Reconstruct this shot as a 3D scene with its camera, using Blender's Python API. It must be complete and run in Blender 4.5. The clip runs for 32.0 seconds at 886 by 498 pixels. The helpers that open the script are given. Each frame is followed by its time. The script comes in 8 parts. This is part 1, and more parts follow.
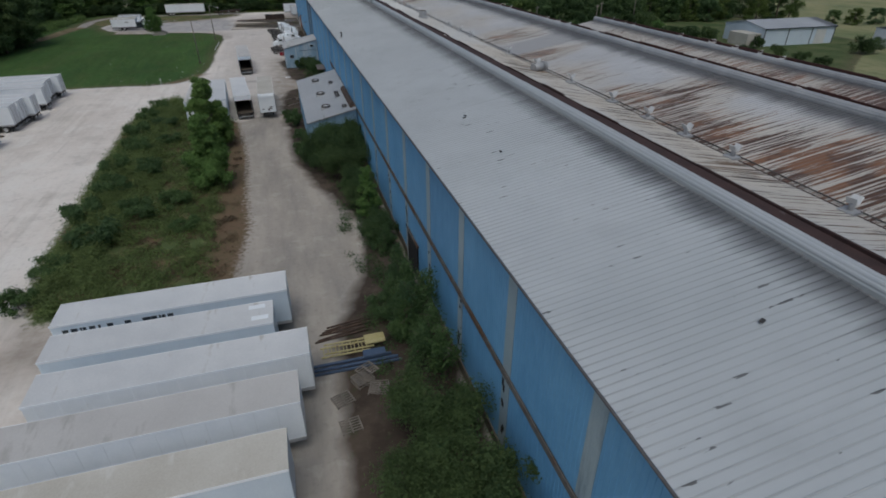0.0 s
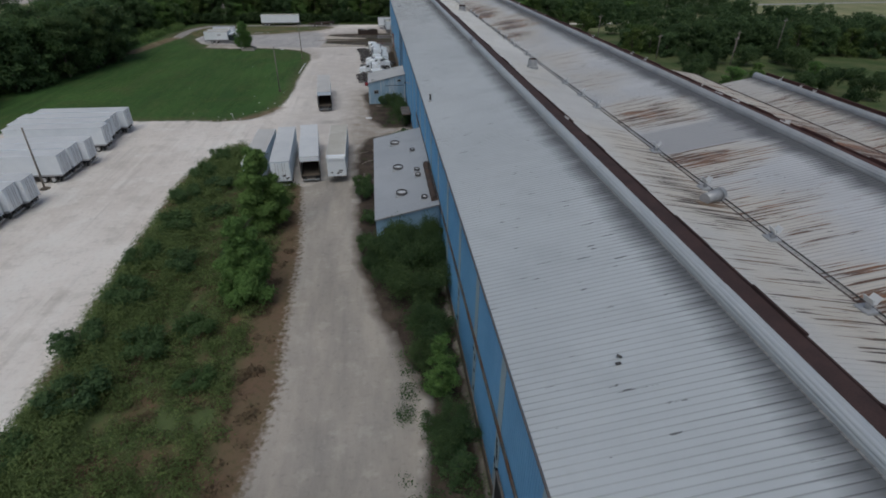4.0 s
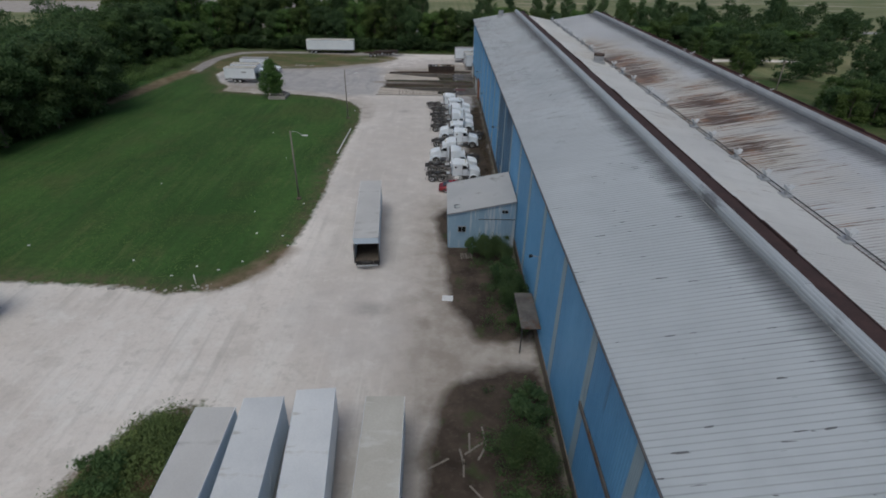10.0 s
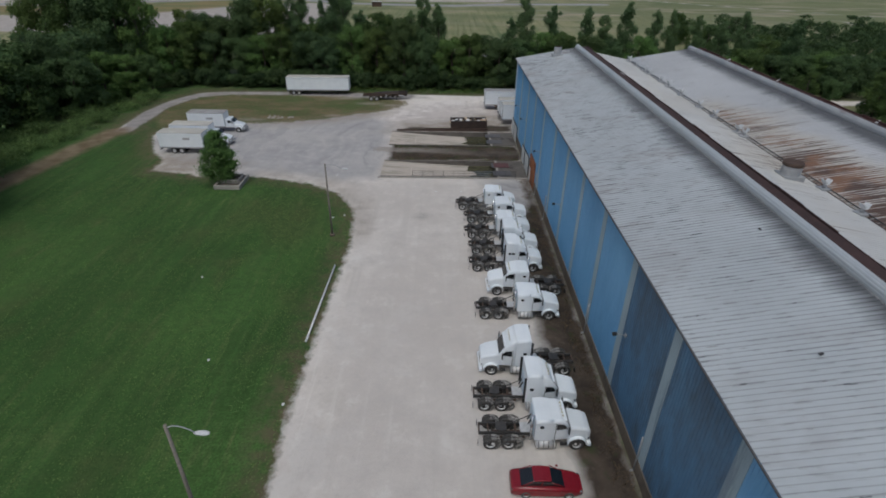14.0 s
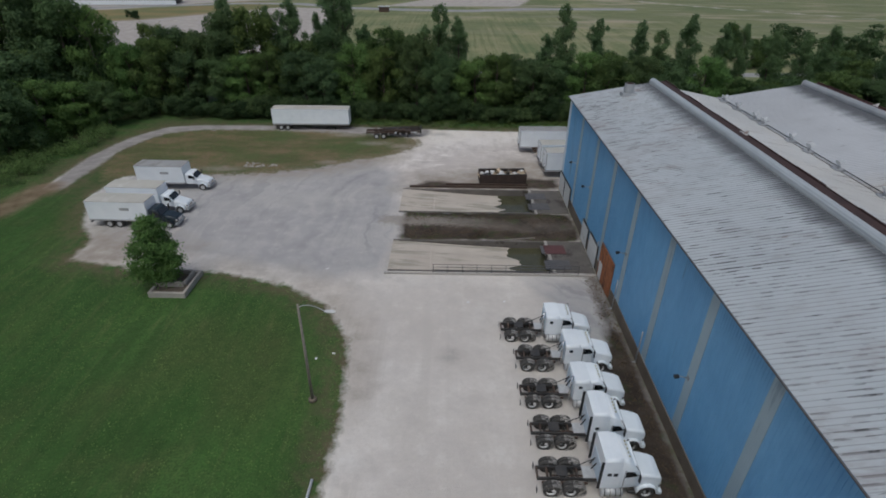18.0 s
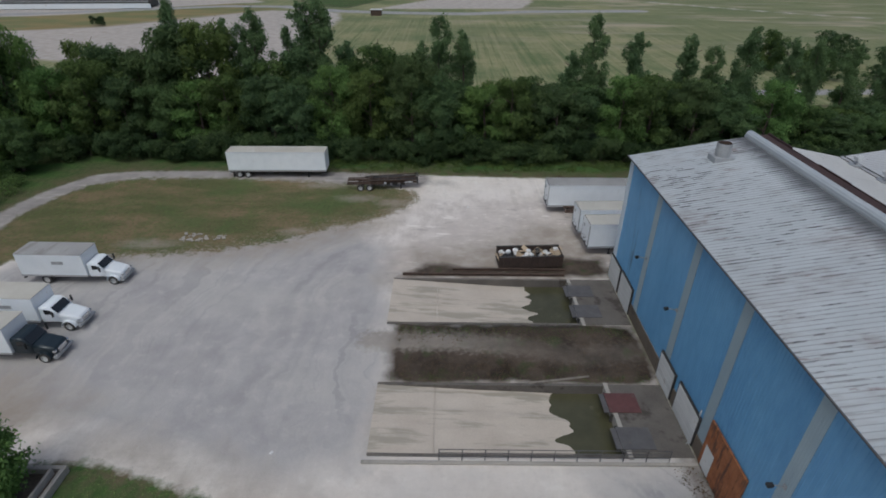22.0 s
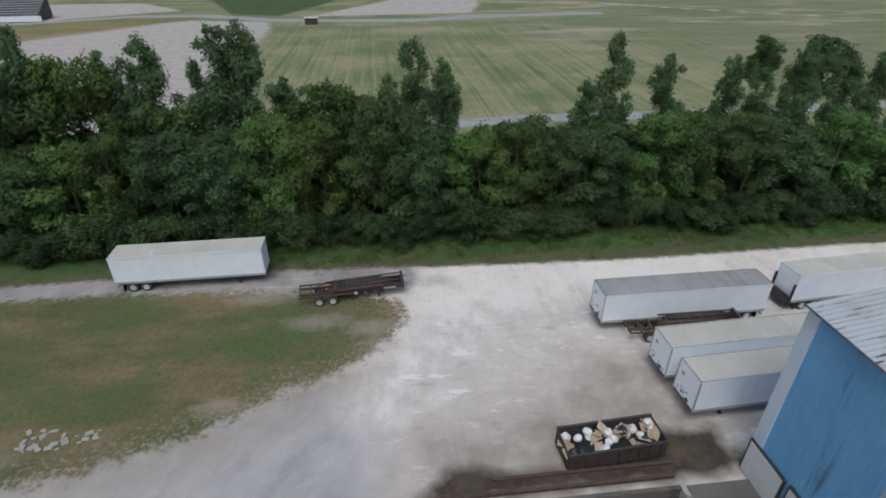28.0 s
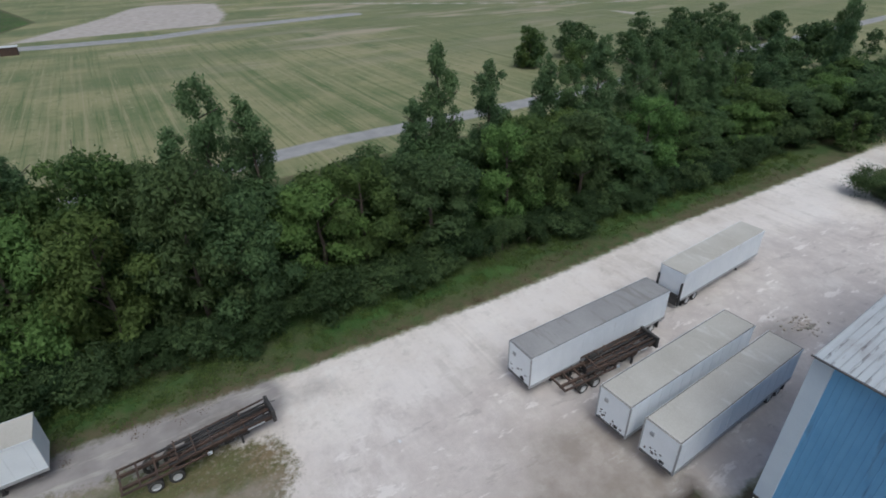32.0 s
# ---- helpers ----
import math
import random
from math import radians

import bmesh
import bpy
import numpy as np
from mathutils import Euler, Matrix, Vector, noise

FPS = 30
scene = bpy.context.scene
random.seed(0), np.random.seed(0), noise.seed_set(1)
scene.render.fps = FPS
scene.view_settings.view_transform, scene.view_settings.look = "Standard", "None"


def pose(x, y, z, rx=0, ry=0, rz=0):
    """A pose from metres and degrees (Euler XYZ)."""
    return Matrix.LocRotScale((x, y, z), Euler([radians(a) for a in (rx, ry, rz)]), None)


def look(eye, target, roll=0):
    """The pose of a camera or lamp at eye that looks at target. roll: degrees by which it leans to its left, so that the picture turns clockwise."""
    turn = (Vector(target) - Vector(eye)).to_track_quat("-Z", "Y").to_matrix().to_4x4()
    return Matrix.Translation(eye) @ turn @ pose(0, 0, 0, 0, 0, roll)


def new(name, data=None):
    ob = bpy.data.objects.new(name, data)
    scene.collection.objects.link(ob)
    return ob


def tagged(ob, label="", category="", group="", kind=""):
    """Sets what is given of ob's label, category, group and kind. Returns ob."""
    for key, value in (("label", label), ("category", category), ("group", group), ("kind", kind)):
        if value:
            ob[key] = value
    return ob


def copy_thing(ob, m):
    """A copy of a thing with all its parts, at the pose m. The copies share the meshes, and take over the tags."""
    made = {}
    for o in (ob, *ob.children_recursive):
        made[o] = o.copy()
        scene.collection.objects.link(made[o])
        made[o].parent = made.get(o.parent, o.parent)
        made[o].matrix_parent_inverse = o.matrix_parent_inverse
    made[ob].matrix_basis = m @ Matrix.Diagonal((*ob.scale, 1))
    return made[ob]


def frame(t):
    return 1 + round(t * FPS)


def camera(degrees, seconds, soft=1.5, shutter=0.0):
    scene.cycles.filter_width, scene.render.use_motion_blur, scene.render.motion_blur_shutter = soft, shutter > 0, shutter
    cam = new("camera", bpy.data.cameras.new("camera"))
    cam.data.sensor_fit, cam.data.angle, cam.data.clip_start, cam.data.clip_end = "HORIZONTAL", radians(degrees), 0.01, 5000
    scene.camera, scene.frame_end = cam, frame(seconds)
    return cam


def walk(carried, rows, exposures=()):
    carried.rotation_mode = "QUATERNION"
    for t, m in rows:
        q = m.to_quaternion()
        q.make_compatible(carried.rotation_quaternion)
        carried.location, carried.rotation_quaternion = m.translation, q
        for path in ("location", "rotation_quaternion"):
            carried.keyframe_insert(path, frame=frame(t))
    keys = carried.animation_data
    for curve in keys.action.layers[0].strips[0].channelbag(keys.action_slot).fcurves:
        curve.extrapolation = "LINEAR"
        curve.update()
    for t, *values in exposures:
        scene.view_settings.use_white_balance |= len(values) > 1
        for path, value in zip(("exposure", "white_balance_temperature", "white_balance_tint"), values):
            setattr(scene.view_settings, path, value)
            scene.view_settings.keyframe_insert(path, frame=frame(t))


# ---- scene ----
cam = camera(80.1, 32.0, soft=1.8)
METRES, EYE, TILT, LEAN, TURN = 223.9, 25.9, 0.0, 0.0, -16.4
ROWS = [
    (0.0, 0.0, 0.0, 0.0, -0.12, -30.32, 0.21),
    (0.5, -0.0012, 0.0097, 0.0017, 0.1, -30.38, 0.17),
    (1.0, -0.0028, 0.0212, 0.0044, 0.29, -30.45, 0.11),
    (1.5, -0.0043, 0.0327, 0.0072, 0.47, -30.45, 0.09),
    (2.0, -0.0059, 0.0446, 0.0101, 0.8, -30.49, 0.05),
    (2.5, -0.0078, 0.0571, 0.013, 3.03, -30.53, -0.12),
    (3.0, -0.0095, 0.0699, 0.0155, 6.82, -30.46, -0.26),
    (3.5, -0.0112, 0.0838, 0.0185, 8.63, -30.42, -0.34),
    (5.5, -0.0274, 0.1503, 0.0179, 11.42, -30.38, -0.44),
    (6.0, -0.0333, 0.1699, 0.0178, 11.86, -30.4, -0.51),
    (6.5, -0.04, 0.1903, 0.0177, 12.55, -30.41, -0.49),
    (7.0, -0.0473, 0.2114, 0.0179, 13.31, -30.42, -0.5),
    (7.5, -0.0555, 0.2329, 0.0182, 13.95, -30.34, -0.59),
    (8.0, -0.0638, 0.2552, 0.0191, 14.62, -30.33, -0.69),
    (8.5, -0.0727, 0.2777, 0.0204, 15.06, -30.35, -0.77),
    (9.0, -0.082, 0.3009, 0.0212, 15.46, -30.35, -0.75),
    (9.5, -0.0918, 0.3243, 0.0218, 15.7, -30.3, -0.82),
    (10.0, -0.1022, 0.3483, 0.0226, 16.22, -30.31, -0.82),
    (10.5, -0.1127, 0.3724, 0.0233, 16.79, -30.33, -0.84),
    (11.0, -0.1228, 0.3969, 0.0235, 16.46, -30.29, -0.81),
    (11.5, -0.1333, 0.4212, 0.0238, 14.87, -30.28, -0.73),
    (12.0, -0.1436, 0.4461, 0.0241, 15.0, -30.26, -0.69),
    (12.5, -0.1536, 0.4712, 0.0243, 15.49, -30.3, -0.67),
    (13.0, -0.1634, 0.4966, 0.0245, 16.17, -30.26, -0.63),
    (13.5, -0.1733, 0.5222, 0.025, 16.54, -30.26, -0.68),
    (14.0, -0.1818, 0.5436, 0.0259, 16.51, -30.22, -0.65),
    (14.5, -0.1885, 0.5593, 0.0264, 16.56, -30.19, -0.67),
    (16.5, -0.2128, 0.6135, 0.0253, 17.09, -30.18, -0.69),
    (17.0, -0.2184, 0.6286, 0.0252, 17.18, -30.21, -0.63),
    (17.5, -0.2241, 0.6433, 0.0253, 17.19, -30.23, -0.62),
    (18.0, -0.2296, 0.6578, 0.0254, 17.21, -30.24, -0.56),
    (18.5, -0.2349, 0.672, 0.0254, 17.16, -30.26, -0.52),
    (19.0, -0.2398, 0.6862, 0.0254, 17.03, -30.33, -0.44),
    (19.5, -0.2447, 0.6999, 0.025, 16.89, -30.31, -0.46),
    (20.0, -0.2492, 0.7134, 0.0249, 16.82, -30.36, -0.43),
    (20.5, -0.2535, 0.7264, 0.0247, 16.77, -30.37, -0.44),
    (21.0, -0.2578, 0.7391, 0.0243, 16.73, -30.37, -0.41),
    (21.5, -0.2619, 0.7512, 0.0239, 16.73, -30.38, -0.39),
    (22.0, -0.2661, 0.7622, 0.0239, 16.75, -30.41, -0.37),
    (22.5, -0.27, 0.7723, 0.0238, 16.7, -30.43, -0.38),
    (23.0, -0.2736, 0.7818, 0.0236, 16.67, -30.45, -0.37),
    (23.5, -0.2771, 0.7912, 0.0234, 16.58, -30.5, -0.35),
    (24.0, -0.2808, 0.801, 0.0233, 16.49, -30.52, -0.35),
    (24.5, -0.2848, 0.811, 0.0232, 16.44, -30.56, -0.35),
    (25.0, -0.289, 0.8212, 0.023, 16.48, -30.51, -0.34),
    (25.5, -0.2938, 0.8311, 0.0231, 16.56, -30.53, -0.34),
    (27.5, -0.3157, 0.8646, 0.022, 14.12, -30.41, -0.28),
    (28.0, -0.3207, 0.8718, 0.0217, 9.98, -30.38, -0.03),
    (28.5, -0.3258, 0.8784, 0.0218, 5.17, -30.4, 0.19),
    (29.0, -0.3309, 0.8849, 0.022, 1.64, -30.47, 0.36),
    (29.5, -0.3356, 0.8917, 0.0221, -1.34, -30.5, 0.49),
    (30.0, -0.34, 0.8987, 0.0223, -4.54, -30.53, 0.59),
    (30.5, -0.3436, 0.9059, 0.0224, -6.86, -30.54, 0.68),
    (31.0, -0.346, 0.9132, 0.0223, -9.18, -30.51, 0.77),
    (31.5, -0.3476, 0.9208, 0.0226, -12.01, -30.56, 0.88),
    (32.0, -0.3482, 0.9286, 0.0227, -15.38, -30.61, 1.04),
]
EXPOSURES = [(0.0, -0.10, 6500, 10), (9.0, -0.06, 6500, 10), (12.0, -0.05, 6500, 10), (14.0, 0.07, 6500, 10), (21.0, 0.13, 6450, 10), (25.0, 0.30, 6380, 10), (28.0, 0.44, 6300, 10), (32.0, 0.44, 6300, 10)]
walk(cam, [(t, pose(0, 0, EYE, TILT, LEAN, TURN) @ pose(METRES * x, METRES * y, METRES * z, 90 + pitch, roll, yaw)) for t, x, y, z, yaw, pitch, roll in ROWS], EXPOSURES)

# ---- light: an overcast day ----
scene.view_settings.exposure = 0.0
world = bpy.data.worlds.new("overcast_sky")
scene.world = world
world.use_nodes = True
wn = world.node_tree
wbg = wn.nodes["Background"]
sky = wn.nodes.new("ShaderNodeTexSky")
sky.sky_type = "NISHITA"
sky.sun_disc = False
sky.sun_elevation, sky.sun_rotation = radians(63), radians(199)
sky.air_density, sky.dust_density, sky.ozone_density = 1.0, 4.0, 1.0
soft_sky = wn.nodes.new("ShaderNodeHueSaturation")
soft_sky.inputs["Saturation"].default_value = 0.9
wn.links.new(sky.outputs[0], soft_sky.inputs["Color"])
wn.links.new(soft_sky.outputs[0], wbg.inputs[0])
wbg.inputs[1].default_value = 0.085
sun_data = bpy.data.lights.new("sun", "SUN")
sun_data.energy, sun_data.angle, sun_data.color = 0.76, radians(35), (0.83, 0.965, 1.0)
sun = new("sun", sun_data)
sun.matrix_world = look((0, 0, 0), (0.17, 0.48, -1.0))


# ---- materials ----
def rgb(c):
    return (c[0], c[1], c[2], 1.0)


def surface(name, c1, c2, scale=1.0, rough=0.7, metal=0.0, bump=0.3, fine=12.0, stretch=(1, 1, 1), c3=None, amount3=0.35,
            scale3=0.4, stretch3=None, vary=0.0, bias=0.5, spec=0.5, dist=0.02, local=False, soft3=0.08):
    """Two colours mixed by coarse and fine noise, a third in patches or streaks, fine relief."""
    m = bpy.data.materials.new(name)
    m.use_nodes = True
    nt = m.node_tree
    n, l = nt.nodes, nt.links
    b = n["Principled BSDF"]
    if local:
        pos = n.new("ShaderNodeTexCoord").outputs["Object"]
    else:
        pos = n.new("ShaderNodeNewGeometry").outputs["Position"]
    mp = n.new("ShaderNodeMapping")
    mp.inputs["Scale"].default_value = stretch
    l.new(pos, mp.inputs["Vector"])
    t1 = n.new("ShaderNodeTexNoise")
    t1.inputs["Scale"].default_value, t1.inputs["Detail"].default_value = scale, 6
    l.new(mp.outputs[0], t1.inputs["Vector"])
    t2 = n.new("ShaderNodeTexNoise")
    t2.inputs["Scale"].default_value, t2.inputs["Detail"].default_value = fine, 3
    l.new(mp.outputs[0], t2.inputs["Vector"])
    mixf = n.new("ShaderNodeMath")
    mixf.operation = "MULTIPLY_ADD"
    l.new(t2.outputs[0], mixf.inputs[0])
    mixf.inputs[1].default_value = 0.6
    l.new(t1.outputs[0], mixf.inputs[2])
    ramp = n.new("ShaderNodeMapRange")
    ramp.inputs["From Min"].default_value, ramp.inputs["From Max"].default_value = bias + 0.05, bias + 0.55
    l.new(mixf.outputs[0], ramp.inputs["Value"])
    mix = n.new("ShaderNodeMixRGB")
    mix.inputs[1].default_value, mix.inputs[2].default_value = rgb(c1), rgb(c2)
    l.new(ramp.outputs[0], mix.inputs[0])
    colour = mix.outputs[0]
    if c3:
        mp3 = n.new("ShaderNodeMapping")
        mp3.inputs["Scale"].default_value = stretch3 or stretch
        l.new(pos, mp3.inputs["Vector"])
        t3 = n.new("ShaderNodeTexNoise")
        t3.inputs["Scale"].default_value, t3.inputs["Detail"].default_value = scale3, 8
        t3.inputs["Roughness"].default_value = 0.65
        l.new(mp3.outputs[0], t3.inputs["Vector"])
        r3 = n.new("ShaderNodeMapRange")
        r3.inputs["From Min"].default_value, r3.inputs["From Max"].default_value = 0.72 - amount3 * 0.5, 0.72 + soft3 - amount3 * 0.5
        l.new(t3.outputs[0], r3.inputs["Value"])
        mix3 = n.new("ShaderNodeMixRGB")
        l.new(r3.outputs[0], mix3.inputs[0])
        l.new(colour, mix3.inputs[1])
        mix3.inputs[2].default_value = rgb(c3)
        colour = mix3.outputs[0]
    if vary:
        oi = n.new("ShaderNodeObjectInfo")
        vr = n.new("ShaderNodeMapRange")
        vr.inputs["To Min"].default_value, vr.inputs["To Max"].default_value = 1 - vary, 1 + vary
        l.new(oi.outputs["Random"], vr.inputs["Value"])
        hs = n.new("ShaderNodeHueSaturation")
        l.new(vr.outputs[0], hs.inputs["Value"])
        l.new(colour, hs.inputs["Color"])
        colour = hs.outputs[0]
    l.new(colour, b.inputs["Base Color"])
    b.inputs["Roughness"].default_value, b.inputs["Metallic"].default_value = rough, metal
    b.inputs["Specular IOR Level"].default_value = spec
    if bump:
        bp = n.new("ShaderNodeBump")
        bp.inputs["Strength"].default_value, bp.inputs["Distance"].default_value = bump, dist
        l.new(t2.outputs[0], bp.inputs["Height"])
        l.new(bp.outputs[0], b.inputs["Normal"])
    return m


def foliage(name, dark, light, warm):
    """Leaves: each leaf its own tone, each tree its own tint, light through the blade."""
    m = bpy.data.materials.new(name)
    m.use_nodes = True
    nt = m.node_tree
    n, l = nt.nodes, nt.links
    b, out = n["Principled BSDF"], n["Material Output"]
    geo, oi = n.new("ShaderNodeNewGeometry"), n.new("ShaderNodeObjectInfo")
    mix = n.new("ShaderNodeMixRGB")
    mix.inputs[1].default_value, mix.inputs[2].default_value = rgb(dark), rgb(light)
    clump = n.new("ShaderNodeTexNoise")
    clump.inputs["Scale"].default_value, clump.inputs["Detail"].default_value = 0.55, 3
    l.new(geo.outputs["Position"], clump.inputs["Vector"])
    lit = n.new("ShaderNodeMapRange")
    lit.inputs["From Min"].default_value, lit.inputs["From Max"].default_value = 0.36, 0.64
    lit.inputs["To Min"].default_value, lit.inputs["To Max"].default_value = 0.0, 0.5
    l.new(clump.outputs[0], lit.inputs["Value"])
    tone = n.new("ShaderNodeMath")
    tone.operation = "MULTIPLY_ADD"
    tone.inputs[1].default_value = 0.5
    l.new(geo.outputs["Random Per Island"], tone.inputs[0])
    l.new(lit.outputs[0], tone.inputs[2])
    l.new(tone.outputs[0], mix.inputs[0])
    warmth = n.new("ShaderNodeMixRGB")
    scaled = n.new("ShaderNodeMath")
    scaled.operation = "MULTIPLY"
    scaled.inputs[1].default_value = 0.55
    l.new(oi.outputs["Random"], scaled.inputs[0])
    l.new(scaled.outputs[0], warmth.inputs[0])
    l.new(mix.outputs[0], warmth.inputs[1])
    warmth.inputs[2].default_value = rgb(warm)
    l.new(warmth.outputs[0], b.inputs["Base Color"])
    b.inputs["Roughness"].default_value = 0.7
    b.inputs["Specular IOR Level"].default_value = 0.22
    tr = n.new("ShaderNodeBsdfTranslucent")
    l.new(warmth.outputs[0], tr.inputs["Color"])
    ms = n.new("ShaderNodeMixShader")
    ms.inputs[0].default_value = 0.42
    l.new(b.outputs[0], ms.inputs[1])
    l.new(tr.outputs[0], ms.inputs[2])
    l.new(ms.outputs[0], out.inputs["Surface"])
    return m


def glass(name):
    m = bpy.data.materials.new(name)
    m.use_nodes = True
    b = m.node_tree.nodes["Principled BSDF"]
    b.inputs["Base Color"].default_value = (0.012, 0.014, 0.016, 1)
    b.inputs["Roughness"].default_value = 0.06
    b.inputs["Specular IOR Level"].default_value = 0.8
    return m


M = {}
M["white"] = surface("white_paint", (0.74, 0.78, 0.81), (0.82, 0.855, 0.88), 0.8, 0.42, bump=0.06, c3=(0.52, 0.50, 0.46), amount3=0.12, scale3=0.7, stretch3=(1, 1, 0.3), vary=0.05)
M["bluewhite"] = surface("aluminium_panel", (0.52, 0.61, 0.69), (0.60, 0.69, 0.76), 0.6, 0.45, bump=0.08, c3=(0.40, 0.42, 0.43), amount3=0.15, scale3=0.6, stretch3=(1, 1, 0.25), vary=0.06)
M["roof_light"] = surface("trailer_roof_light", (0.54, 0.555, 0.565), (0.66, 0.67, 0.67), 0.35, 0.55, bump=0.1, c3=(0.43, 0.415, 0.38), amount3=0.30, scale3=0.5, stretch3=(0.9, 0.22, 1), local=True, vary=0.06)
M["roof_dusty"] = surface("trailer_roof_dusty", (0.46, 0.45, 0.435), (0.55, 0.54, 0.52), 0.3, 0.65, bump=0.1, c3=(0.38, 0.37, 0.35), amount3=0.3, scale3=0.6, stretch3=(1.0, 0.25, 1), vary=0.05, local=True)
M["roof_tan"] = surface("trailer_roof_tan", (0.44, 0.415, 0.36), (0.56, 0.54, 0.485), 0.3, 0.7, bump=0.1, c3=(0.58, 0.565, 0.52), amount3=0.28, scale3=0.7, stretch3=(1.0, 0.3, 1), local=True, vary=0.06)
M["roof_grey"] = surface("trailer_roof_grey", (0.27, 0.265, 0.26), (0.36, 0.355, 0.345), 0.35, 0.7, bump=0.1, c3=(0.245, 0.235, 0.22), amount3=0.35, scale3=0.7, stretch3=(1.2, 0.2, 1), local=True, vary=0.08)
M["steel_dark"] = surface("dark_steel", (0.03, 0.03, 0.032), (0.06, 0.055, 0.05), 3, 0.6, bump=0.2, c3=(0.10, 0.06, 0.04), amount3=0.2, scale3=2)
M["rust"] = surface("rusty_steel", (0.055, 0.036, 0.028), (0.105, 0.066, 0.048), 2, 0.85, bump=0.4, c3=(0.05, 0.04, 0.035), amount3=0.3, scale3=1.5)
M["rust_orange"] = surface("orange_rust", (0.24, 0.085, 0.036), (0.38, 0.150, 0.066), 1.6, 0.85, bump=0.4, c3=(0.12, 0.058, 0.036), amount3=0.42, scale3=1.1, stretch3=(1, 1.6, 0.3))
M["rubber"] = surface("tyre_rubber", (0.036, 0.034, 0.032), (0.075, 0.070, 0.064), 6, 0.85, bump=0.3, c3=(0.15, 0.14, 0.125), amount3=0.28, scale3=3)
M["dusty_rubber"] = surface("dusty_tread_rubber", (0.20, 0.19, 0.18), (0.32, 0.305, 0.285), 5, 0.9, bump=0.3, c3=(0.06, 0.055, 0.05), amount3=0.4, scale3=3)
M["rim"] = surface("steel_rim", (0.50, 0.50, 0.50), (0.66, 0.66, 0.65), 4, 0.4, 0.3, bump=0.1)
M["chrome"] = surface("polished_metal", (0.60, 0.61, 0.62), (0.72, 0.72, 0.73), 4, 0.22, 0.9, bump=0.03)
M["glass"] = glass("dark_glass")
M["black"] = surface("black_plastic", (0.015, 0.015, 0.016), (0.03, 0.03, 0.03), 5, 0.55, bump=0.1)
M["blue_wall"] = surface("blue_sheet_wall", (0.110, 0.305, 0.535), (0.165, 0.405, 0.64), 0.25, 0.5, bump=0.05, fine=2.5, stretch=(1, 1, 0.35), c3=(0.075, 0.14, 0.23), amount3=0.16, scale3=0.5, stretch3=(1, 1, 0.12), vary=0.04)
M["blue_sooty"] = surface("soot_streaked_blue_wall", (0.070, 0.150, 0.250), (0.095, 0.225, 0.370), 0.25, 0.55, bump=0.05, fine=2.5, stretch=(1, 1, 0.35), c3=(0.055, 0.070, 0.085), amount3=0.62, scale3=0.5, stretch3=(1, 1, 0.5), soft3=0.35, vary=0.04)
M["light_strip"] = surface("translucent_strip", (0.29, 0.38, 0.43), (0.36, 0.45, 0.49), 0.4, 0.5, bump=0.05, c3=(0.20, 0.27, 0.32), amount3=0.25, scale3=0.6, stretch3=(1, 1, 0.15), vary=0.06)
M["blue_light"] = surface("pale_blue_sheet", (0.19, 0.32, 0.45), (0.25, 0.39, 0.52), 0.4, 0.5, bump=0.05, c3=(0.14, 0.20, 0.27), amount3=0.2, scale3=0.6, stretch3=(1, 1, 0.2))
M["band"] = surface("rust_stained_flashing", (0.070, 0.062, 0.054), (0.17, 0.155, 0.14), 0.9, 0.8, bump=0.3, c3=(0.115, 0.062, 0.036), amount3=0.42, scale3=0.5)
M["concrete"] = surface("concrete", (0.30, 0.28, 0.25), (0.40, 0.37, 0.33), 0.5, 0.85, bump=0.2, c3=(0.20, 0.19, 0.17), amount3=0.25, scale3=0.25, fine=9)
M["slab"] = surface("pale_ramp_concrete", (0.455, 0.395, 0.335), (0.555, 0.49, 0.42), 0.4, 0.85, bump=0.2, c3=(0.35, 0.315, 0.26), amount3=0.45, scale3=0.8, stretch3=(0.13, 1, 1), fine=7)
M["brick"] = surface("brown_base_wall", (0.115, 0.092, 0.070), (0.175, 0.142, 0.108), 0.6, 0.9, bump=0.4, c3=(0.09, 0.075, 0.06), amount3=0.3, scale3=0.4)
M["wood"] = surface("weathered_wood", (0.16, 0.14, 0.12), (0.26, 0.23, 0.195), 3, 0.85, bump=0.3, stretch=(1, 1, 4))
M["bark"] = surface("bark", (0.07, 0.055, 0.042), (0.13, 0.105, 0.08), 4, 0.9, bump=0.6)
M["yellow"] = surface("faded_yellow_paint", (0.38, 0.32, 0.13), (0.50, 0.45, 0.25), 2, 0.6, bump=0.1, c3=(0.22, 0.15, 0.09), amount3=0.25, scale3=1.5)
M["blue_steel"] = surface("blue_steel_beam", (0.045, 0.075, 0.135), (0.075, 0.115, 0.185), 2, 0.55, bump=0.1, c3=(0.12, 0.08, 0.06), amount3=0.2, scale3=1.5)
M["red_car"] = surface("dark_red_car_paint", (0.20, 0.006, 0.012), (0.24, 0.01, 0.018), 2, 0.22, bump=0.0, spec=0.7)
M["navy"] = surface("dark_cab_paint", (0.012, 0.022, 0.03), (0.02, 0.032, 0.04), 2, 0.3, bump=0.02)
M["red"] = surface("faded_red_plate", (0.090, 0.036, 0.036), (0.130, 0.052, 0.050), 1.5, 0.7, bump=0.2, c3=(0.10, 0.07, 0.06), amount3=0.3, scale3=1.0)
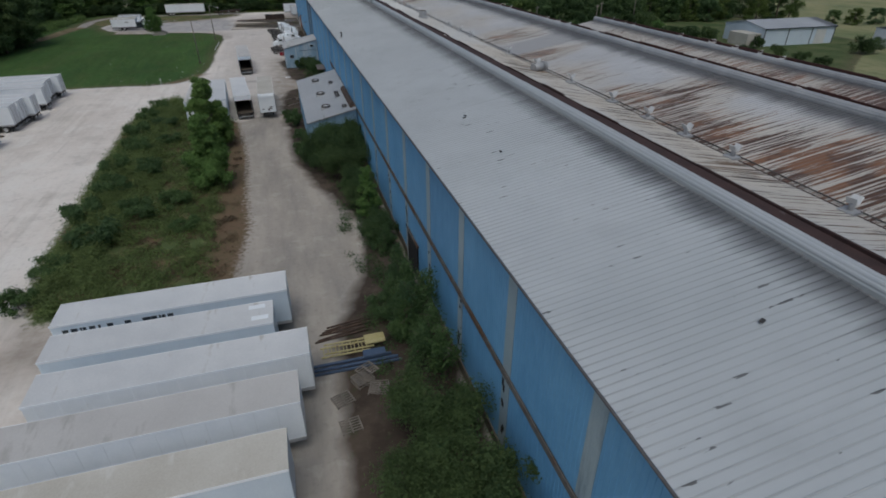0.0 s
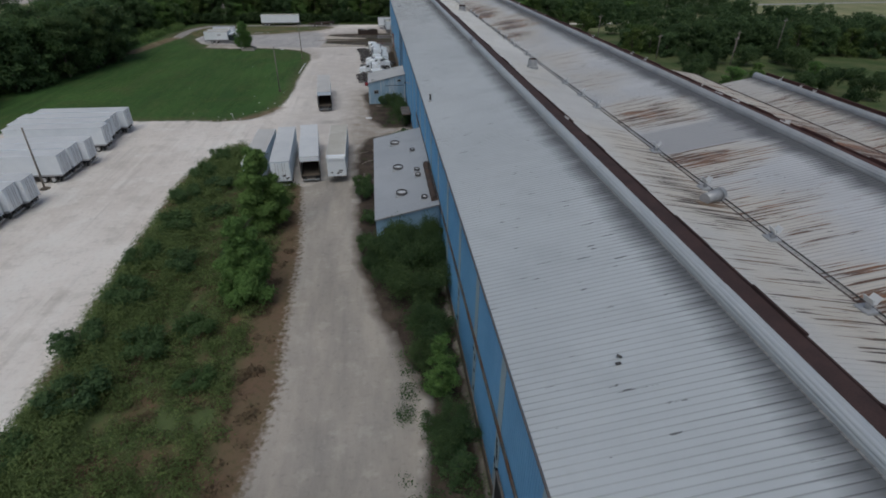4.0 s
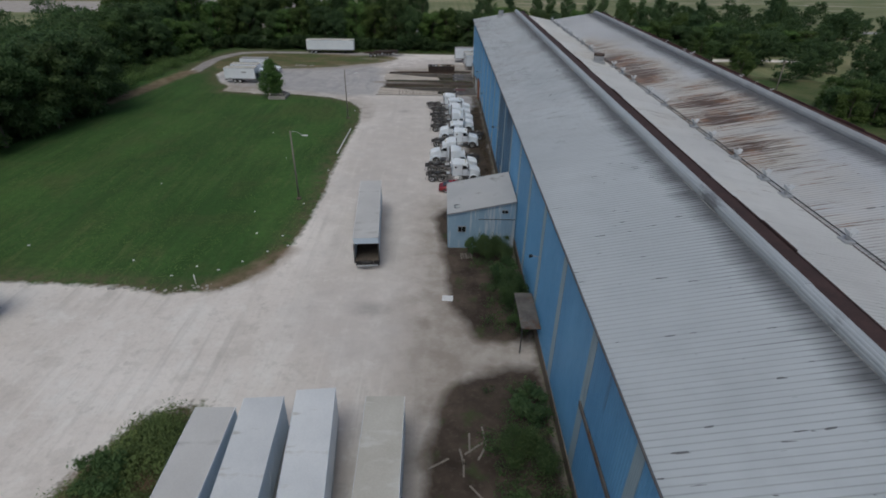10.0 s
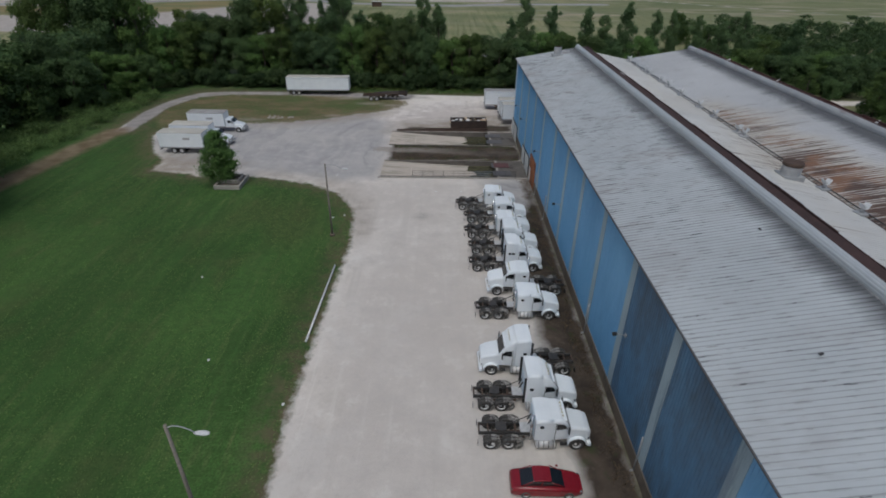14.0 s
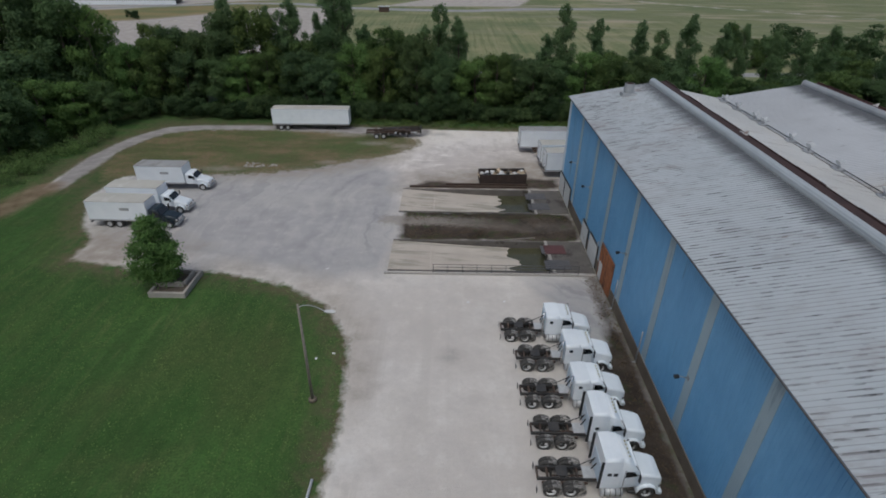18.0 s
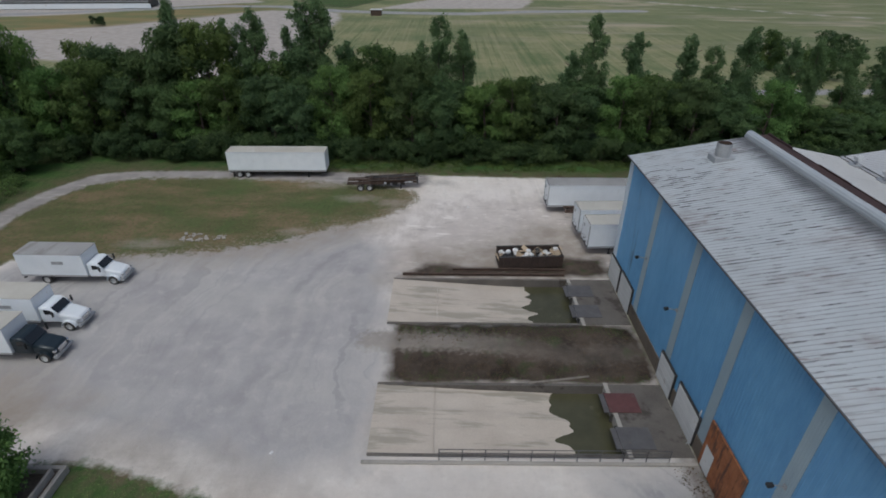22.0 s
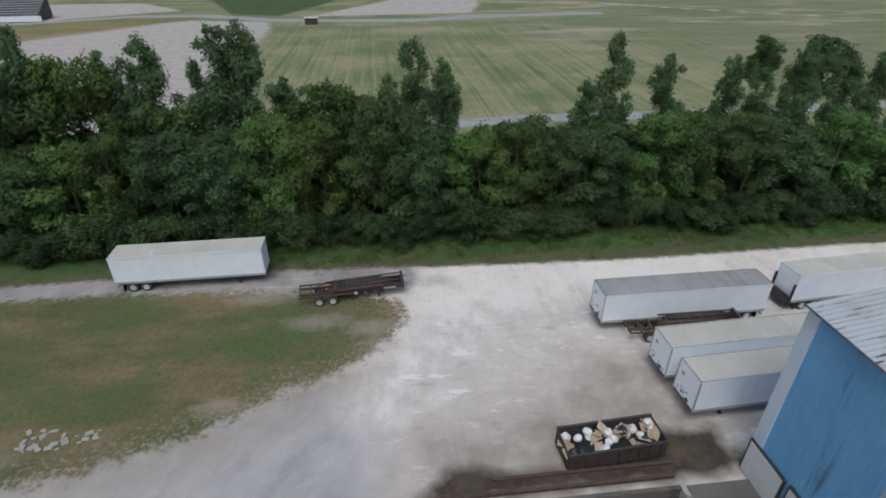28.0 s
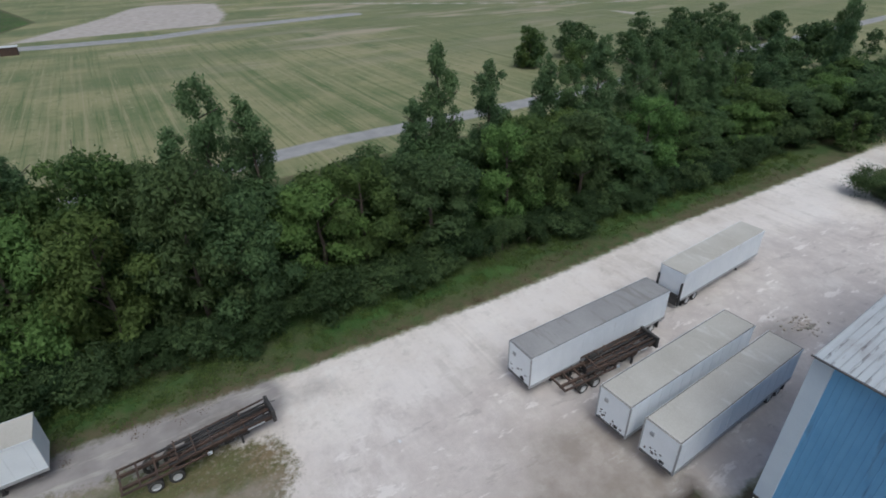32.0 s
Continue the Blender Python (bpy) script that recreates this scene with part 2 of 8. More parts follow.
M["plate"] = surface("grey_dock_plate", (0.075, 0.072, 0.075), (0.115, 0.11, 0.112), 1.2, 0.6, bump=0.2, c3=(0.15, 0.11, 0.09), amount3=0.2, scale3=1.0)
M["galv"] = surface("galvanised_metal", (0.34, 0.35, 0.36), (0.45, 0.46, 0.47), 1.5, 0.5, 0.35, bump=0.1, c3=(0.25, 0.22, 0.20), amount3=0.2, scale3=1.0)
M["door_white"] = surface("white_dock_door", (0.55, 0.56, 0.54), (0.66, 0.66, 0.64), 0.8, 0.6, bump=0.1, c3=(0.40, 0.36, 0.30), amount3=0.2, scale3=0.8, vary=0.06)
M["dark_void"] = surface("dark_interior", (0.012, 0.012, 0.012), (0.02, 0.02, 0.02), 2, 0.9, bump=0)
M["paper"] = surface("cardboard", (0.40, 0.30, 0.20), (0.52, 0.42, 0.30), 2, 0.9, bump=0.2, vary=0.25)
M["rubbish_white"] = surface("white_plastic_bag", (0.60, 0.60, 0.60), (0.75, 0.75, 0.74), 3, 0.5, bump=0.4, vary=0.1)
M["leaf_oak"] = foliage("broadleaf_foliage", (0.034, 0.072, 0.027), (0.122, 0.200, 0.058), (0.150, 0.198, 0.050))
M["leaf_dark"] = foliage("dark_foliage", (0.047, 0.09, 0.042), (0.101, 0.165, 0.061), (0.111, 0.156, 0.054))
M["leaf_mid"] = foliage("woodland_foliage", (0.052, 0.1, 0.048), (0.116, 0.19, 0.076), (0.106, 0.177, 0.054))
M["leaf_light"] = foliage("light_foliage", (0.052, 0.128, 0.036), (0.180, 0.325, 0.098), (0.160, 0.240, 0.064))
# bush leaves darkened, so the shade under the belt is in their colour
M["leaf_shade"] = foliage("shade_darkened_foliage", (0.018, 0.041, 0.018), (0.056, 0.102, 0.038), (0.062, 0.097, 0.031))
M["leaf_poplar"] = foliage("poplar_foliage", (0.046, 0.095, 0.044), (0.146, 0.238, 0.104), (0.152, 0.232, 0.091))
M["weed"] = foliage("weed_foliage", (0.080, 0.148, 0.046), (0.200, 0.300, 0.098), (0.185, 0.195, 0.080))
M["dry_weed"] = foliage("dry_weed", (0.105, 0.078, 0.050), (0.20, 0.15, 0.095), (0.14, 0.095, 0.062))


# ---- building blocks ----
def bm_box(x0, x1, y0, y1, z0, z1, bevel=0.0, bm=None):
    bm = bm or bmesh.new()
    vs = [bm.verts.new((x, y, z)) for z in (z0, z1) for y in (y0, y1) for x in (x0, x1)]
    fs = [bm.faces.new([vs[i] for i in q]) for q in ((0, 2, 3, 1), (4, 5, 7, 6), (0, 1, 5, 4), (2, 6, 7, 3), (0, 4, 6, 2), (1, 3, 7, 5))]
    if bevel:
        es = list({e for f in fs for e in f.edges})
        bmesh.ops.bevel(bm, geom=es, offset=bevel, segments=1, affect="EDGES")
    return bm


def bm_tube(p0, p1, r0, r1=None, n=8, bm=None, caps=True):
    bm = bm or bmesh.new()
    r1 = r0 if r1 is None else r1
    a, b = Vector(p0), Vector(p1)
    q = (b - a).to_track_quat("Z", "Y").to_matrix()
    rings = []
    for c, r in ((a, r0), (b, r1)):
        rings.append([bm.verts.new(c + q @ Vector((r * math.cos(2 * math.pi * i / n), r * math.sin(2 * math.pi * i / n), 0))) for i in range(n)])
    for i in range(n):
        j = (i + 1) % n
        bm.faces.new((rings[0][i], rings[0][j], rings[1][j], rings[1][i])).smooth = True
    if caps:
        bm.faces.new(rings[0][::-1])
        bm.faces.new(rings[1])
    return bm


def bm_loft(sections, closed=True, caps=True, bm=None):
    """Skin over rings of equal point count."""
    bm = bm or bmesh.new()
    rings = [[bm.verts.new(p) for p in s] for s in sections]
    n = len(rings[0])
    for a, b in zip(rings, rings[1:]):
        for i in range(n if closed else n - 1):
            j = (i + 1) % n
            bm.faces.new((a[i], a[j], b[j], b[i]))
    if caps and closed:
        bm.faces.new(rings[0][::-1])
        bm.faces.new(rings[-1])
    bmesh.ops.recalc_face_normals(bm, faces=bm.faces)
    return bm


def part(name, bm, material, parent=None, label=""):
    me = bpy.data.meshes.new(name)
    bm.to_mesh(me)
    bm.free()
    me.materials.append(material)
    ob = new(name, me)
    if parent is not None:
        ob.parent = parent
    if label:
        ob["label"] = label
    return ob


def shared(name, me, parent=None, m=None):
    ob = new(name, me)
    if parent is not None:
        ob.parent = parent
    if m is not None:
        ob.matrix_basis = m
    return ob


def thing(name, label, category, group="", at=None, kind=""):
    ob = new(name)
    ob.empty_display_size = 0.3
    if at is not None:
        ob.matrix_basis = at
    return tagged(ob, label, category, group, kind)


# ---- ground ----
def axis(lo, hi, step, reach, extra=()):
    """Grid lines: even inside lo..hi, ever wider out to reach."""
    v = list(np.arange(lo, hi + 0.01, step)) + list(extra)
    d, x = step, hi
    while x < reach:
        d *= 1.12
        x += d
        v.append(x)
    d, x = step, lo
    while x > -reach:
        d *= 1.12
        x -= d
        v.append(x)
    return np.array(sorted(set(np.round(v, 3))))


def inside(px, py, poly):
    """Signed distance to a polygon, positive inside."""
    d = np.full(px.shape, 1e9)
    s = np.zeros(px.shape, bool)
    n = len(poly)
    for i in range(n):
        (ax, ay), (bx, by) = poly[i], poly[(i + 1) % n]
        ex, ey = bx - ax, by - ay
        wx, wy = px - ax, py - ay
        t = np.clip((wx * ex + wy * ey) / (ex * ex + ey * ey), 0, 1)
        d = np.minimum(d, np.hypot(wx - ex * t, wy - ey * t))
        if by != ay:
            s ^= ((ay > py) != (by > py)) & (px < (bx - ax) * (py - ay) / (by - ay) + ax)
    return np.where(s, d, -d)


def ribbon(px, py, pts, half):
    """Signed distance to a road along a line of points."""
    d = np.full(px.shape, 1e9)
    for (ax, ay), (bx, by) in zip(pts, pts[1:]):
        ex, ey = bx - ax, by - ay
        t = np.clip(((px - ax) * ex + (py - ay) * ey) / (ex * ex + ey * ey), 0, 1)
        d = np.minimum(d, np.hypot(px - ax - ex * t, py - ay - ey * t))
    return half - d


WELLS = ((-14.3, 4.2, 205.0, 212.2), (-14.3, 4.2, 219.8, 227.6))
WELL_DEPTH = 1.15
LAWN = [(-15.6, 184), (-16.6, 193), (-19.5, 198.3), (-24.6, 201.8), (-33, 204.3), (-46.4, 204), (-51, 206.5), (-62, 217), (-72, 212),
        (-80, 190), (-80, 150), (-75, 127), (-60, 126), (-43.8, 126.5), (-32.1, 125.9), (-27.5, 124.6), (-21.3, 125.7), (-18.2, 130), (-17.1, 134),
        (-16.3, 140), (-16, 151), (-16.4, 157), (-16, 171)]
NORTH_LAWN = [(-42.2, 231.9), (-36.3, 232.5), (-28.0, 235.4), (-22.6, 239.0), (-19.4, 240.2), (-16.2, 242.4), (-13.2, 246.0), (-13.0, 250.0), (-18, 252.2), (-28, 253.2), (-42, 254.4),
              (-55, 254.0), (-60.5, 251.4), (-62.4, 247.4), (-63.9, 241), (-63.6, 236), (-60, 229), (-56, 231)]
ISLAND = [(-17.5, 110.3), (-21.5, 109.4), (-24.0, 104.7), (-25.6, 97), (-25.4, 82), (-24.8, 67), (-24.4, 55), (-23.4, 43.5), (-21.6, 40.2),
          (-16, 40.6), (-7, 41.4), (-5.6, 52.8), (-6.1, 60), (-6.4, 75), (-7.4, 85), (-8.3, 93), (-15, 95), (-15.8, 104)]
YARD = [(9, -40), (9, 229.6), (70, 229.6), (70, 238), (66, 246), (72, 249.5), (100, 251), (112, 251), (112, 254.8), (91, 254.8), (39, 255.6), (12, 255.2), (-6, 255.9),
        (-27, 257.0), (-45, 257.2), (-57, 256.7), (-62, 255.4), (-65.1, 250.7), (-66.8, 245.3), (-67.6, 238), (-66.9, 225.5), (-63.7, 225.3), (-63.8, 236),
        (-64.1, 241.6), (-62.5, 247.6), (-60.2, 251.6), (-56, 252), (-57.5, 232), (-58.5, 223.5), (-54, 214.4), (-50.7, 210.9), (-50.6, 206.2), (-44, 205),
        (-30, 195), (-30, 150), (-30, 135), (-60, 134), (-66, 110), (-66, -40)]
PAD = [(-58.5, 226), (-56, 232), (-42, 235), (-36, 235.5), (-27, 238.5), (-20, 240), (-15.5, 233), (-13.6, 215), (-14, 205), (-20, 203), (-26, 204), (-33, 206), (-40, 208), (-47, 209), (-51, 211), (-57, 219)]
LANE = [(-8.0, 40), (-8.2, 60), (-8.6, 75), (-9.4, 92), (-1.5, 96), (-0.2, 85), (1.2, 72), (3.2, 62), (6.0, 53), (5.4, 45), (5.0, 38), (2.6, 22), (2.2, -10), (-4, -10), (-4, 30)]
DIRT = [(9, -20), (0.2, -20), (0.2, 18), (0.6, 24), (1.2, 33), (4.0, 40), (4.7, 44), (5.8, 50), (2.2, 61), (-0.2, 72), (-0.6, 90), (-0.9, 99), (-0.6, 106), (0.6, 111),
        (1.5, 113), (6, 114.5), (9, 114.5), (9, 117.5), (3.6, 118), (1.2, 124), (1.1, 131), (-0.1, 139), (-0.1, 144), (3, 146.5), (5.4, 148), (4.9, 160), (4.9, 182), (5.6, 190), (7.6, 196), (8.6, 212.0), (-13.6, 211.9), (-13.8, 220.1),
        (9, 220.1)]
DIRT_NORTH = [(-13.5, 228.0), (8.8, 228.0), (8.9, 231.8), (5, 232), (-3, 229.6), (-11, 230.6), (-12, 229.5)]
DUST = [(-15, 227), (9, 227), (9, 239), (3, 241), (-3, 236), (-13, 233)]
DUST_SIDE = [(-2.5, 88), (9, 88), (9, 150), (-1.5, 147), (-3, 112)]
DUST_TRUCK = [(-52, 204.5), (-40, 204), (-37, 209), (-44, 213), (-52, 214)]
DUST_LAWN = [(-52, 231.8), (-42, 233.4), (-36, 234.0), (-28, 236.8), (-22, 240.2), (-17.5, 242.4), (-15.5, 240.4), (-20, 236.8), (-27, 232.8), (-36, 230.6), (-50, 229.6)]
DUST_SOUTH = [(-24, 34), (-4, 34), (-4, 44), (-7, 42), (-23, 41)]
APRON = [(1.5, 204.3), (9, 204.3), (9, 165), (6.5, 165), (4.5, 188)]
TRAIL = [(-80, 180), (-71.5, 195), (-69, 206), (-67.8, 217), (-66.4, 226)]
LOT = [(-320, 340), (-140, 344), (-100, 335), (-60, 300), (-57, 330), (-55.5, 360), (-56, 392), (-57, 440), (-62, 462), (-78, 466), (-98, 470), (-110, 462), (-127, 444), (-146, 417), (-172, 396), (-320, 380)]
FAR_ROAD = [(-300, 430), (-210, 447), (-170, 468), (-128, 490), (-95, 488), (-62, 468), (-30, 462), (2, 460), (32, 470), (90, 476)]
NEAR_ROAD = [(-60, 304), (-7, 306.5), (16, 309), (32, 308.8), (60, 309), (110, 312), (180, 318), (400, 330)]
FAR_LOT = [(-46, 478), (-20, 480), (30, 482), (40, 512), (46, 570), (8, 585), (-10, 540)]
TRACK = [(110, 520), (160, 480), (205, 450), (184, 366), (181, 328), (190, 290)]
EAST_YARD = [(98, 116), (118, 121.5), (131, 119.5), (160, 122), (188, 126), (186, 113), (150, 111), (130, 108), (112, 111)]
FAR_PAVE = [(-340, 420), (-230, 432), (-196, 441), (-178, 452), (-153, 485), (-125, 507), (-112, 512), (-150, 560), (-210, 560), (-340, 520)]
FAR_STRIP = [(-300, 392), (-170, 396), (-145, 409), (-122, 440), (-97, 474), (-97, 482), (-125, 506), (-153, 484), (-178, 451), (-200, 440), (-300, 420)]
FAR_GREEN = [(-190, 640), (-114, 571), (-84, 492), (-60, 482), (-38, 545), (-60, 640)]

xs = axis(-85, 75, 1.0, 2600, (-14.35, -14.25, 4.1, 4.2))
ys = axis(-5, 300, 1.0, 2600, (204.95, 205.05, 212.15, 212.25, 219.75, 219.85, 227.55, 227.65))
ys = np.array(sorted(set(ys) | set(np.round(np.arange(303, 560, 3.0), 3))))
gx, gy = np.meshgrid(xs, ys)
gz = np.zeros(gx.shape)
for wx0, wx1, wy0, wy1 in WELLS:
    inn = (gx >= wx0 - 0.01) & (gx < wx1 - 0.05) & (gy > wy0) & (gy < wy1)
    gz = np.where(inn, -(WELL_DEPTH + 0.12) * (gx - wx0) / (wx1 - wx0) - 0.06, gz)
far = np.clip((np.hypot(gx, gy - 150) - 180) / 300, 0, 1)
gz += far * (1.2 * np.sin(gx * 0.013 + 1.0) * np.cos(gy * 0.011))
ROUGH = [(-400, -200), (86, -200), (86, 60), (128, 95), (165, 120), (168, 176), (130, 215), (86, 230), (86, 299), (-60, 297), (-400, 310)]
sd_yard = inside(gx, gy, YARD)
zones = {
    "lawn": np.maximum.reduce([inside(gx, gy, LAWN), inside(gx, gy, FAR_GREEN), np.minimum(inside(gx, gy, ROUGH), -sd_yard)]),
    "weeds": inside(gx, gy, ISLAND),
    "yard": sd_yard,
    "trail": np.maximum(ribbon(gx, gy, TRAIL, 2.2), ribbon(gx, gy, [(-22.6, 126.2), (-19.4, 129.2), (-17.6, 133.4)], 1.1)),
    "pad": np.maximum(inside(gx, gy, PAD), inside(gx, gy, APRON)),
    "straw": inside(gx, gy, FAR_STRIP),
    "dust": np.maximum.reduce([inside(gx, gy, DUST), inside(gx, gy, DUST_SIDE), inside(gx, gy, DUST_SOUTH), inside(gx, gy, DUST_TRUCK), inside(gx, gy, DUST_LAWN), ribbon(gx, gy, [(-33.0, 205.4), (-24.6, 203.0), (-19.0, 199.6), (-15.8, 194.0), (-15.0, 186.0)], 0.9)]),
    "bare": np.maximum.reduce([r - np.hypot((gx - x) * q, gy - y) for x, y, r, q in ((-21.0, 247.6, 1.0, 0.35), (-16.0, 246.2, 1.1, 0.5), (-26.5, 252.0, 1.0, 0.3), (-15.0, 243.6, 0.9, 0.6), (-44.0, 234.4, 1.0, 0.3), (-27.5, 237.8, 0.8, 0.5))]),
    "drive": ribbon(gx, gy, [(-63.6, 222.5), (-63.7, 228), (-65.2, 237), (-64.8, 246), (-61.5, 252.5), (-55, 255), (-47, 255.8), (-30, 255.3), (-21, 254.4), (-14, 254.6)], 2.9),
    "wet": ribbon(gx, gy, [(-15.5, 217.4), (-8, 217.5), (-2, 216.8), (3, 215.4), (8, 216.2)], 1.25),
    "packed": inside(gx, gy, [(-14, 118), (-3, 112), (9, 112), (9, 204), (-20, 204), (-15, 190), (-14, 150)]),
    "soil": inside(gx, gy, [(-22, 230), (-12, 228), (9, 229), (70, 229), (66, 240), (44, 249), (8, 249.5), (-4, 249), (-11, 247), (-17, 240)]),
    "stain": np.maximum.reduce([r - np.hypot((gx - x) * q, gy - y) for x, y, r, q in ((-16.4, 254.2, 1.1, 0.6), (-9.5, 253.2, 0.8, 0.5), (-6.5, 122.5, 0.9, 0.6), (-7.3, 191.3, 0.7, 0.8), (3.0, 208.5, 1.5, 0.5), (28, 237, 1.6, 0.6))]),
    "pale": ribbon(gx, gy, [(-27, 227), (-19, 233.5), (-12, 241.5), (-6, 247.5), (5, 251.5), (30, 251.5), (60, 250)], 2.6),
    "lane": inside(gx, gy, LANE),
    "dirt": np.maximum(inside(gx, gy, DIRT), inside(gx, gy, DIRT_NORTH)),
    "dry": inside(gx, gy, NORTH_LAWN),
    "tarmac": np.maximum.reduce([ribbon(gx, gy, FAR_ROAD, 5.0), ribbon(gx, gy, NEAR_ROAD, 2.6)]),
    "lot": np.maximum.reduce([inside(gx, gy, LOT), inside(gx, gy, FAR_LOT), inside(gx, gy, FAR_PAVE), ribbon(gx, gy, TRACK, 2.6), ribbon(gx, gy, [(194, 446), (230, 433), (300, 428)], 1.4), ribbon(gx, gy, [(231, 438), (235, 375), (237, 330), (240, 280), (246, 240), (246, 200), (252, 140)], 2.0), inside(gx, gy, EAST_YARD)]),
}
nx, ny = len(xs), len(ys)
gmesh = bpy.data.meshes.new("ground")
idx = np.arange(nx * ny).reshape(ny, nx)
quads = np.stack([idx[:-1, :-1], idx[:-1, 1:], idx[1:, 1:], idx[1:, :-1]], -1).reshape(-1, 4)
gmesh.vertices.add(nx * ny)
gmesh.vertices.foreach_set("co", np.stack([gx, gy, gz], -1).astype(np.float32).ravel())
gmesh.loops.add(quads.size)
gmesh.loops.foreach_set("vertex_index", quads.astype(np.int32).ravel())
gmesh.polygons.add(len(quads))
gmesh.polygons.foreach_set("loop_start", np.arange(0, quads.size, 4, dtype=np.int32))
gmesh.update(calc_edges=True)
for zname, zval in zones.items():
    at = gmesh.attributes.new(zname, "FLOAT", "POINT")
    at.data.foreach_set("value", np.clip(zval, -30, 30).astype(np.float32).ravel())


def ground_material():
    m = bpy.data.materials.new("ground_cover")
    m.use_nodes = True
    nt = m.node_tree
    n, l = nt.nodes, nt.links
    b = n["Principled BSDF"]
    pos = n.new("ShaderNodeNewGeometry").outputs["Position"]

    def tex(scale, detail=5, stretch=(1, 1, 1), turn=0.0, rough=0.55):
        mp = n.new("ShaderNodeMapping")
        mp.inputs["Scale"].default_value = stretch
        mp.inputs["Rotation"].default_value = (0, 0, turn)
        l.new(pos, mp.inputs["Vector"])
        t = n.new("ShaderNodeTexNoise")
        t.inputs["Scale"].default_value, t.inputs["Detail"].default_value, t.inputs["Roughness"].default_value = scale, detail, rough
        l.new(mp.outputs[0], t.inputs["Vector"])
        return t.outputs[0]

    def ranged(v, a, c, lo=0.0, hi=1.0):
        r = n.new("ShaderNodeMapRange")
        r.inputs["From Min"].default_value, r.inputs["From Max"].default_value = a, c
        r.inputs["To Min"].default_value, r.inputs["To Max"].default_value = lo, hi
        l.new(v, r.inputs["Value"])
        return r.outputs[0]

    def blend(f, a, c):
        x = n.new("ShaderNodeMixRGB")
        for s, v in ((0, f), (1, a), (2, c)):
            if isinstance(v, tuple):
                x.inputs[s].default_value = rgb(v)
            else:
                l.new(v, x.inputs[s])
        return x.outputs[0]

    def calc(op, a, c):
        x = n.new("ShaderNodeMath")
        x.operation = op
        for s, v in ((0, a), (1, c)):
            if isinstance(v, (int, float)):
                x.inputs[s].default_value = v
            else:
                l.new(v, x.inputs[s])
        return x.outputs[0]

    def zone(name, amp, soft_edge, noise_socket):
        a = n.new("ShaderNodeAttribute")
        a.attribute_name = name
        d = calc("ADD", a.outputs["Fac"], calc("MULTIPLY", calc("SUBTRACT", noise_socket, 0.5), amp))
        return ranged(d, -soft_edge, soft_edge)

    coarse, mid, fine, grit = tex(0.05, 6), tex(0.35, 6), tex(2.2, 5), tex(14, 4)
    # mown fields
    rows = tex(0.5, 4, (0.9, 0.02, 1), 0.15)
    field = blend(ranged(coarse, 0.35, 0.62), (0.140, 0.172, 0.080), (0.270, 0.260, 0.140))
    field = blend(ranged(rows, 0.52, 0.66, 0, 0.55), field, (0.265, 0.260, 0.145))
    field = blend(ranged(mid, 0.5, 0.75, 0, 0.5), field, (0.080, 0.120, 0.045))
    sepg = n.new("ShaderNodeSeparateXYZ")
    l.new(pos, sepg.inputs[0])
    swath = tex(0.55, 6, (1.0, 0.012, 1), 0.03, 0.80)
    inner = calc("MULTIPLY", ranged(sepg.outputs["Y"], 276, 290), ranged(sepg.outputs["Y"], 470, 420))
    field = blend(calc("MULTIPLY", inner, ranged(swath, 0.46, 0.40, 0, 0.7)), field, (0.088, 0.130, 0.048))
    field = blend(calc("MULTIPLY", inner, calc("MULTIPLY", ranged(swath, 0.53, 0.60, 0, 0.75), ranged(mid, 0.30, 0.55, 0.4, 1.0))), field, (0.300, 0.275, 0.165))
    hay = calc("MULTIPLY", inner, calc("MULTIPLY", ranged(tex(1.4, 3, (1.0, 0.02, 1), 0.03, 0.6), 0.57, 0.63), ranged(tex(0.9, 4, (0.5, 1.0, 1)), 0.48, 0.60, 0, 0.6)))
    field = blend(hay, field, (0.36, 0.33, 0.21))
    rough_grass = calc("MULTIPLY", calc("MULTIPLY", ranged(sepg.outputs["X"], 70, 100), ranged(sepg.outputs["Y"], 325, 355)), ranged(coarse, 0.36, 0.55, 0.2, 0.65))
    field = blend(rough_grass, field, (0.165, 0.185, 0.095))
    stubble = calc("MULTIPLY", ranged(tex(0.055, 6, (0.35, 1.3, 1), 0.12, 0.6), 0.50, 0.62, 0, 0.85), calc("MULTIPLY", ranged(sepg.outputs["Y"], 350, 430), ranged(sepg.outputs["X"], -30, 30)))
    field = blend(stubble, field, (0.38, 0.325, 0.245))
    field = blend(calc("MULTIPLY", ranged(tex(0.04, 5, (0.4, 1.5, 1), 0.1), 0.45, 0.60, 0, 0.6), ranged(sepg.outputs["Y"], 350, 420)), field, (0.125, 0.155, 0.075))
    col = field
    lotc = blend(ranged(mid, 0.35, 0.65), (0.37, 0.33, 0.295), (0.46, 0.42, 0.385))
    col = blend(zone("lot", 5.0, 1.5, mid), col, lotc)
    col = blend(calc("MULTIPLY", zone("straw", 6.0, 2.0, mid), 0.8), col, blend(ranged(tex(0.08, 5, (0.5, 1.2, 1)), 0.42, 0.58), (0.25, 0.185, 0.085), (0.155, 0.165, 0.070)))
    col = blend(zone("tarmac", 1.0, 0.4, mid), col, blend(ranged(mid, 0.3, 0.7), (0.26, 0.26, 0.26), (0.36, 0.355, 0.345)))
    # limestone gravel, with paler and dustier drifts and wheel tracks
    tracks = tex(0.30, 6, (1.0, 0.10, 1), 0.05, 0.65)
    gravel = blend(ranged(tex(0.05, 8, rough=0.68), 0.40, 0.60), (0.625, 0.566, 0.512), (0.765, 0.71, 0.655))
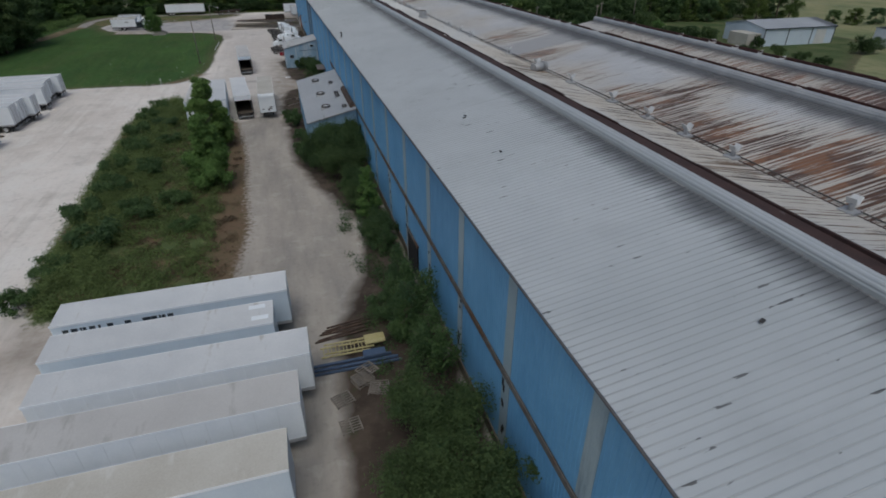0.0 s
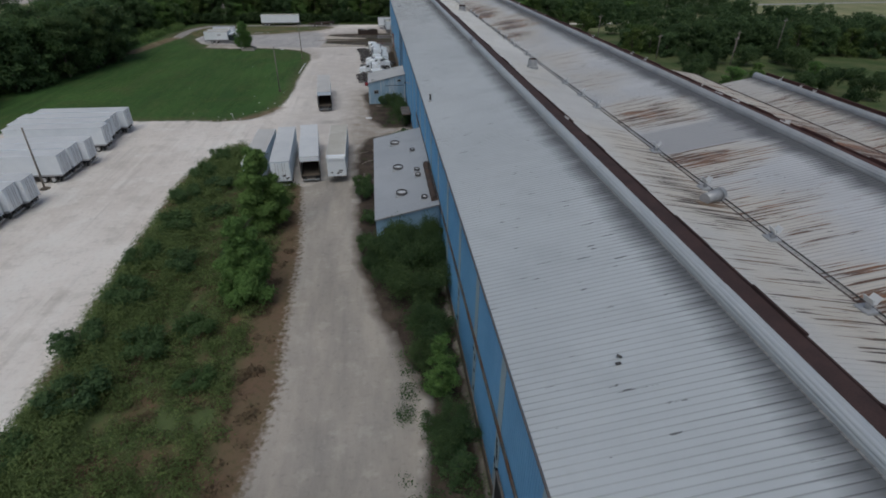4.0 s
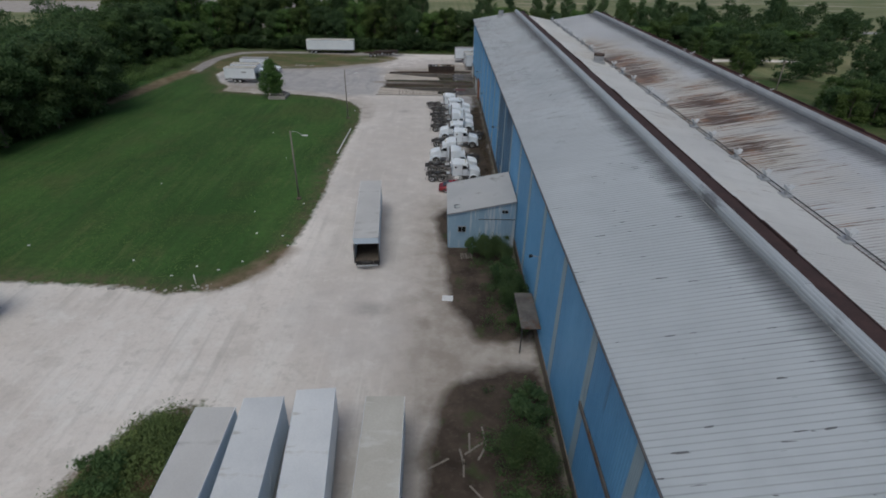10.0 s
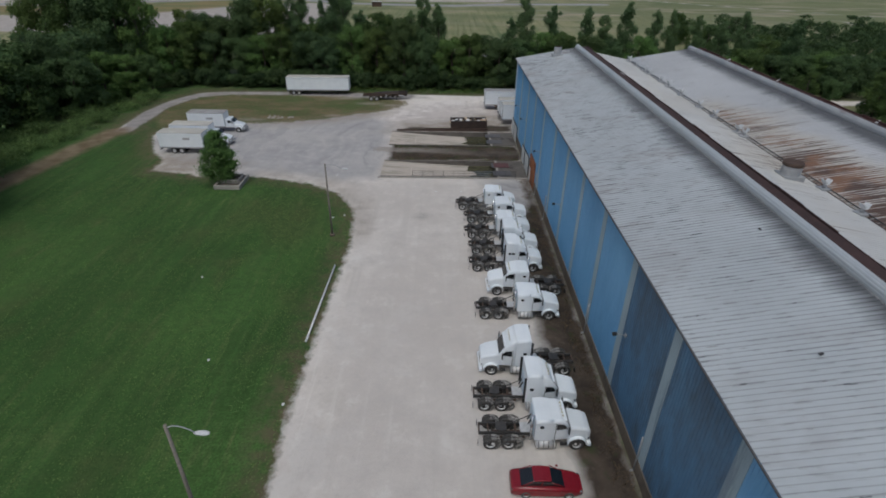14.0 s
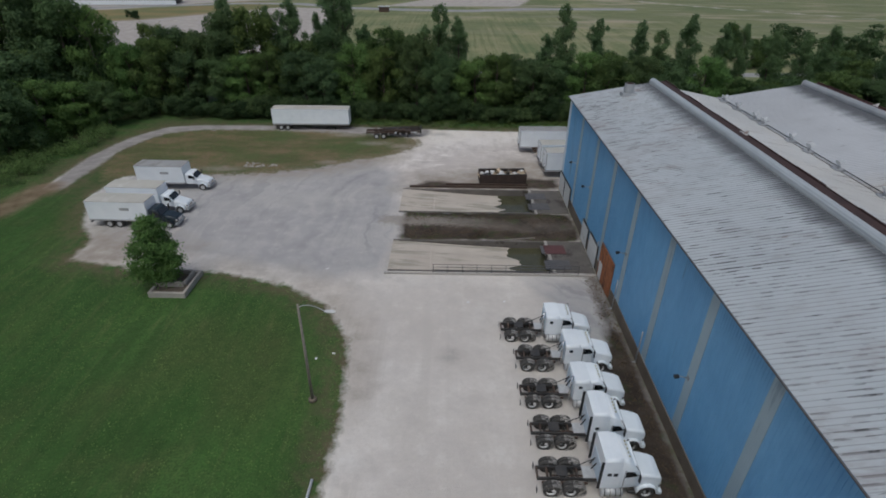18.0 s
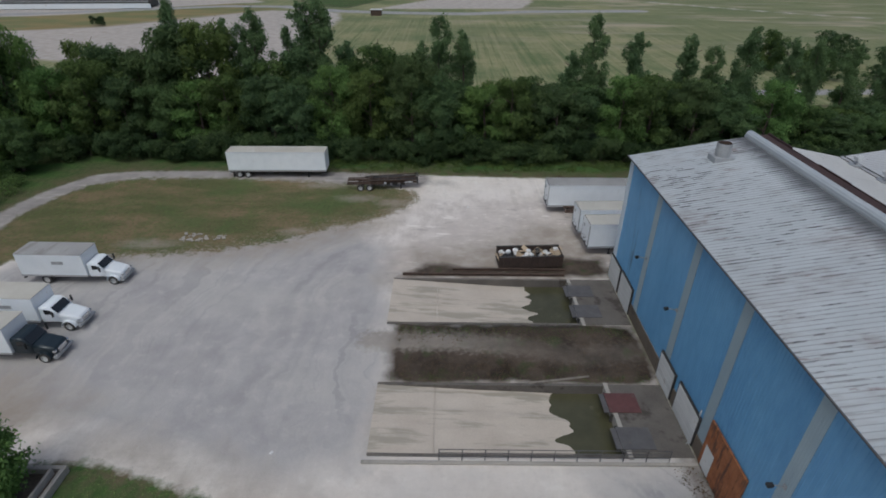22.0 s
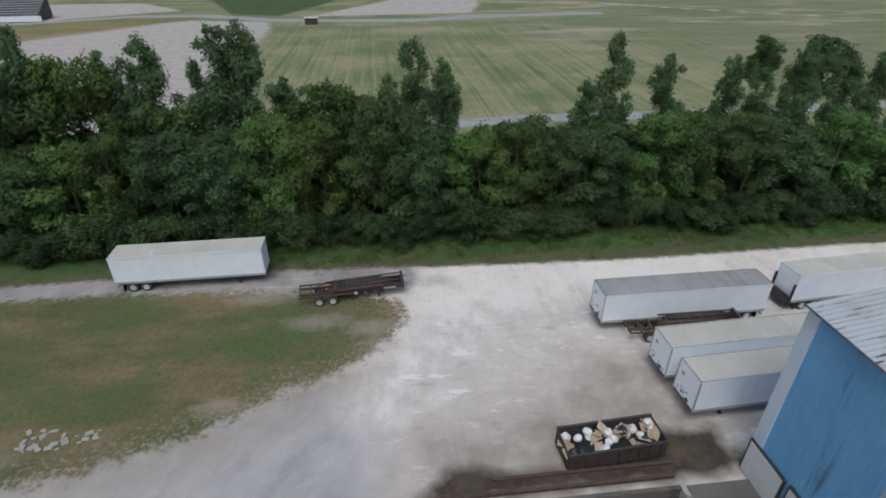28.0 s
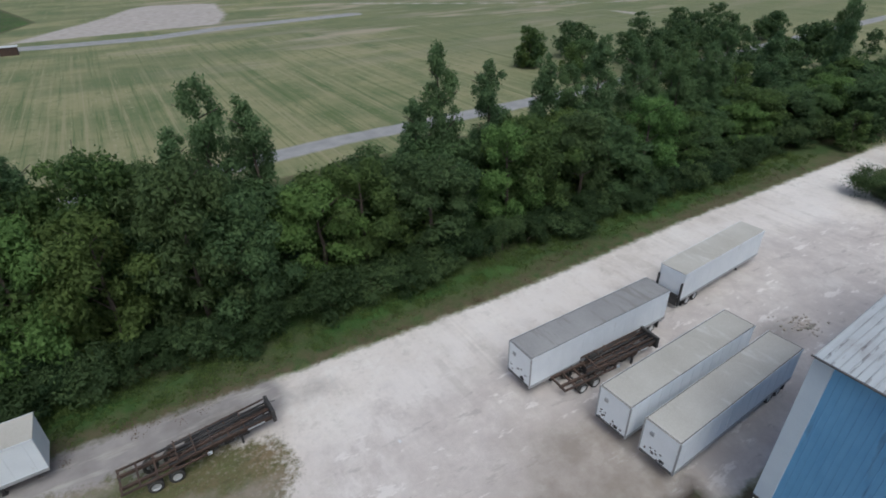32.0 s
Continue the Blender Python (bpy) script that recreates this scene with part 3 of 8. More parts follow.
    gravel = blend(ranged(tracks, 0.52, 0.64, 0, 0.4), gravel, (0.77, 0.735, 0.68))
    swirl = tex(0.16, 9, rough=0.70)
    scuff = tex(0.45, 8, rough=0.68)
    gravel = blend(ranged(swirl, 0.54, 0.61, 0, 0.45), gravel, (0.78, 0.75, 0.70))
    gravel = blend(ranged(swirl, 0.46, 0.38, 0, 0.35), gravel, (0.45, 0.41, 0.36))
    gravel = blend(ranged(scuff, 0.57, 0.62, 0, 0.40), gravel, (0.79, 0.76, 0.71))
    gravel = blend(ranged(scuff, 0.43, 0.37, 0, 0.30), gravel, (0.43, 0.395, 0.35))
    gravel = blend(ranged(fine, 0.5, 0.75, 0, 0.28), gravel, (0.42, 0.385, 0.335))
    # wheel tracks up the yard: long thin stripes, paler and greyer
    ruts = tex(0.9, 5, (1.0, 0.025, 1), -0.03, 0.65)
    gravel = blend(calc("MULTIPLY", ranged(ruts, 0.52, 0.64, 0, 0.45), ranged(tex(0.07, 3), 0.40, 0.58)), gravel, (0.47, 0.435, 0.39))
    gravel = blend(calc("MULTIPLY", ranged(ruts, 0.46, 0.36, 0, 0.5), ranged(tex(0.06, 3), 0.42, 0.58)), gravel, (0.78, 0.74, 0.68))
    gravel = blend(ranged(grit, 0.45, 0.75, 0, 0.22), gravel, (0.78, 0.74, 0.67))
    gravel = blend(calc("MULTIPLY", zone("packed", 16.0, 3.0, swirl), ranged(scuff, 0.36, 0.62, 0.9, 0.5)), gravel, (0.535, 0.492, 0.455))
    gravel = blend(calc("MULTIPLY", zone("soil", 16.0, 1.6, swirl), ranged(scuff, 0.40, 0.60, 0.95, 0.45)), gravel, (0.525, 0.472, 0.440))
    scrape = tex(0.55, 7, (0.40, 1.25, 1), 0.6, 0.68)
    gravel = blend(calc("MULTIPLY", zone("soil", 16.0, 1.6, swirl), ranged(scrape, 0.58, 0.62, 0, 0.75)), gravel, (0.79, 0.745, 0.70))
    gravel = blend(calc("MULTIPLY", zone("soil", 16.0, 1.6, swirl), ranged(scrape, 0.42, 0.37, 0, 0.5)), gravel, (0.36, 0.325, 0.30))
    gravel = blend(calc("MULTIPLY", zone("pale", 9.0, 1.8, swirl), ranged(tex(0.5, 7, (1, 0.4, 1), 0.7, 0.7), 0.44, 0.57, 0.05, 0.75)), gravel, (0.74, 0.69, 0.645))
    col = blend(zone("yard", 3.2, 0.45, tex(0.6, 8, rough=0.72)), col, gravel)
    asphalt = blend(ranged(mid, 0.35, 0.65), (0.325, 0.314, 0.318), (0.412, 0.398, 0.396))
    asphalt = blend(ranged(tex(0.16, 7, (0.5, 1, 1), 0.9), 0.46, 0.68, 0, 0.55), asphalt, (0.47, 0.455, 0.43))
    # pale wheel arcs swung across the pad
    arm = n.new("ShaderNodeVectorMath")
    arm.operation = "DISTANCE"
    l.new(pos, arm.inputs[0])
    arm.inputs[1].default_value = (18.6, 214.4, 0)
    ring = n.new("ShaderNodeTexNoise")
    ring.noise_dimensions = "1D"
    ring.inputs["Scale"].default_value, ring.inputs["Detail"].default_value, ring.inputs["Roughness"].default_value = 0.55, 5, 0.7
    l.new(calc("ADD", arm.outputs["Value"], calc("MULTIPLY", tex(0.09, 7, rough=0.6), 9.0)), ring.inputs["W"])
    swung = calc("MULTIPLY", ranged(ring.outputs[0], 0.46, 0.64, 0, 0.46), ranged(tex(0.14, 6, rough=0.65), 0.40, 0.58, 0.1, 1.0))
    asphalt = blend(swung, asphalt, (0.51, 0.485, 0.46))
    asphalt = blend(calc("MULTIPLY", ranged(ring.outputs[0], 0.47, 0.36, 0, 0.55), ranged(tex(0.10, 6, rough=0.65), 0.42, 0.58, 0.1, 1.0)), asphalt, (0.27, 0.262, 0.268))
    asphalt = blend(ranged(tex(0.7, 8, rough=0.7), 0.56, 0.64, 0, 0.4), asphalt, (0.50, 0.475, 0.45))
    asphalt = blend(ranged(grit, 0.5, 0.8, 0, 0.3), asphalt, (0.17, 0.17, 0.17))
    col = blend(calc("MULTIPLY", zone("pad", 5.0, 1.8, mid), 0.9), col, asphalt)
    col = blend(calc("MULTIPLY", zone("dust", 6.0, 2.5, mid), ranged(tex(0.4, 6, rough=0.65), 0.38, 0.60, 0.55, 0.98)), col, (0.33, 0.285, 0.24))
    drive = blend(ranged(mid, 0.35, 0.65), (0.25, 0.23, 0.22), (0.365, 0.34, 0.322))
    drive = blend(ranged(tex(0.8, 6, (0.3, 1.5, 1)), 0.55, 0.68, 0, 0.6), drive, (0.50, 0.465, 0.42))
    col = blend(calc("MULTIPLY", zone("drive", 2.0, 0.6, mid), 0.98), col, drive)
    col = blend(calc("MULTIPLY", zone("stain", 3.0, 0.7, tex(0.9, 8, rough=0.75)), 0.42), col, (0.13, 0.12, 0.11))
    lane = blend(ranged(tex(0.22, 7, (1.0, 0.22, 1), rough=0.65), 0.38, 0.62), (0.250, 0.228, 0.200), (0.40, 0.358, 0.308))
    lane = blend(ranged(tex(0.5, 5, (1.0, 0.04, 1), 0.06, 0.6), 0.53, 0.66, 0, 0.28), lane, (0.185, 0.175, 0.165))
    lane = blend(ranged(fine, 0.55, 0.75, 0, 0.35), lane, (0.15, 0.14, 0.125))
    lane = blend(ranged(scuff, 0.55, 0.62, 0, 0.3), lane, (0.47, 0.43, 0.375))
    col = blend(calc("MULTIPLY", zone("lane", 2.5, 0.7, mid), 0.85), col, lane)
    # brown dirt by the wall, its tones lowered to hold the warehouse's shade
    dirt = blend(ranged(mid, 0.35, 0.65), (0.040, 0.030, 0.023), (0.098, 0.075, 0.058))
    dirt = blend(ranged(fine, 0.54, 0.74, 0, 0.36), dirt, (0.16, 0.135, 0.11))
    dirt = blend(ranged(tex(0.6, 6), 0.56, 0.68, 0, 0.7), dirt, (0.050, 0.070, 0.026))
    col = blend(zone("dirt", 2.2, 0.6, mid), col, dirt)
    wet = blend(ranged(mid, 0.35, 0.65), (0.23, 0.205, 0.18), (0.36, 0.32, 0.275))
    col = blend(calc("MULTIPLY", zone("wet", 2.2, 0.5, fine), ranged(sepg.outputs["X"], -1.0, -9.0, 0.16, 0.75)), col, wet)
    # lawn: mowing rows, clover patches, thin brown edges
    mow = tex(0.75, 3, (1.0, 0.05, 1))
    lawn = blend(ranged(coarse, 0.36, 0.64), (0.038, 0.106, 0.023), (0.070, 0.150, 0.037))
    lawn = blend(ranged(mow, 0.44, 0.56, 0, 0.5), lawn, (0.026, 0.070, 0.016))
    lawn = blend(ranged(tex(0.09, 5, (1, 0.6, 1), 0.5), 0.50, 0.64, 0, 0.55), lawn, (0.088, 0.190, 0.045))
    lawn = blend(ranged(tex(0.07, 5, (1, 0.7, 1), 0.9), 0.54, 0.68, 0, 0.6), lawn, (0.095, 0.112, 0.040))
    lawn = blend(ranged(fine, 0.45, 0.75, 0, 0.5), lawn, (0.095, 0.150, 0.045))
    lawn = blend(calc("MULTIPLY", ranged(tex(1.0, 5, (1.1, 0.14, 1), 0, 0.65), 0.54, 0.68, 0, 0.4), calc("MULTIPLY", ranged(sepg.outputs["Y"], 216, 206), ranged(coarse, 0.36, 0.50))), lawn, (0.20, 0.20, 0.090))
    lawn = blend(ranged(tex(0.16, 6), 0.53, 0.70, 0, 0.42), lawn, (0.120, 0.112, 0.050))
    lawn = blend(calc("MULTIPLY", ranged(sepg.outputs["Y"], 216, 232), ranged(tex(0.22, 6, (0.4, 1.2, 1)), 0.40, 0.60, 0, 0.8)), lawn, (0.125, 0.112, 0.062))
    lawn = blend(ranged(tex(5.5, 4, rough=0.7), 0.42, 0.60, 0, 0.6), lawn, (0.020, 0.050, 0.013))
    lawn = blend(ranged(tex(1.15, 5, rough=0.65), 0.44, 0.60, 0, 0.38), lawn, (0.024, 0.060, 0.014))
    lawn = blend(ranged(grit, 0.5, 0.75, 0, 0.45), lawn, (0.11, 0.16, 0.055))
    meadow = blend(ranged(tex(0.12, 7, rough=0.65), 0.40, 0.60), (0.050, 0.082, 0.028), (0.120, 0.125, 0.058))
    lawn = blend(ranged(sepg.outputs["X"], 66, 76, 0, 0.85), lawn, meadow)
    dry = n.new("ShaderNodeAttribute")
    dry.attribute_name = "dry"
    edge = n.new("ShaderNodeAttribute")
    edge.attribute_name = "lawn"
    rim = calc("MULTIPLY", ranged(edge.outputs["Fac"], 3.4, 0.3), ranged(tex(0.7, 6, rough=0.7), 0.38, 0.58, 0.05, 0.95))
    lawn = blend(rim, lawn, (0.13, 0.105, 0.065))
    col = blend(zone("lawn", 2.2, 0.35, tex(0.9, 7, rough=0.7)), col, lawn)
    # the northern lawn: green and straw-brown bands, worn thin into gravel at its rim
    bands = tex(0.20, 7, (0.45, 1.1, 1), 0.1, 0.62)
    thin = blend(ranged(bands, 0.42, 0.60), (0.100, 0.110, 0.046), (0.205, 0.152, 0.088))
    thin = blend(ranged(tex(0.14, 6, rough=0.65), 0.50, 0.62, 0, 0.7), thin, (0.080, 0.125, 0.042))
    thin = blend(ranged(tex(0.5, 6, rough=0.65), 0.50, 0.66, 0, 0.6), thin, (0.120, 0.125, 0.052))
    thin = blend(ranged(fine, 0.48, 0.70, 0, 0.55), thin, (0.055, 0.072, 0.028))
    thin = blend(ranged(grit, 0.50, 0.72, 0, 0.45), thin, (0.21, 0.185, 0.11))
    se = calc("SUBTRACT", calc("MULTIPLY", sepg.outputs["X"], 0.6), calc("MULTIPLY", sepg.outputs["Y"], 0.8))
    speck = calc("MULTIPLY", calc("MULTIPLY", ranged(dry.outputs["Fac"], 6.0, 0.0), ranged(se, -219, -209)), ranged(calc("ADD", tex(2.6, 6, rough=0.75), ranged(dry.outputs["Fac"], 4.0, 0.0, 0.0, 0.08)), 0.57, 0.66, 0, 0.6))
    thin = blend(speck, thin, (0.42, 0.375, 0.32))
    col = blend(zone("dry", 7.0, 0.5, tex(0.75, 10, rough=0.80)), col, thin)
    col = blend(calc("MULTIPLY", zone("bare", 2.4, 0.5, tex(0.9, 8, rough=0.75)), 0.55), col, (0.36, 0.31, 0.265))
    trail = blend(ranged(mid, 0.35, 0.65), (0.15, 0.10, 0.062), (0.26, 0.195, 0.135))
    col = blend(calc("MULTIPLY", zone("trail", 2.5, 0.9, mid), 0.85), col, trail)
    weeds = blend(ranged(mid, 0.36, 0.54), (0.150, 0.100, 0.060), (0.095, 0.130, 0.050))
    weeds = blend(ranged(sepg.outputs["X"], -10.2, -8.6, 0, 0.85), weeds, (0.165, 0.108, 0.072))
    weeds = blend(ranged(fine, 0.5, 0.72, 0, 0.6), weeds, (0.075, 0.080, 0.034))
    col = blend(zone("weeds", 2.6, 0.45, fine), col, weeds)
    l.new(col, b.inputs["Base Color"])
    b.inputs["Roughness"].default_value = 0.92
    b.inputs["Specular IOR Level"].default_value = 0.2
    bp = n.new("ShaderNodeBump")
    bp.inputs["Strength"].default_value, bp.inputs["Distance"].default_value = 0.55, 0.06
    l.new(calc("ADD", fine, grit), bp.inputs["Height"])
    l.new(bp.outputs[0], b.inputs["Normal"])
    return m


gmesh.materials.append(ground_material())
tagged(new("ground", gmesh), "pale limestone yard, grey asphalt pad, green lawns and mown fields", "ground", kind="structure")


# ---- the long warehouse ----
Y0, Y1 = -20.34, 228.5            # south and north ends
WALL_X, EAVE_Z = 9.0, 13.3
RIDGE_RISE, HALF = 1.85, 10.15    # each gable rises over half its span
BAY = 7.81


PITCH = 7.81 / 22                  # spacing of the roof ribs


def roof_material(name, base, pale, rust, patches=(), soot=False, patched=False):
    """Ribbed sheet roof: rust and peeling in streaks down the slope, dirt washed from the ridge vent."""
    m = bpy.data.materials.new(name)
    m.use_nodes = True
    nt = m.node_tree
    n, l = nt.nodes, nt.links
    b = n["Principled BSDF"]
    pos = n.new("ShaderNodeNewGeometry").outputs["Position"]
    loc = n.new("ShaderNodeTexCoord").outputs["Object"]

    def tex(src, scale, detail, stretch, rough=0.6):
        mp = n.new("ShaderNodeMapping")
        mp.inputs["Scale"].default_value = stretch
        l.new(src, mp.inputs["Vector"])
        t = n.new("ShaderNodeTexNoise")
        t.inputs["Scale"].default_value, t.inputs["Detail"].default_value, t.inputs["Roughness"].default_value = scale, detail, rough
        l.new(mp.outputs[0], t.inputs["Vector"])
        return t.outputs[0]

    def ranged(v, a, c, lo=0.0, hi=1.0):
        r = n.new("ShaderNodeMapRange")
        r.inputs["From Min"].default_value, r.inputs["From Max"].default_value = a, c
        r.inputs["To Min"].default_value, r.inputs["To Max"].default_value = lo, hi
        l.new(v, r.inputs["Value"])
        return r.outputs[0]

    def times(a, c):
        x = n.new("ShaderNodeMath")
        x.operation = "MULTIPLY"
        l.new(a, x.inputs[0])
        l.new(c, x.inputs[1])
        return x.outputs[0]

    def blend(f, a, c):
        x = n.new("ShaderNodeMixRGB")
        l.new(f, x.inputs[0])
        for s, v in ((1, a), (2, c)):
            if isinstance(v, tuple):
                x.inputs[s].default_value = rgb(v)
            else:
                l.new(v, x.inputs[s])
        return x.outputs[0]

    def total(a, c):
        x = n.new("ShaderNodeMath")
        x.operation = "ADD"
        for k, v in ((0, a), (1, c)):
            if isinstance(v, (int, float)):
                x.inputs[k].default_value = v
            else:
                l.new(v, x.inputs[k])
        return x.outputs[0]

    def scaled(a, k):
        x = n.new("ShaderNodeMath")
        x.operation = "MULTIPLY"
        l.new(a, x.inputs[0])
        x.inputs[1].default_value = k
        return x.outputs[0]

    def blot(x, y, rx, ry, strength):
        """A soft oval of weathering on the roof, fading to nothing at its rim."""
        mp = n.new("ShaderNodeMapping")
        mp.inputs["Location"].default_value = (-x / rx, -y / ry, 0)
        mp.inputs["Scale"].default_value = (1 / rx, 1 / ry, 0)
        l.new(pos, mp.inputs["Vector"])
        ln = n.new("ShaderNodeVectorMath")
        ln.operation = "LENGTH"
        l.new(mp.outputs[0], ln.inputs[0])
        return ranged(ln.outputs["Value"], 1.9, 0.2, 0.0, strength)

    big = tex(pos, 0.06, 5, (1, 1, 1))
    streak = tex(pos, 1.0, 6, (0.28, 3.2, 0.28))
    thin = tex(pos, 1.0, 5, (0.10, 4.5, 0.10))
    col = blend(ranged(big, 0.35, 0.65), base, pale)
    col = blend(ranged(thin, 0.45, 0.75, 0, 0.25), col, tuple(c * 0.8 for c in base))
    col = blend(ranged(tex(pos, 0.35, 6, (1, 1, 1)), 0.50, 0.68, 0, 0.30), col, tuple(c * 0.82 for c in base))
    sepl = n.new("ShaderNodeSeparateXYZ")
    l.new(loc, sepl.inputs[0])
    up = sepl.outputs["X"]
    sepw = n.new("ShaderNodeSeparateXYZ")
    l.new(pos, sepw.inputs[0])
    north = sepw.outputs["Y"]
    phase = n.new("ShaderNodeMath")
    phase.operation = "MULTIPLY"
    l.new(sepl.outputs["Y"], phase.inputs[0])
    phase.inputs[1].default_value = 1.0 / PITCH
    cell = n.new("ShaderNodeMath")
    cell.operation = "FRACT"
    l.new(phase.outputs[0], cell.inputs[0])
    cell = cell.outputs[0]
    lock = times(ranged(cell, 0.70, 0.84), ranged(cell, 0.95, 0.90))
    if patches:
        # flaking paint: rust-brown dashes along the ribs, thick inside the worn ovals, few elsewhere
        d = ranged(tex(pos, 0.09, 4, (1, 1, 1)), 0.40, 0.62, 0.05, 0.38)
        for p in patches:
            d = total(d, blot(*p))
        clean = times(ranged(north, 65.0, 65.2), ranged(north, 70.8, 70.6)) if patched else None
        if patched:
            keep = n.new("ShaderNodeMath")
            keep.operation = "SUBTRACT"
            keep.inputs[0].default_value = 1.0
            l.new(clean, keep.inputs[1])
            d = times(times(d, keep.outputs[0]), ranged(north, 206, 198))
        col = blend(ranged(d, 0.25, 0.75, 0, 0.75), col, (0.56, 0.515, 0.44))
        flake = tex(pos, 1.0, 5, (0.19, 5.4, 0.19), 0.58)
        fl = total(total(flake, scaled(d, 0.285)), ranged(cell, 0.30, 0.62, 0.035, -0.045))
        col = blend(ranged(fl, 0.69, 0.78, 0, 0.36), col, tuple(0.5 * c + 0.18 for c in rust))
        tone = blend(ranged(tex(pos, 0.30, 4, (1, 1, 1)), 0.46, 0.58), rust, tuple(c * k for c, k in zip(rust, (2.3, 2.1, 1.7))))
        col = blend(ranged(fl, 0.745, 0.765), col, tone)
        if patched:
            col = blend(scaled(clean, 0.85), col, (0.36, 0.36, 0.365))
    scars = times(ranged(tex(pos, 0.12, 3, (1, 1, 1)), 0.50, 0.62), ranged(tex(pos, 1.0, 4, (0.35, 5.0, 0.35)), 0.66, 0.69, 0, 0.6))
    col = blend(scars, col, (0.15, 0.13, 0.12))
    # lap shadow painted as thin dark rib lines; dirt dashes crowd on the older northern sheets
    col = blend(times(lock, ranged(tex(pos, 0.10, 4, (1, 1, 1)), 0.36, 0.64, 0.28, 0.50)), col, (0.20, 0.21, 0.22))
    dash = tex(pos, 1.0, 3, (0.75, 3.1, 0.75), 0.5)
    if soot:
        aged = times(ranged(north, 125, 200, 0.0, 1.0), ranged(tex(pos, 0.11, 4, (1, 1, 1)), 0.40, 0.56, 0.30, 1.0))
        wide = times(ranged(cell, 0.52, 0.66), ranged(cell, 0.96, 0.90))
        col = blend(times(times(wide, ranged(dash, 0.545, 0.565)), aged), col, (0.085, 0.075, 0.075))
        grime = times(times(aged, ranged(tex(pos, 0.20, 6, (0.8, 1.4, 1), 0.65), 0.49, 0.60, 0, 0.75)), ranged(dash, 0.40, 0.54, 0.2, 1.0))
        col = blend(grime, col, (0.27, 0.24, 0.235))
        brown = times(ranged(north, 168, 185), ranged(tex(pos, 0.55, 5, (0.5, 1.6, 1)), 0.64, 0.69, 0, 0.65))
        col = blend(brown, col, (0.20, 0.13, 0.12))
    col = blend(times(times(ranged(cell, 0.6, 0.7), ranged(cell, 0.97, 0.92)), ranged(dash, 0.675, 0.69, 0, 0.85)), col, (0.06, 0.06, 0.06))
    # soot washed down from the ridge hood, in long fingers between the ribs
    reach = total(up, ranged(tex(pos, 1.0, 4, (0.03, 0.9, 0.03), 0.65), 0.38, 0.66, -0.3, 0.5))
    finger = times(ranged(tex(pos, 1.0, 3, (0.01, 2.6, 0.01), 0.6), 0.58, 0.66), ranged(tex(pos, 1.0, 3, (0.10, 0.5, 0.10)), 0.35, 0.60))
    col = blend(times(times(lock, finger), ranged(up, 5.2, 8.6, 0, 0.75)), col, (0.09, 0.09, 0.095))
    col = blend(times(lock, ranged(reach, 8.0, 9.8, 0, 0.45)), col, (0.10, 0.10, 0.105))
    col = blend(ranged(reach, 8.75, 10.35, 0, 0.88), col, (0.072, 0.075, 0.080))
    l.new(col, b.inputs["Base Color"])
    b.inputs["Roughness"].default_value = 0.5
    b.inputs["Metallic"].default_value = 0.1
    bp = n.new("ShaderNodeBump")
    bp.inputs["Strength"].default_value, bp.inputs["Distance"].default_value = 0.12, 0.03
    l.new(streak, bp.inputs["Height"])
    l.new(bp.outputs[0], b.inputs["Normal"])
    return m


# worn ovals on the roof slopes: centre, half-lengths, strength
WORN_B = [(30.6, 33, 3.2, 4.2, 1.0), (31.5, 23, 4.5, 5.5, 0.9), (35.6, 39.5, 2.4, 2.4, 0.7), (30.2, 41, 2.6, 3.0, 0.6), (33, 11, 5, 6, 0.85), (30.3, 50, 2.5, 6.0, 0.5),
          (32.8, 76, 4.6, 3.4, 0.95), (31.0, 62.6, 3.8, 2.2, 1.0), (30.6, 172.5, 3.4, 8.0, 1.12), (30.8, 161, 3.4, 3.6, 1.05), (32.6, 146.4, 5.4, 3.0, 1.05), (32, 139.6, 4.6, 2.4, 1.0),
          (30.8, 130.4, 3.8, 3.2, 1.0), (34.5, 154.0, 3.6, 2.0, 0.75), (30.4, 191, 2.6, 6.0, 0.6), (31, 90, 4, 6, 0.4), (31, 112, 4, 9, 0.35)]
WORN_D = [(26.5, 56, 3.5, 13, 0.55), (26.8, 26, 3.0, 14, 0.55), (27.2, 176, 2.4, 8, 0.45), (25.5, 98, 3.0, 6, 0.35)]
WORN_E = [(43, 60, 5, 30, 0.55), (50, 40, 9, 60, 0.6), (60, 20, 9, 40, 0.5)]
M["roof_a"] = roof_material("grey_ribbed_roof", (0.450, 0.483, 0.498), (0.525, 0.558, 0.573), (0.10, 0.07, 0.055), soot=True)
M["roof_b"] = roof_material("rust_streaked_roof", (0.47, 0.48, 0.49), (0.56, 0.57, 0.58), (0.100, 0.052, 0.032), WORN_B, patched=True)
M["roof_d"] = roof_material("pale_scarred_roof", (0.50, 0.50, 0.49), (0.60, 0.60, 0.585), (0.085, 0.062, 0.050), WORN_D)
M["roof_e"] = roof_material("old_rusted_roof", (0.46, 0.45, 0.44), (0.56, 0.55, 0.53), (0.095, 0.045, 0.028), WORN_E)
M["roof_c"] = roof_material("small_ribbed_roof", (0.34, 0.36, 0.385), (0.43, 0.45, 0.47), (0.15, 0.10, 0.075))
M["roof_shed"] = surface("weathered_shed_roof", (0.40, 0.405, 0.405), (0.48, 0.48, 0.475), 0.3, 0.6, bump=0.05, c3=(0.28, 0.27, 0.255), amount3=0.3, scale3=0.3)
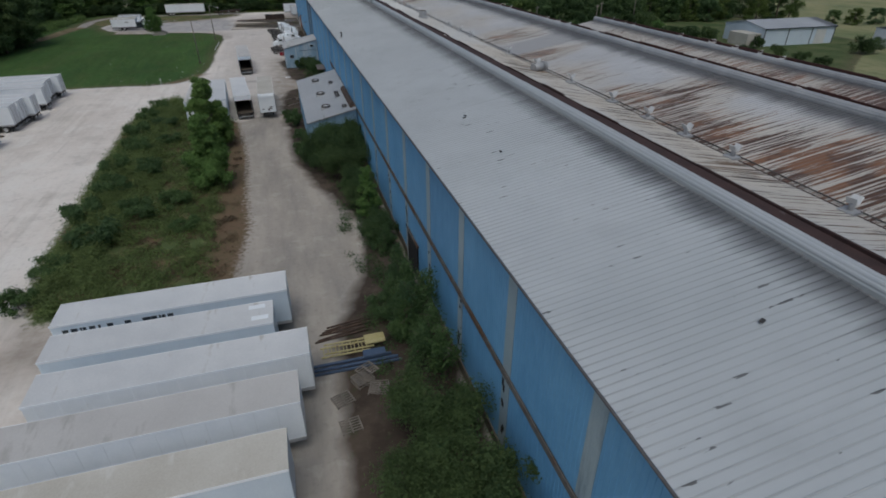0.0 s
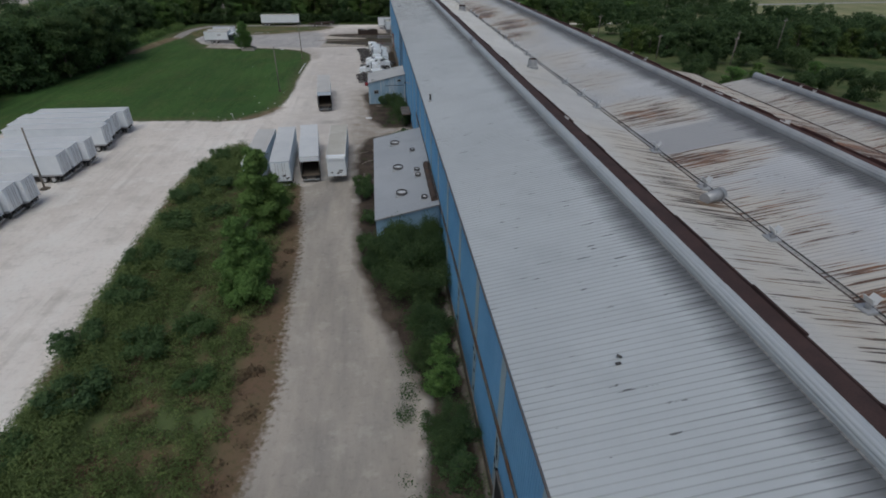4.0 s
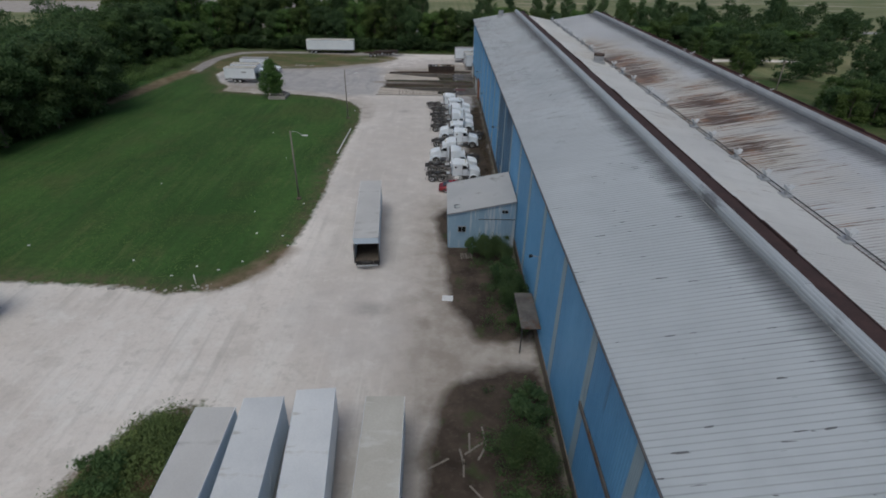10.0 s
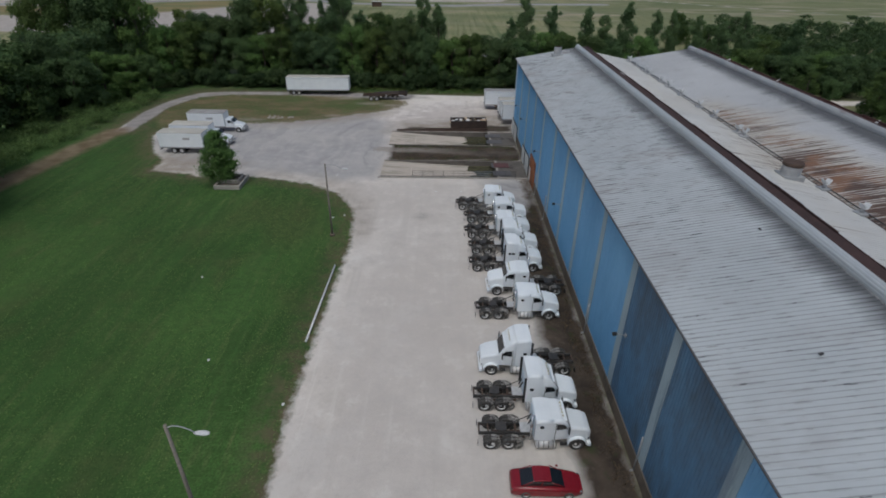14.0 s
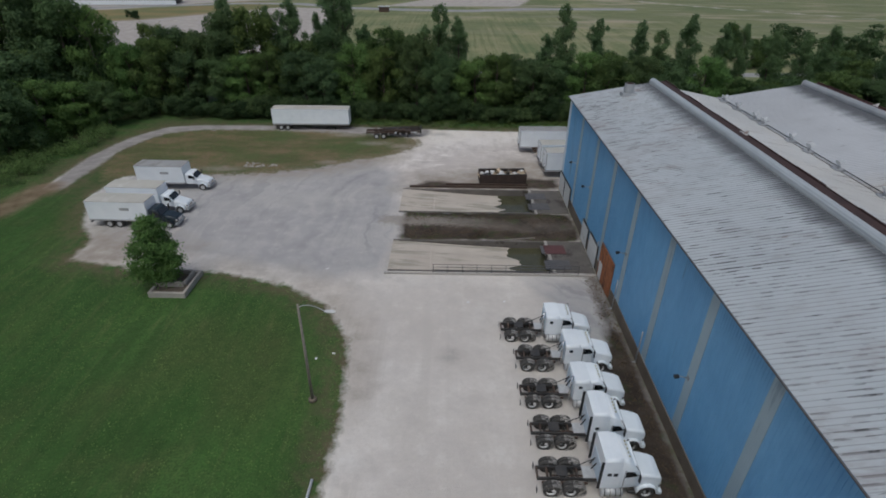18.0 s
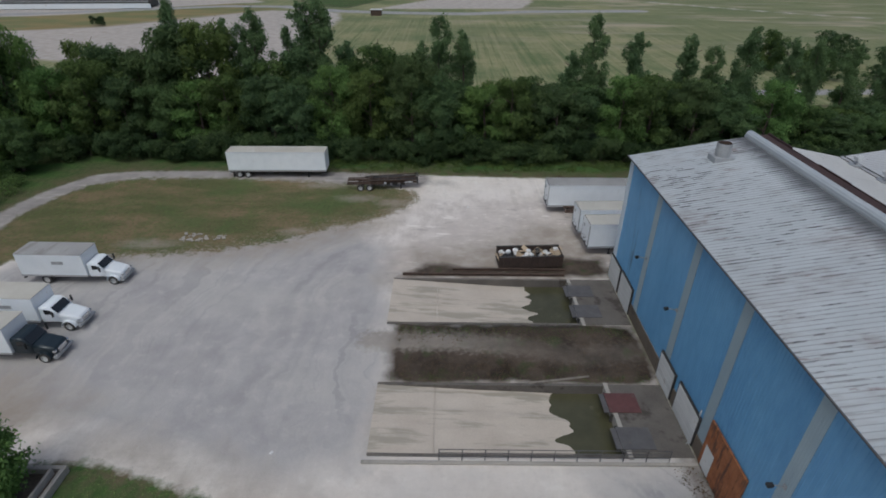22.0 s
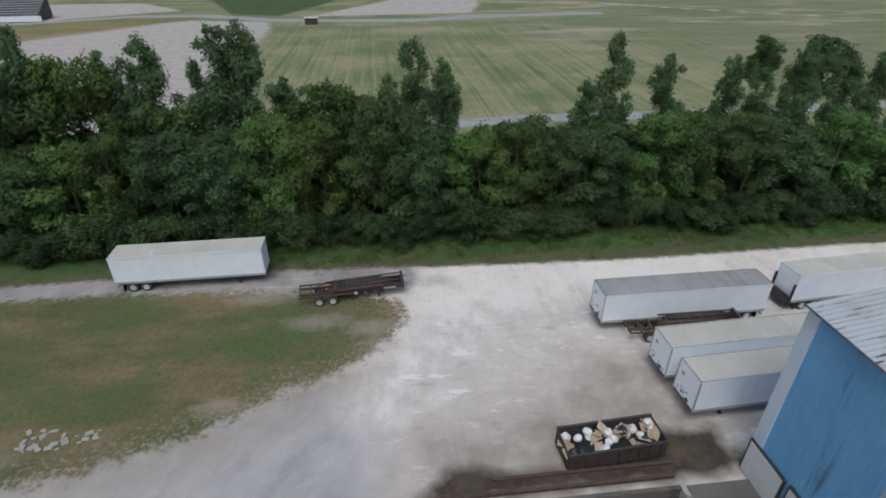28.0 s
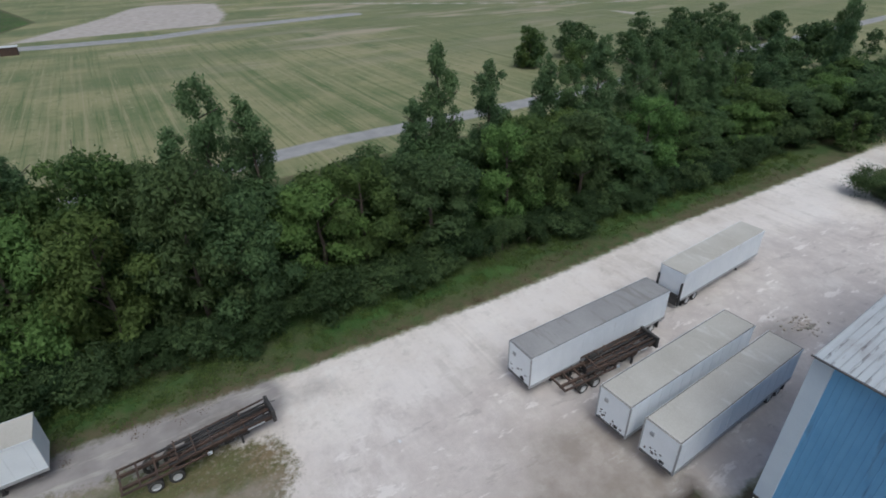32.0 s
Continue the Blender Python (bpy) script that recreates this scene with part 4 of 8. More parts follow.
M["hood"] = surface("ridge_hood_metal", (0.42, 0.45, 0.47), (0.52, 0.55, 0.57), 1.0, 0.42, 0.25, bump=0.03, stretch=(0.6, 0.06, 0.6), c3=(0.20, 0.205, 0.215), amount3=0.2, scale3=0.6, stretch3=(0.6, 0.2, 0.6))
M["hood_rusty"] = surface("rust_mottled_hood", (0.29, 0.305, 0.32), (0.41, 0.425, 0.44), 0.5, 0.55, 0.1, bump=0.1, c3=(0.13, 0.070, 0.055), amount3=0.14, scale3=0.4, stretch3=(1.5, 0.25, 1))
# rust tones darkened for the shade inside an open channel; the trough is solid
M["trough_red"] = surface("shaded_red_rust_trough", (0.045, 0.020, 0.017), (0.085, 0.036, 0.030), 0.8, 0.85, bump=0.3, c3=(0.35, 0.32, 0.30), amount3=0.12, scale3=0.5, stretch3=(1, 0.4, 1))
M["trough"] = surface("shaded_rust_trough", (0.032, 0.018, 0.017), (0.062, 0.032, 0.029), 0.8, 0.85, bump=0.3, c3=(0.34, 0.32, 0.31), amount3=0.13, scale3=0.4, stretch3=(1, 0.4, 1))

RAKE = 0.0030                     # the eaves rise slightly towards the north
warehouse = thing("warehouse", "long blue ribbed-metal warehouse with grey gabled roofs", "warehouse", at=pose(0, 0, -0.30, math.degrees(RAKE), 0, 0))


def rib_mesh(name, length, width, pitch, height, material):
    """A ribbed sheet: x along the ribs (0..length), y across (0..width)."""
    prof = []
    y = 0.0
    while y < width - 1e-3:
        for dy, dz in ((0, 0), (0.86, 0), (0.89, 1), (0.96, 1)):
            yy = y + dy * pitch
            if yy < width:
                prof.append((yy, dz * height))
        y += pitch
    prof.append((width, 0.0))
    verts = [(x, a, z) for x in (0.0, length) for a, z in prof]
    k = len(prof)
    faces = [(i, k + i, k + i + 1, i + 1) for i in range(k - 1)]
    me = bpy.data.meshes.new(name)
    me.from_pydata(verts, [], [f[::-1] for f in faces])
    me.materials.append(material)
    return me


roof_cache = {}


def slope(name, label, x_low, toward, key, y_start, y_end, drop=0.0, half=HALF):
    """One roof slope of ribbed sheets, rising from x_low in the direction of toward (+1 east, -1 west)."""
    length, deg = math.hypot(half, RIDGE_RISE) + 0.25, math.degrees(math.atan2(RIDGE_RISE, half))
    bm = bm_box(0, half, y_start, y_end, -0.16, -0.08)
    for v in bm.verts:
        v.co.z += v.co.x / half * RIDGE_RISE
        v.co.x = x_low + toward * v.co.x
        v.co.z += EAVE_Z - drop
    bmesh.ops.recalc_face_normals(bm, faces=bm.faces)
    deck = part(name, bm, M["steel_dark"], warehouse, label)
    y = y_start
    while y < y_end - 0.5:
        w = min(BAY, y_end - y)
        if toward > 0:
            m = pose(x_low - 0.25, y, EAVE_Z - 0.05 - drop, 0, -deg, 0)
        else:
            m = pose(x_low + 0.25, y + w, EAVE_Z - 0.05 - drop, 0, 0, 180) @ pose(0, 0, 0, 0, -deg, 0)
        size = (key, round(half, 3), round(w, 3))
        if size not in roof_cache:
            roof_cache[size] = rib_mesh("roof_sheet", length, w, PITCH, 0.022, M[key])
        shared("roof_sheet", roof_cache[size], deck, m)
        y += BAY
    return deck


RIDGES = [WALL_X - 0.2 + HALF * (1 + 2 * i) for i in range(3)]
VALLEYS = [28.5, WALL_X - 0.2 + HALF * 4]
Y_THIRD = 97.2
slope("roof_slope", "grey ribbed roof slope with dark dirt below the ridge", WALL_X - 0.2, 1, "roof_a", Y0, Y1)
slope("roof_slope", "whitish roof slope with scattered dark scars", VALLEYS[0], -1, "roof_d", Y0, Y1, half=VALLEYS[0] - RIDGES[0])
slope("roof_slope", "peeling white and rust-streaked roof slope", VALLEYS[0], 1, "roof_b", Y0, Y1, half=RIDGES[1] - VALLEYS[0])
slope("roof_slope", "rust-streaked roof slope", VALLEYS[1], -1, "roof_e", Y0, Y_THIRD)
slope("roof_slope", "rusty roof slope of the shorter bay", VALLEYS[1] - 0.6, 1, "roof_e", Y0, Y_THIRD, 2.5)
slope("roof_slope", "rusty roof slope of the shorter bay", VALLEYS[1] - 0.6 + 2 * HALF, -1, "roof_e", Y0, Y_THIRD, 2.5)


M["torn"] = surface("torn_pale_sheet", (0.40, 0.39, 0.38), (0.56, 0.55, 0.54), 0.8, 0.6, bump=0.2, c3=(0.16, 0.09, 0.07), amount3=0.3, scale3=0.9)
rrng = random.Random(17)


def ridge_vent(x, y_start, y_end, drop=0.0, hood_key="hood", trough_key="trough", lip=0.32, torn=0.0):
    """A rounded metal hood with lengthwise folds on the west of the ridge, a rust-brown trough and a ragged lip on its east."""
    z = EAVE_Z + RIDGE_RISE - drop
    outer = []
    for k in range(19):
        a = radians(184 - 9 * k)
        r = 1.0 - (0.055 if k % 3 == 2 else 0.0)
        outer.append((0.56 + 0.43 * r * math.cos(a), 0.12 + 0.48 * r * math.sin(a)))
    prof = [(0.13, -0.25)] + outer + [(p[0] * 0.86 + 0.07, p[1] - 0.09) for p in outer[::-3]] + [(0.22, -0.25)]
    L = y_end - y_start
    k = max(1, round(L / 15.62))
    w = L / k
    me = None
    for i in range(k):
        if me is None:
            hood = part("ridge_hood", bm_loft([[(px, yy, pz) for px, pz in prof] for yy in (0.0, 0.05, w - 0.09, w - 0.08, w - 0.01)]), M[hood_key], warehouse, "rounded grey metal ridge hood")
            me = hood.data
            hood.matrix_basis = pose(x, y_start, z)
        else:
            shared("ridge_hood", me, warehouse, pose(x + rrng.uniform(-0.015, 0.015), y_start + w * i, z + rrng.uniform(-0.02, 0.02)))
    part("ridge_trough", bm_box(x + 0.97, x + 2.25, y_start, y_end, z - 0.8, z + 0.20, 0.03), M[trough_key], warehouse, "rust-brown ridge trough")
    n_ = round(L / 3.9)
    for i in range(n_):
        a, b_ = y_start + L * i / n_, y_start + L * (i + 1) / n_
        h = lip + rrng.uniform(-0.10, 0.06)
        part("trough_lip", bm_box(x + 2.25, x + 2.38, a, b_ - 0.02, z - 0.8, z + h, 0.02), M[trough_key], warehouse, "rusty metal lip")
        if rrng.random() < torn:
            q0 = a + rrng.uniform(0.0, 1.6)
            q1 = q0 + rrng.uniform(0.25, 1.5)
            t0 = rrng.uniform(-0.05, 0.28)
            part("torn_plate", bm_loft([[(x + 2.10, yy, z + 0.18), (x + 2.14, yy, z + 0.16), (x + 2.50 + dd, yy, z + h + hh), (x + 2.46 + dd, yy, z + h + hh + 0.03)] for yy, dd, hh in ((q0, -0.25, -0.12), (q0 + (q1 - q0) * 0.3, 0.0, t0), (q0 + (q1 - q0) * 0.6, 0.08, t0 * 0.3), (q1, -0.2, -0.05))]), M["torn"], warehouse, "torn pale sheet on the ridge lip")


ridge_vent(RIDGES[0], Y0, Y1 + 0.2, torn=0.06)
ridge_vent(RIDGES[1], Y0, Y1 + 0.2, hood_key="hood_rusty", trough_key="trough_red", lip=0.40, torn=0.30)
ridge_vent(RIDGES[2] - 0.6, Y0, Y_THIRD + 0.2, drop=2.5, hood_key="hood_rusty", trough_key="trough_red", lip=0.6, torn=0.4)
part("valley_gutter", bm_box(VALLEYS[0] - 0.10, VALLEYS[0] + 0.10, Y0, Y1, EAVE_Z - 0.1, EAVE_Z + 0.02, 0.02), M["trough"], warehouse, "rusty valley gutter")
part("valley_gutter", bm_box(VALLEYS[1] - 0.25, VALLEYS[1] + 0.25, Y0, Y_THIRD, EAVE_Z - 0.1, EAVE_Z + 0.02, 0.02), M["trough"], warehouse, "rusty valley gutter")
part("valley_pipe", bm_tube((VALLEYS[0] + 0.25, Y0, EAVE_Z + 0.18), (VALLEYS[0] + 0.25, Y1, EAVE_Z + 0.18), 0.045), M["steel_dark"], warehouse, "dark pipe along the roof valley")


# west wall: ribbed blue panels between pale strips, a stained flashing at mid height, a brown base
wall_west = part("wall_west", bm_box(WALL_X + 0.02, WALL_X + 0.25, Y0, Y1, -0.9, EAVE_Z - 0.1), M["steel_dark"], warehouse, "dark frame behind the blue sheets")
STRIP = 0.98
UP = pose(0, 0, 0, 0, -90, 0)          # ribs run upright, sheet faces west
SBAY = 7.771                      # spacing of the pale strips
panel_me = rib_mesh("wall_panel", EAVE_Z - 1.12, SBAY - STRIP, 0.30, 0.020, M["blue_wall"])
sooty_me = rib_mesh("wall_panel", EAVE_Z - 1.12, SBAY - STRIP, 0.30, 0.020, M["blue_sooty"])
strip_me = rib_mesh("pale_strip", EAVE_Z - 1.12, STRIP, 0.19, 0.012, M["light_strip"])
# the frames are not quite evenly spaced towards the north end
STRIPS = [y_ + float(np.interp(y_, (104, 120, 127.7, 135.4, 143, 174.3, 182, 189.8, 197.6, 205.4, 213.1, 220.9), (0, 0.7, 0.75, 0.6, 0.8, 1.1, 0.6, 0.1, 0.5, 0.25, -0.45, -0.4))) for y_ in (11.09 + SBAY * k for k in range(-4, 28))]
for ys_, next_ in zip(STRIPS, STRIPS[1:] + [STRIPS[-1] + SBAY + 0.4]):
    if ys_ + SBAY < Y1 + 0.9:
        fill = Matrix.Scale((next_ - ys_ - STRIP) / (SBAY - STRIP), 4, (0, 1, 0))
        shared("wall_panel", sooty_me if 142 < ys_ < 152 else panel_me, wall_west, pose(WALL_X, ys_ + STRIP / 2, 1.0) @ UP @ fill)
    shared("pale_strip", strip_me, wall_west, pose(WALL_X - 0.012, ys_ - STRIP / 2, 1.0) @ UP)
hole_rng = random.Random(23)
for ys_ in STRIPS:
    if 5 < ys_ < 64:
        for k in range(hole_rng.randint(4, 6)):
            hz = hole_rng.uniform(1.6, 6.0)
            hy = ys_ + hole_rng.uniform(-0.25, 0.3)
            part("broken_gap", bm_box(WALL_X - 0.05, WALL_X - 0.03, hy - hole_rng.uniform(0.06, 0.16), hy + 0.12, hz, hz + hole_rng.uniform(0.15, 0.5)), M["dark_void"], wall_west, "dark broken gap in a pale strip")
part("corner_trim", bm_box(WALL_X - 0.09, WALL_X + 0.1, Y1 - 0.86, Y1 + 0.05, 0.2, EAVE_Z - 0.12, 0.02), M["bluewhite"], wall_west, "pale corner trim")
for y0_ in np.arange(Y0, Y1 - 1, BAY):
    bmb = bm_box(WALL_X - 0.10, WALL_X + 0.02, y0_ + 0.01, min(y0_ + BAY - 0.01, Y1), -0.9, 1.0, 0.02)
    part("base_course", bmb, M["brick"], wall_west, "brown masonry base")
for y0_ in np.arange(Y0, 100, BAY):
    part("flashing", bm_box(WALL_X - 0.13, WALL_X - 0.02, y0_ + 0.01, y0_ + BAY - 0.01, 6.2, 6.62, 0.03), M["band"], wall_west, "rust-stained grey flashing")
part("eave_trim", bm_box(WALL_X - 0.56, WALL_X - 0.455, Y0, Y1 + 0.1, EAVE_Z - 0.13, EAVE_Z - 0.03, 0.02), M["plate"], warehouse, "dark stained eave gutter")


EAST_X = RIDGES[1] + 2.34           # north of the third bay the roof ends at the second ridge


def gable(name, y, ridge_list, facing):
    """End wall with gables, faced in ribbed sheets."""
    bm = bmesh.new()
    x_end, z_end = (EAST_X, EAVE_Z + RIDGE_RISE - 0.5) if facing > 0 else (VALLEYS[1], EAVE_Z - 0.1)
    pts = [(WALL_X, -0.9), (WALL_X, EAVE_Z - 0.1)]
    for r, low in zip(ridge_list, ((VALLEYS[0], EAVE_Z - 0.1), (x_end, z_end))):
        pts += [(r, EAVE_Z + RIDGE_RISE - 0.1), low]
    pts += [(x_end, -0.9)]
    for yy in (y, y + facing * 0.2):
        bm.faces.new([bm.verts.new((a, yy, c)) for a, c in pts])
    fa, fb = list(bm.faces)
    n_ = len(pts)
    va, vb = list(fa.verts), list(fb.verts)
    for i in range(n_):
        bm.faces.new((va[i], va[(i + 1) % n_], vb[(i + 1) % n_], vb[i]))
    bmesh.ops.recalc_face_normals(bm, faces=bm.faces)
    return part(name, bm, M["blue_wall"], warehouse)


gable("wall_north", Y1 - 0.2, RIDGES[:2], 1)
gable("wall_south", Y0 + 0.2, RIDGES[:2], -1)
part("wall_south", bm_box(VALLEYS[1], VALLEYS[1] + 2 * HALF - 0.8, Y0, Y0 + 0.2, 0, EAVE_Z - 2.6), M["blue_wall"], warehouse)
part("wall_step", bm_box(VALLEYS[1] + 0.01, VALLEYS[1] + 2 * HALF - 0.8, Y_THIRD - 0.2, Y_THIRD, 0, EAVE_Z - 2.6), M["blue_wall"], warehouse)
part("wall_east", bm_box(EAST_X - 0.2, EAST_X, Y_THIRD, Y1, -0.9, EAVE_Z + RIDGE_RISE - 0.55), M["blue_wall"], warehouse)
part("wall_step", bm_loft([[(EAST_X + 0.01, yy, -0.9), (VALLEYS[1], yy, -0.9), (VALLEYS[1], yy, EAVE_Z - 0.1), (EAST_X + 0.01, yy, EAVE_Z + 1.0)] for yy in (Y_THIRD - 0.2, Y_THIRD - 0.01)]), M["blue_wall"], warehouse)
part("wall_east", bm_box(VALLEYS[1] + 2 * HALF - 1.0, VALLEYS[1] + 2 * HALF - 0.8, Y0, Y_THIRD, 0, EAVE_Z - 2.6), M["blue_wall"], warehouse)


# ---- trees ----
def leaf_mesh(name, rng, lobes, count, size, material, droop=0.0, inner=0.25, fuzz=0.17):
    """Many small folded leaf clumps over a set of lobes (x, y, z, rx, rz)."""
    lo = np.array(lobes)
    w = lo[:, 3] * lo[:, 4]
    pick = rng.choice(len(lo), count, p=w / w.sum())
    d = rng.normal(size=(count, 3))
    d /= np.linalg.norm(d, axis=1)[:, None]
    d[:, 2] = np.where((d[:, 2] < -0.3) & (rng.random(count) < 0.6), -d[:, 2], d[:, 2])
    rad = np.where(rng.random(count) < inner, rng.uniform(0.35, 0.85, count), np.abs(rng.normal(0.97, fuzz, count)))
    c = lo[pick, :3] + d * rad[:, None] * np.stack([lo[pick, 3], lo[pick, 3], lo[pick, 4]], 1)
    c[:, 2] = np.maximum(c[:, 2], 0.06)
    nrm = d * 1.0 + rng.normal(size=(count, 3)) * (0.2 + 1.5 * fuzz) + np.array([0, 0, 0.35])
    nrm /= np.linalg.norm(nrm, axis=1)[:, None]
    t = np.cross(nrm, rng.normal(size=(count, 3)))
    t /= np.linalg.norm(t, axis=1)[:, None]
    s = np.cross(nrm, t)
    L = size * rng.uniform(0.6, 1.4, count)[:, None]
    W = L * rng.uniform(0.35, 0.6, count)[:, None]
    v = np.stack([c - t * L, c + s * W - nrm * L * 0.25, c + t * L - nrm * L * droop, c - s * W - nrm * L * 0.25], 1).reshape(-1, 3)
    q = np.arange(count * 4).reshape(-1, 4)
    tri = np.stack([q[:, [0, 1, 2]], q[:, [0, 2, 3]]], 1).reshape(-1, 3)
    me = bpy.data.meshes.new(name)
    me.vertices.add(len(v))
    me.vertices.foreach_set("co", v.astype(np.float32).ravel())
    me.loops.add(tri.size)
    me.loops.foreach_set("vertex_index", tri.astype(np.int32).ravel())
    me.polygons.add(len(tri))
    me.polygons.foreach_set("loop_start", np.arange(0, tri.size, 3, dtype=np.int32))
    me.update(calc_edges=True)
    me.materials.append(material)
    return me


def trunk_mesh(rng, height, r, limbs, spread=99.0):
    bm = bmesh.new()
    p, k = Vector((0, 0, -0.1)), 5
    for i in range(k):
        q = Vector((rng.normal() * 0.12, rng.normal() * 0.12, height * (i + 1) / k))
        bm_tube(p, q, r * (1 - 0.8 * i / k), r * (1 - 0.8 * (i + 1) / k), 7, bm, caps=False)
        if i >= 1:
            for _ in range(limbs):
                a = rng.uniform(0, 6.283)
                ln = min(height * rng.uniform(0.18, 0.34), spread * rng.uniform(0.4, 0.7))
                e = q + Vector((math.cos(a) * ln, math.sin(a) * ln, ln * rng.uniform(0.3, 0.9)))
                bm_tube(q, e, r * 0.35 * (1 - 0.6 * i / k), r * 0.08, 5, bm, caps=False)
        p = q
    return bm


def crown_lobes(rng, height, spread, kind):
    lobes = []
    if kind == "round":
        n_ = 42
        for i in range(n_):
            h = rng.uniform(0.08, 0.92)
            fall = math.sin(math.pi * (0.20 + 0.72 * h)) ** 0.7
            a, rr = rng.uniform(0, 6.283), spread * fall * rng.uniform(0.15, 0.85) ** 0.8
            s = spread * rng.uniform(0.15, 0.32)
            lobes.append((math.cos(a) * rr, math.sin(a) * rr, height * h, s, s * rng.uniform(0.6, 0.95)))
    elif kind == "dense":
        for i in range(80):
            h = 0.10 + 0.84 * i / 80
            fall = (1.0 - max(0.0, h - 0.28) / 0.74) ** 0.62 * min(1.0, 0.6 + 2.0 * h)
            a, rr = rng.uniform(0, 6.283), spread * fall * rng.uniform(0.1, 0.8)
            s = spread * rng.uniform(0.16, 0.30) * (0.45 + 0.55 * fall)
            lobes.append((math.cos(a) * rr, math.sin(a) * rr, height * h, s, s * rng.uniform(0.7, 1.0)))
    elif kind == "column":
        n_ = 44
        for i in range(n_):
            h = 0.14 + 0.82 * i / n_
            fall = math.sin(math.pi * min(1, 0.24 + 0.66 * h)) ** 0.8
            a, rr = rng.uniform(0, 6.283), spread * fall * rng.uniform(0.1, 0.78)
            s = spread * fall * rng.uniform(0.17, 0.33) + 0.12
            lobes.append((math.cos(a) * rr, math.sin(a) * rr, height * h, s, s * rng.uniform(0.8, 1.2)))
    else:
        for i in range(26):
            a, rr = rng.uniform(0, 6.283), spread * math.sqrt(rng.uniform(0.0, 0.7))
            s = spread * rng.uniform(0.14, 0.30)
            lobes.append((math.cos(a) * rr, math.sin(a) * rr, height * rng.uniform(0.2, 0.75), s, min(s, height * 0.35)))
    return lobes


trng = np.random.default_rng(7)
TREES = {}


def tree_kind(key, kind, height, spread, count, size, mat, limbs=2, fuzz=0.17):
    lobes = crown_lobes(trng, height, spread, kind)
    crown = leaf_mesh("crown", trng, lobes, count, size, M[mat], fuzz=fuzz)
    bm = trunk_mesh(trng, height * (0.8 if kind != "bush" else 0.5), (0.020 * height + 0.05) if kind != "bush" else 0.05, limbs, spread)
    tm = bpy.data.meshes.new("trunk")
    bm.to_mesh(tm)
    bm.free()
    tm.materials.append(M["bark"])
    TREES[key] = (tm, crown)


for i in range(4):
    tree_kind("oak%d" % i, "round", 11.0, 4.6, 11500, 0.185, ("leaf_oak", "leaf_dark", "leaf_mid", "leaf_light")[i])
for i in range(3):
    tree_kind("poplar%d" % i, "column", 14.0, 3.0, 13500, 0.150, "leaf_poplar", fuzz=0.24)
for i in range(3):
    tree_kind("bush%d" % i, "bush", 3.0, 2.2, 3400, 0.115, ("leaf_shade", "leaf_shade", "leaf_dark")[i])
for i in range(2):
    tree_kind("wood%d" % i, "round", 11.0, 5.0, 5000, 0.27, ("leaf_mid", "leaf_oak")[i])


def tree(key, x, y, s=1.0, sz=None, name="tree", label="leafy green broadleaf tree", group="", turn=None):
    tm, crown = TREES[key]
    a = trng.uniform(0, 360) if turn is None else turn
    ob = thing(name, label, "bush" if name == "bush" else "tree", group, at=Matrix.Translation((x, y, 0)) @ pose(0, 0, 0, 0, 0, a) @ Matrix.Diagonal((s, s, sz or s, 1)))
    shared("trunk", tm, ob)
    shared("crown", crown, ob)
    return ob


# tree belt along the north edge
NB = "tree belt north of the yard"


def belt_height(x):
    if x < -12:
        return 15.0
    return 12.2 if x < 45 else 8.8


for i, x in enumerate(np.arange(-92, 122, 5.9)):
    h = belt_height(x) * trng.uniform(0.78, 1.14)
    s = trng.uniform(0.95, 1.3)
    tree("oak%d" % (i % 4), x + trng.uniform(-1.2, 1.2), 266.8 + trng.uniform(-0.8, 1.6), s, h / 11.0, group=NB)
for i, x in enumerate(np.arange(-95, 122, 5.0)):
    h = belt_height(x) * trng.uniform(0.72, 1.0)
    s = trng.uniform(1.0, 1.3)
    tree(("oak1", "wood1", "wood0", "oak2", "wood1")[i % 5], x + trng.uniform(-2, 2), 272.5 + trng.uniform(-1.5, 2), s, h / 11.0, group=NB)
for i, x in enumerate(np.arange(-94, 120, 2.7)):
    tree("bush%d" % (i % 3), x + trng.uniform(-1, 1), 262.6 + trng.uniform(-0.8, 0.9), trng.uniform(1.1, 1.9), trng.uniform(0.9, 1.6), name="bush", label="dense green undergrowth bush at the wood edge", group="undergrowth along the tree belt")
for k, (x, y, h, s) in enumerate(((-21, 272, 16.9, 1.2), (-16.5, 272.5, 15.3, 1.0), (-25.2, 273, 14.6, 1.0), (-53, 272.5, 19.8, 1.5), (-49.5, 273, 20.3, 1.3), (-66, 273, 16.3, 1.1), (-71, 274, 16.8, 1.0), (-61.5, 273, 15.5, 1.1))):
    tree("oak%d" % (k % 2), x, y, s, h / 11.0, group=NB)
for k, (x, y, h, s) in enumerate(((-93, 263, 24, 1.6), (-87, 265, 25, 1.6), (-82.5, 263, 24.5, 1.5), (-78.8, 265, 21.5, 1.2), (-99, 262, 21, 1.5), (-91, 270, 22, 1.5))):
    tree("oak%d" % (k % 4), x, y, s, h / 11.0, group=NB, label="very tall broadleaf tree at the corner of the woods")
for k, (x, y, h, s) in enumerate(((-80, 238, 12.5, 1.2), (-84.5, 244, 13, 1.3), (-89, 250, 12.5, 1.3), (-79.5, 247, 11, 1.1), (-84, 231, 12, 1.2), (-76.5, 252, 9.5, 1.0), (-74, 256.5, 9.0, 1.0))):
    tree(("oak2", "oak3")[k % 2], x, y, s, h / 11.0, group="woods west of the lawn", label="lighter green broadleaf tree at the wood edge")
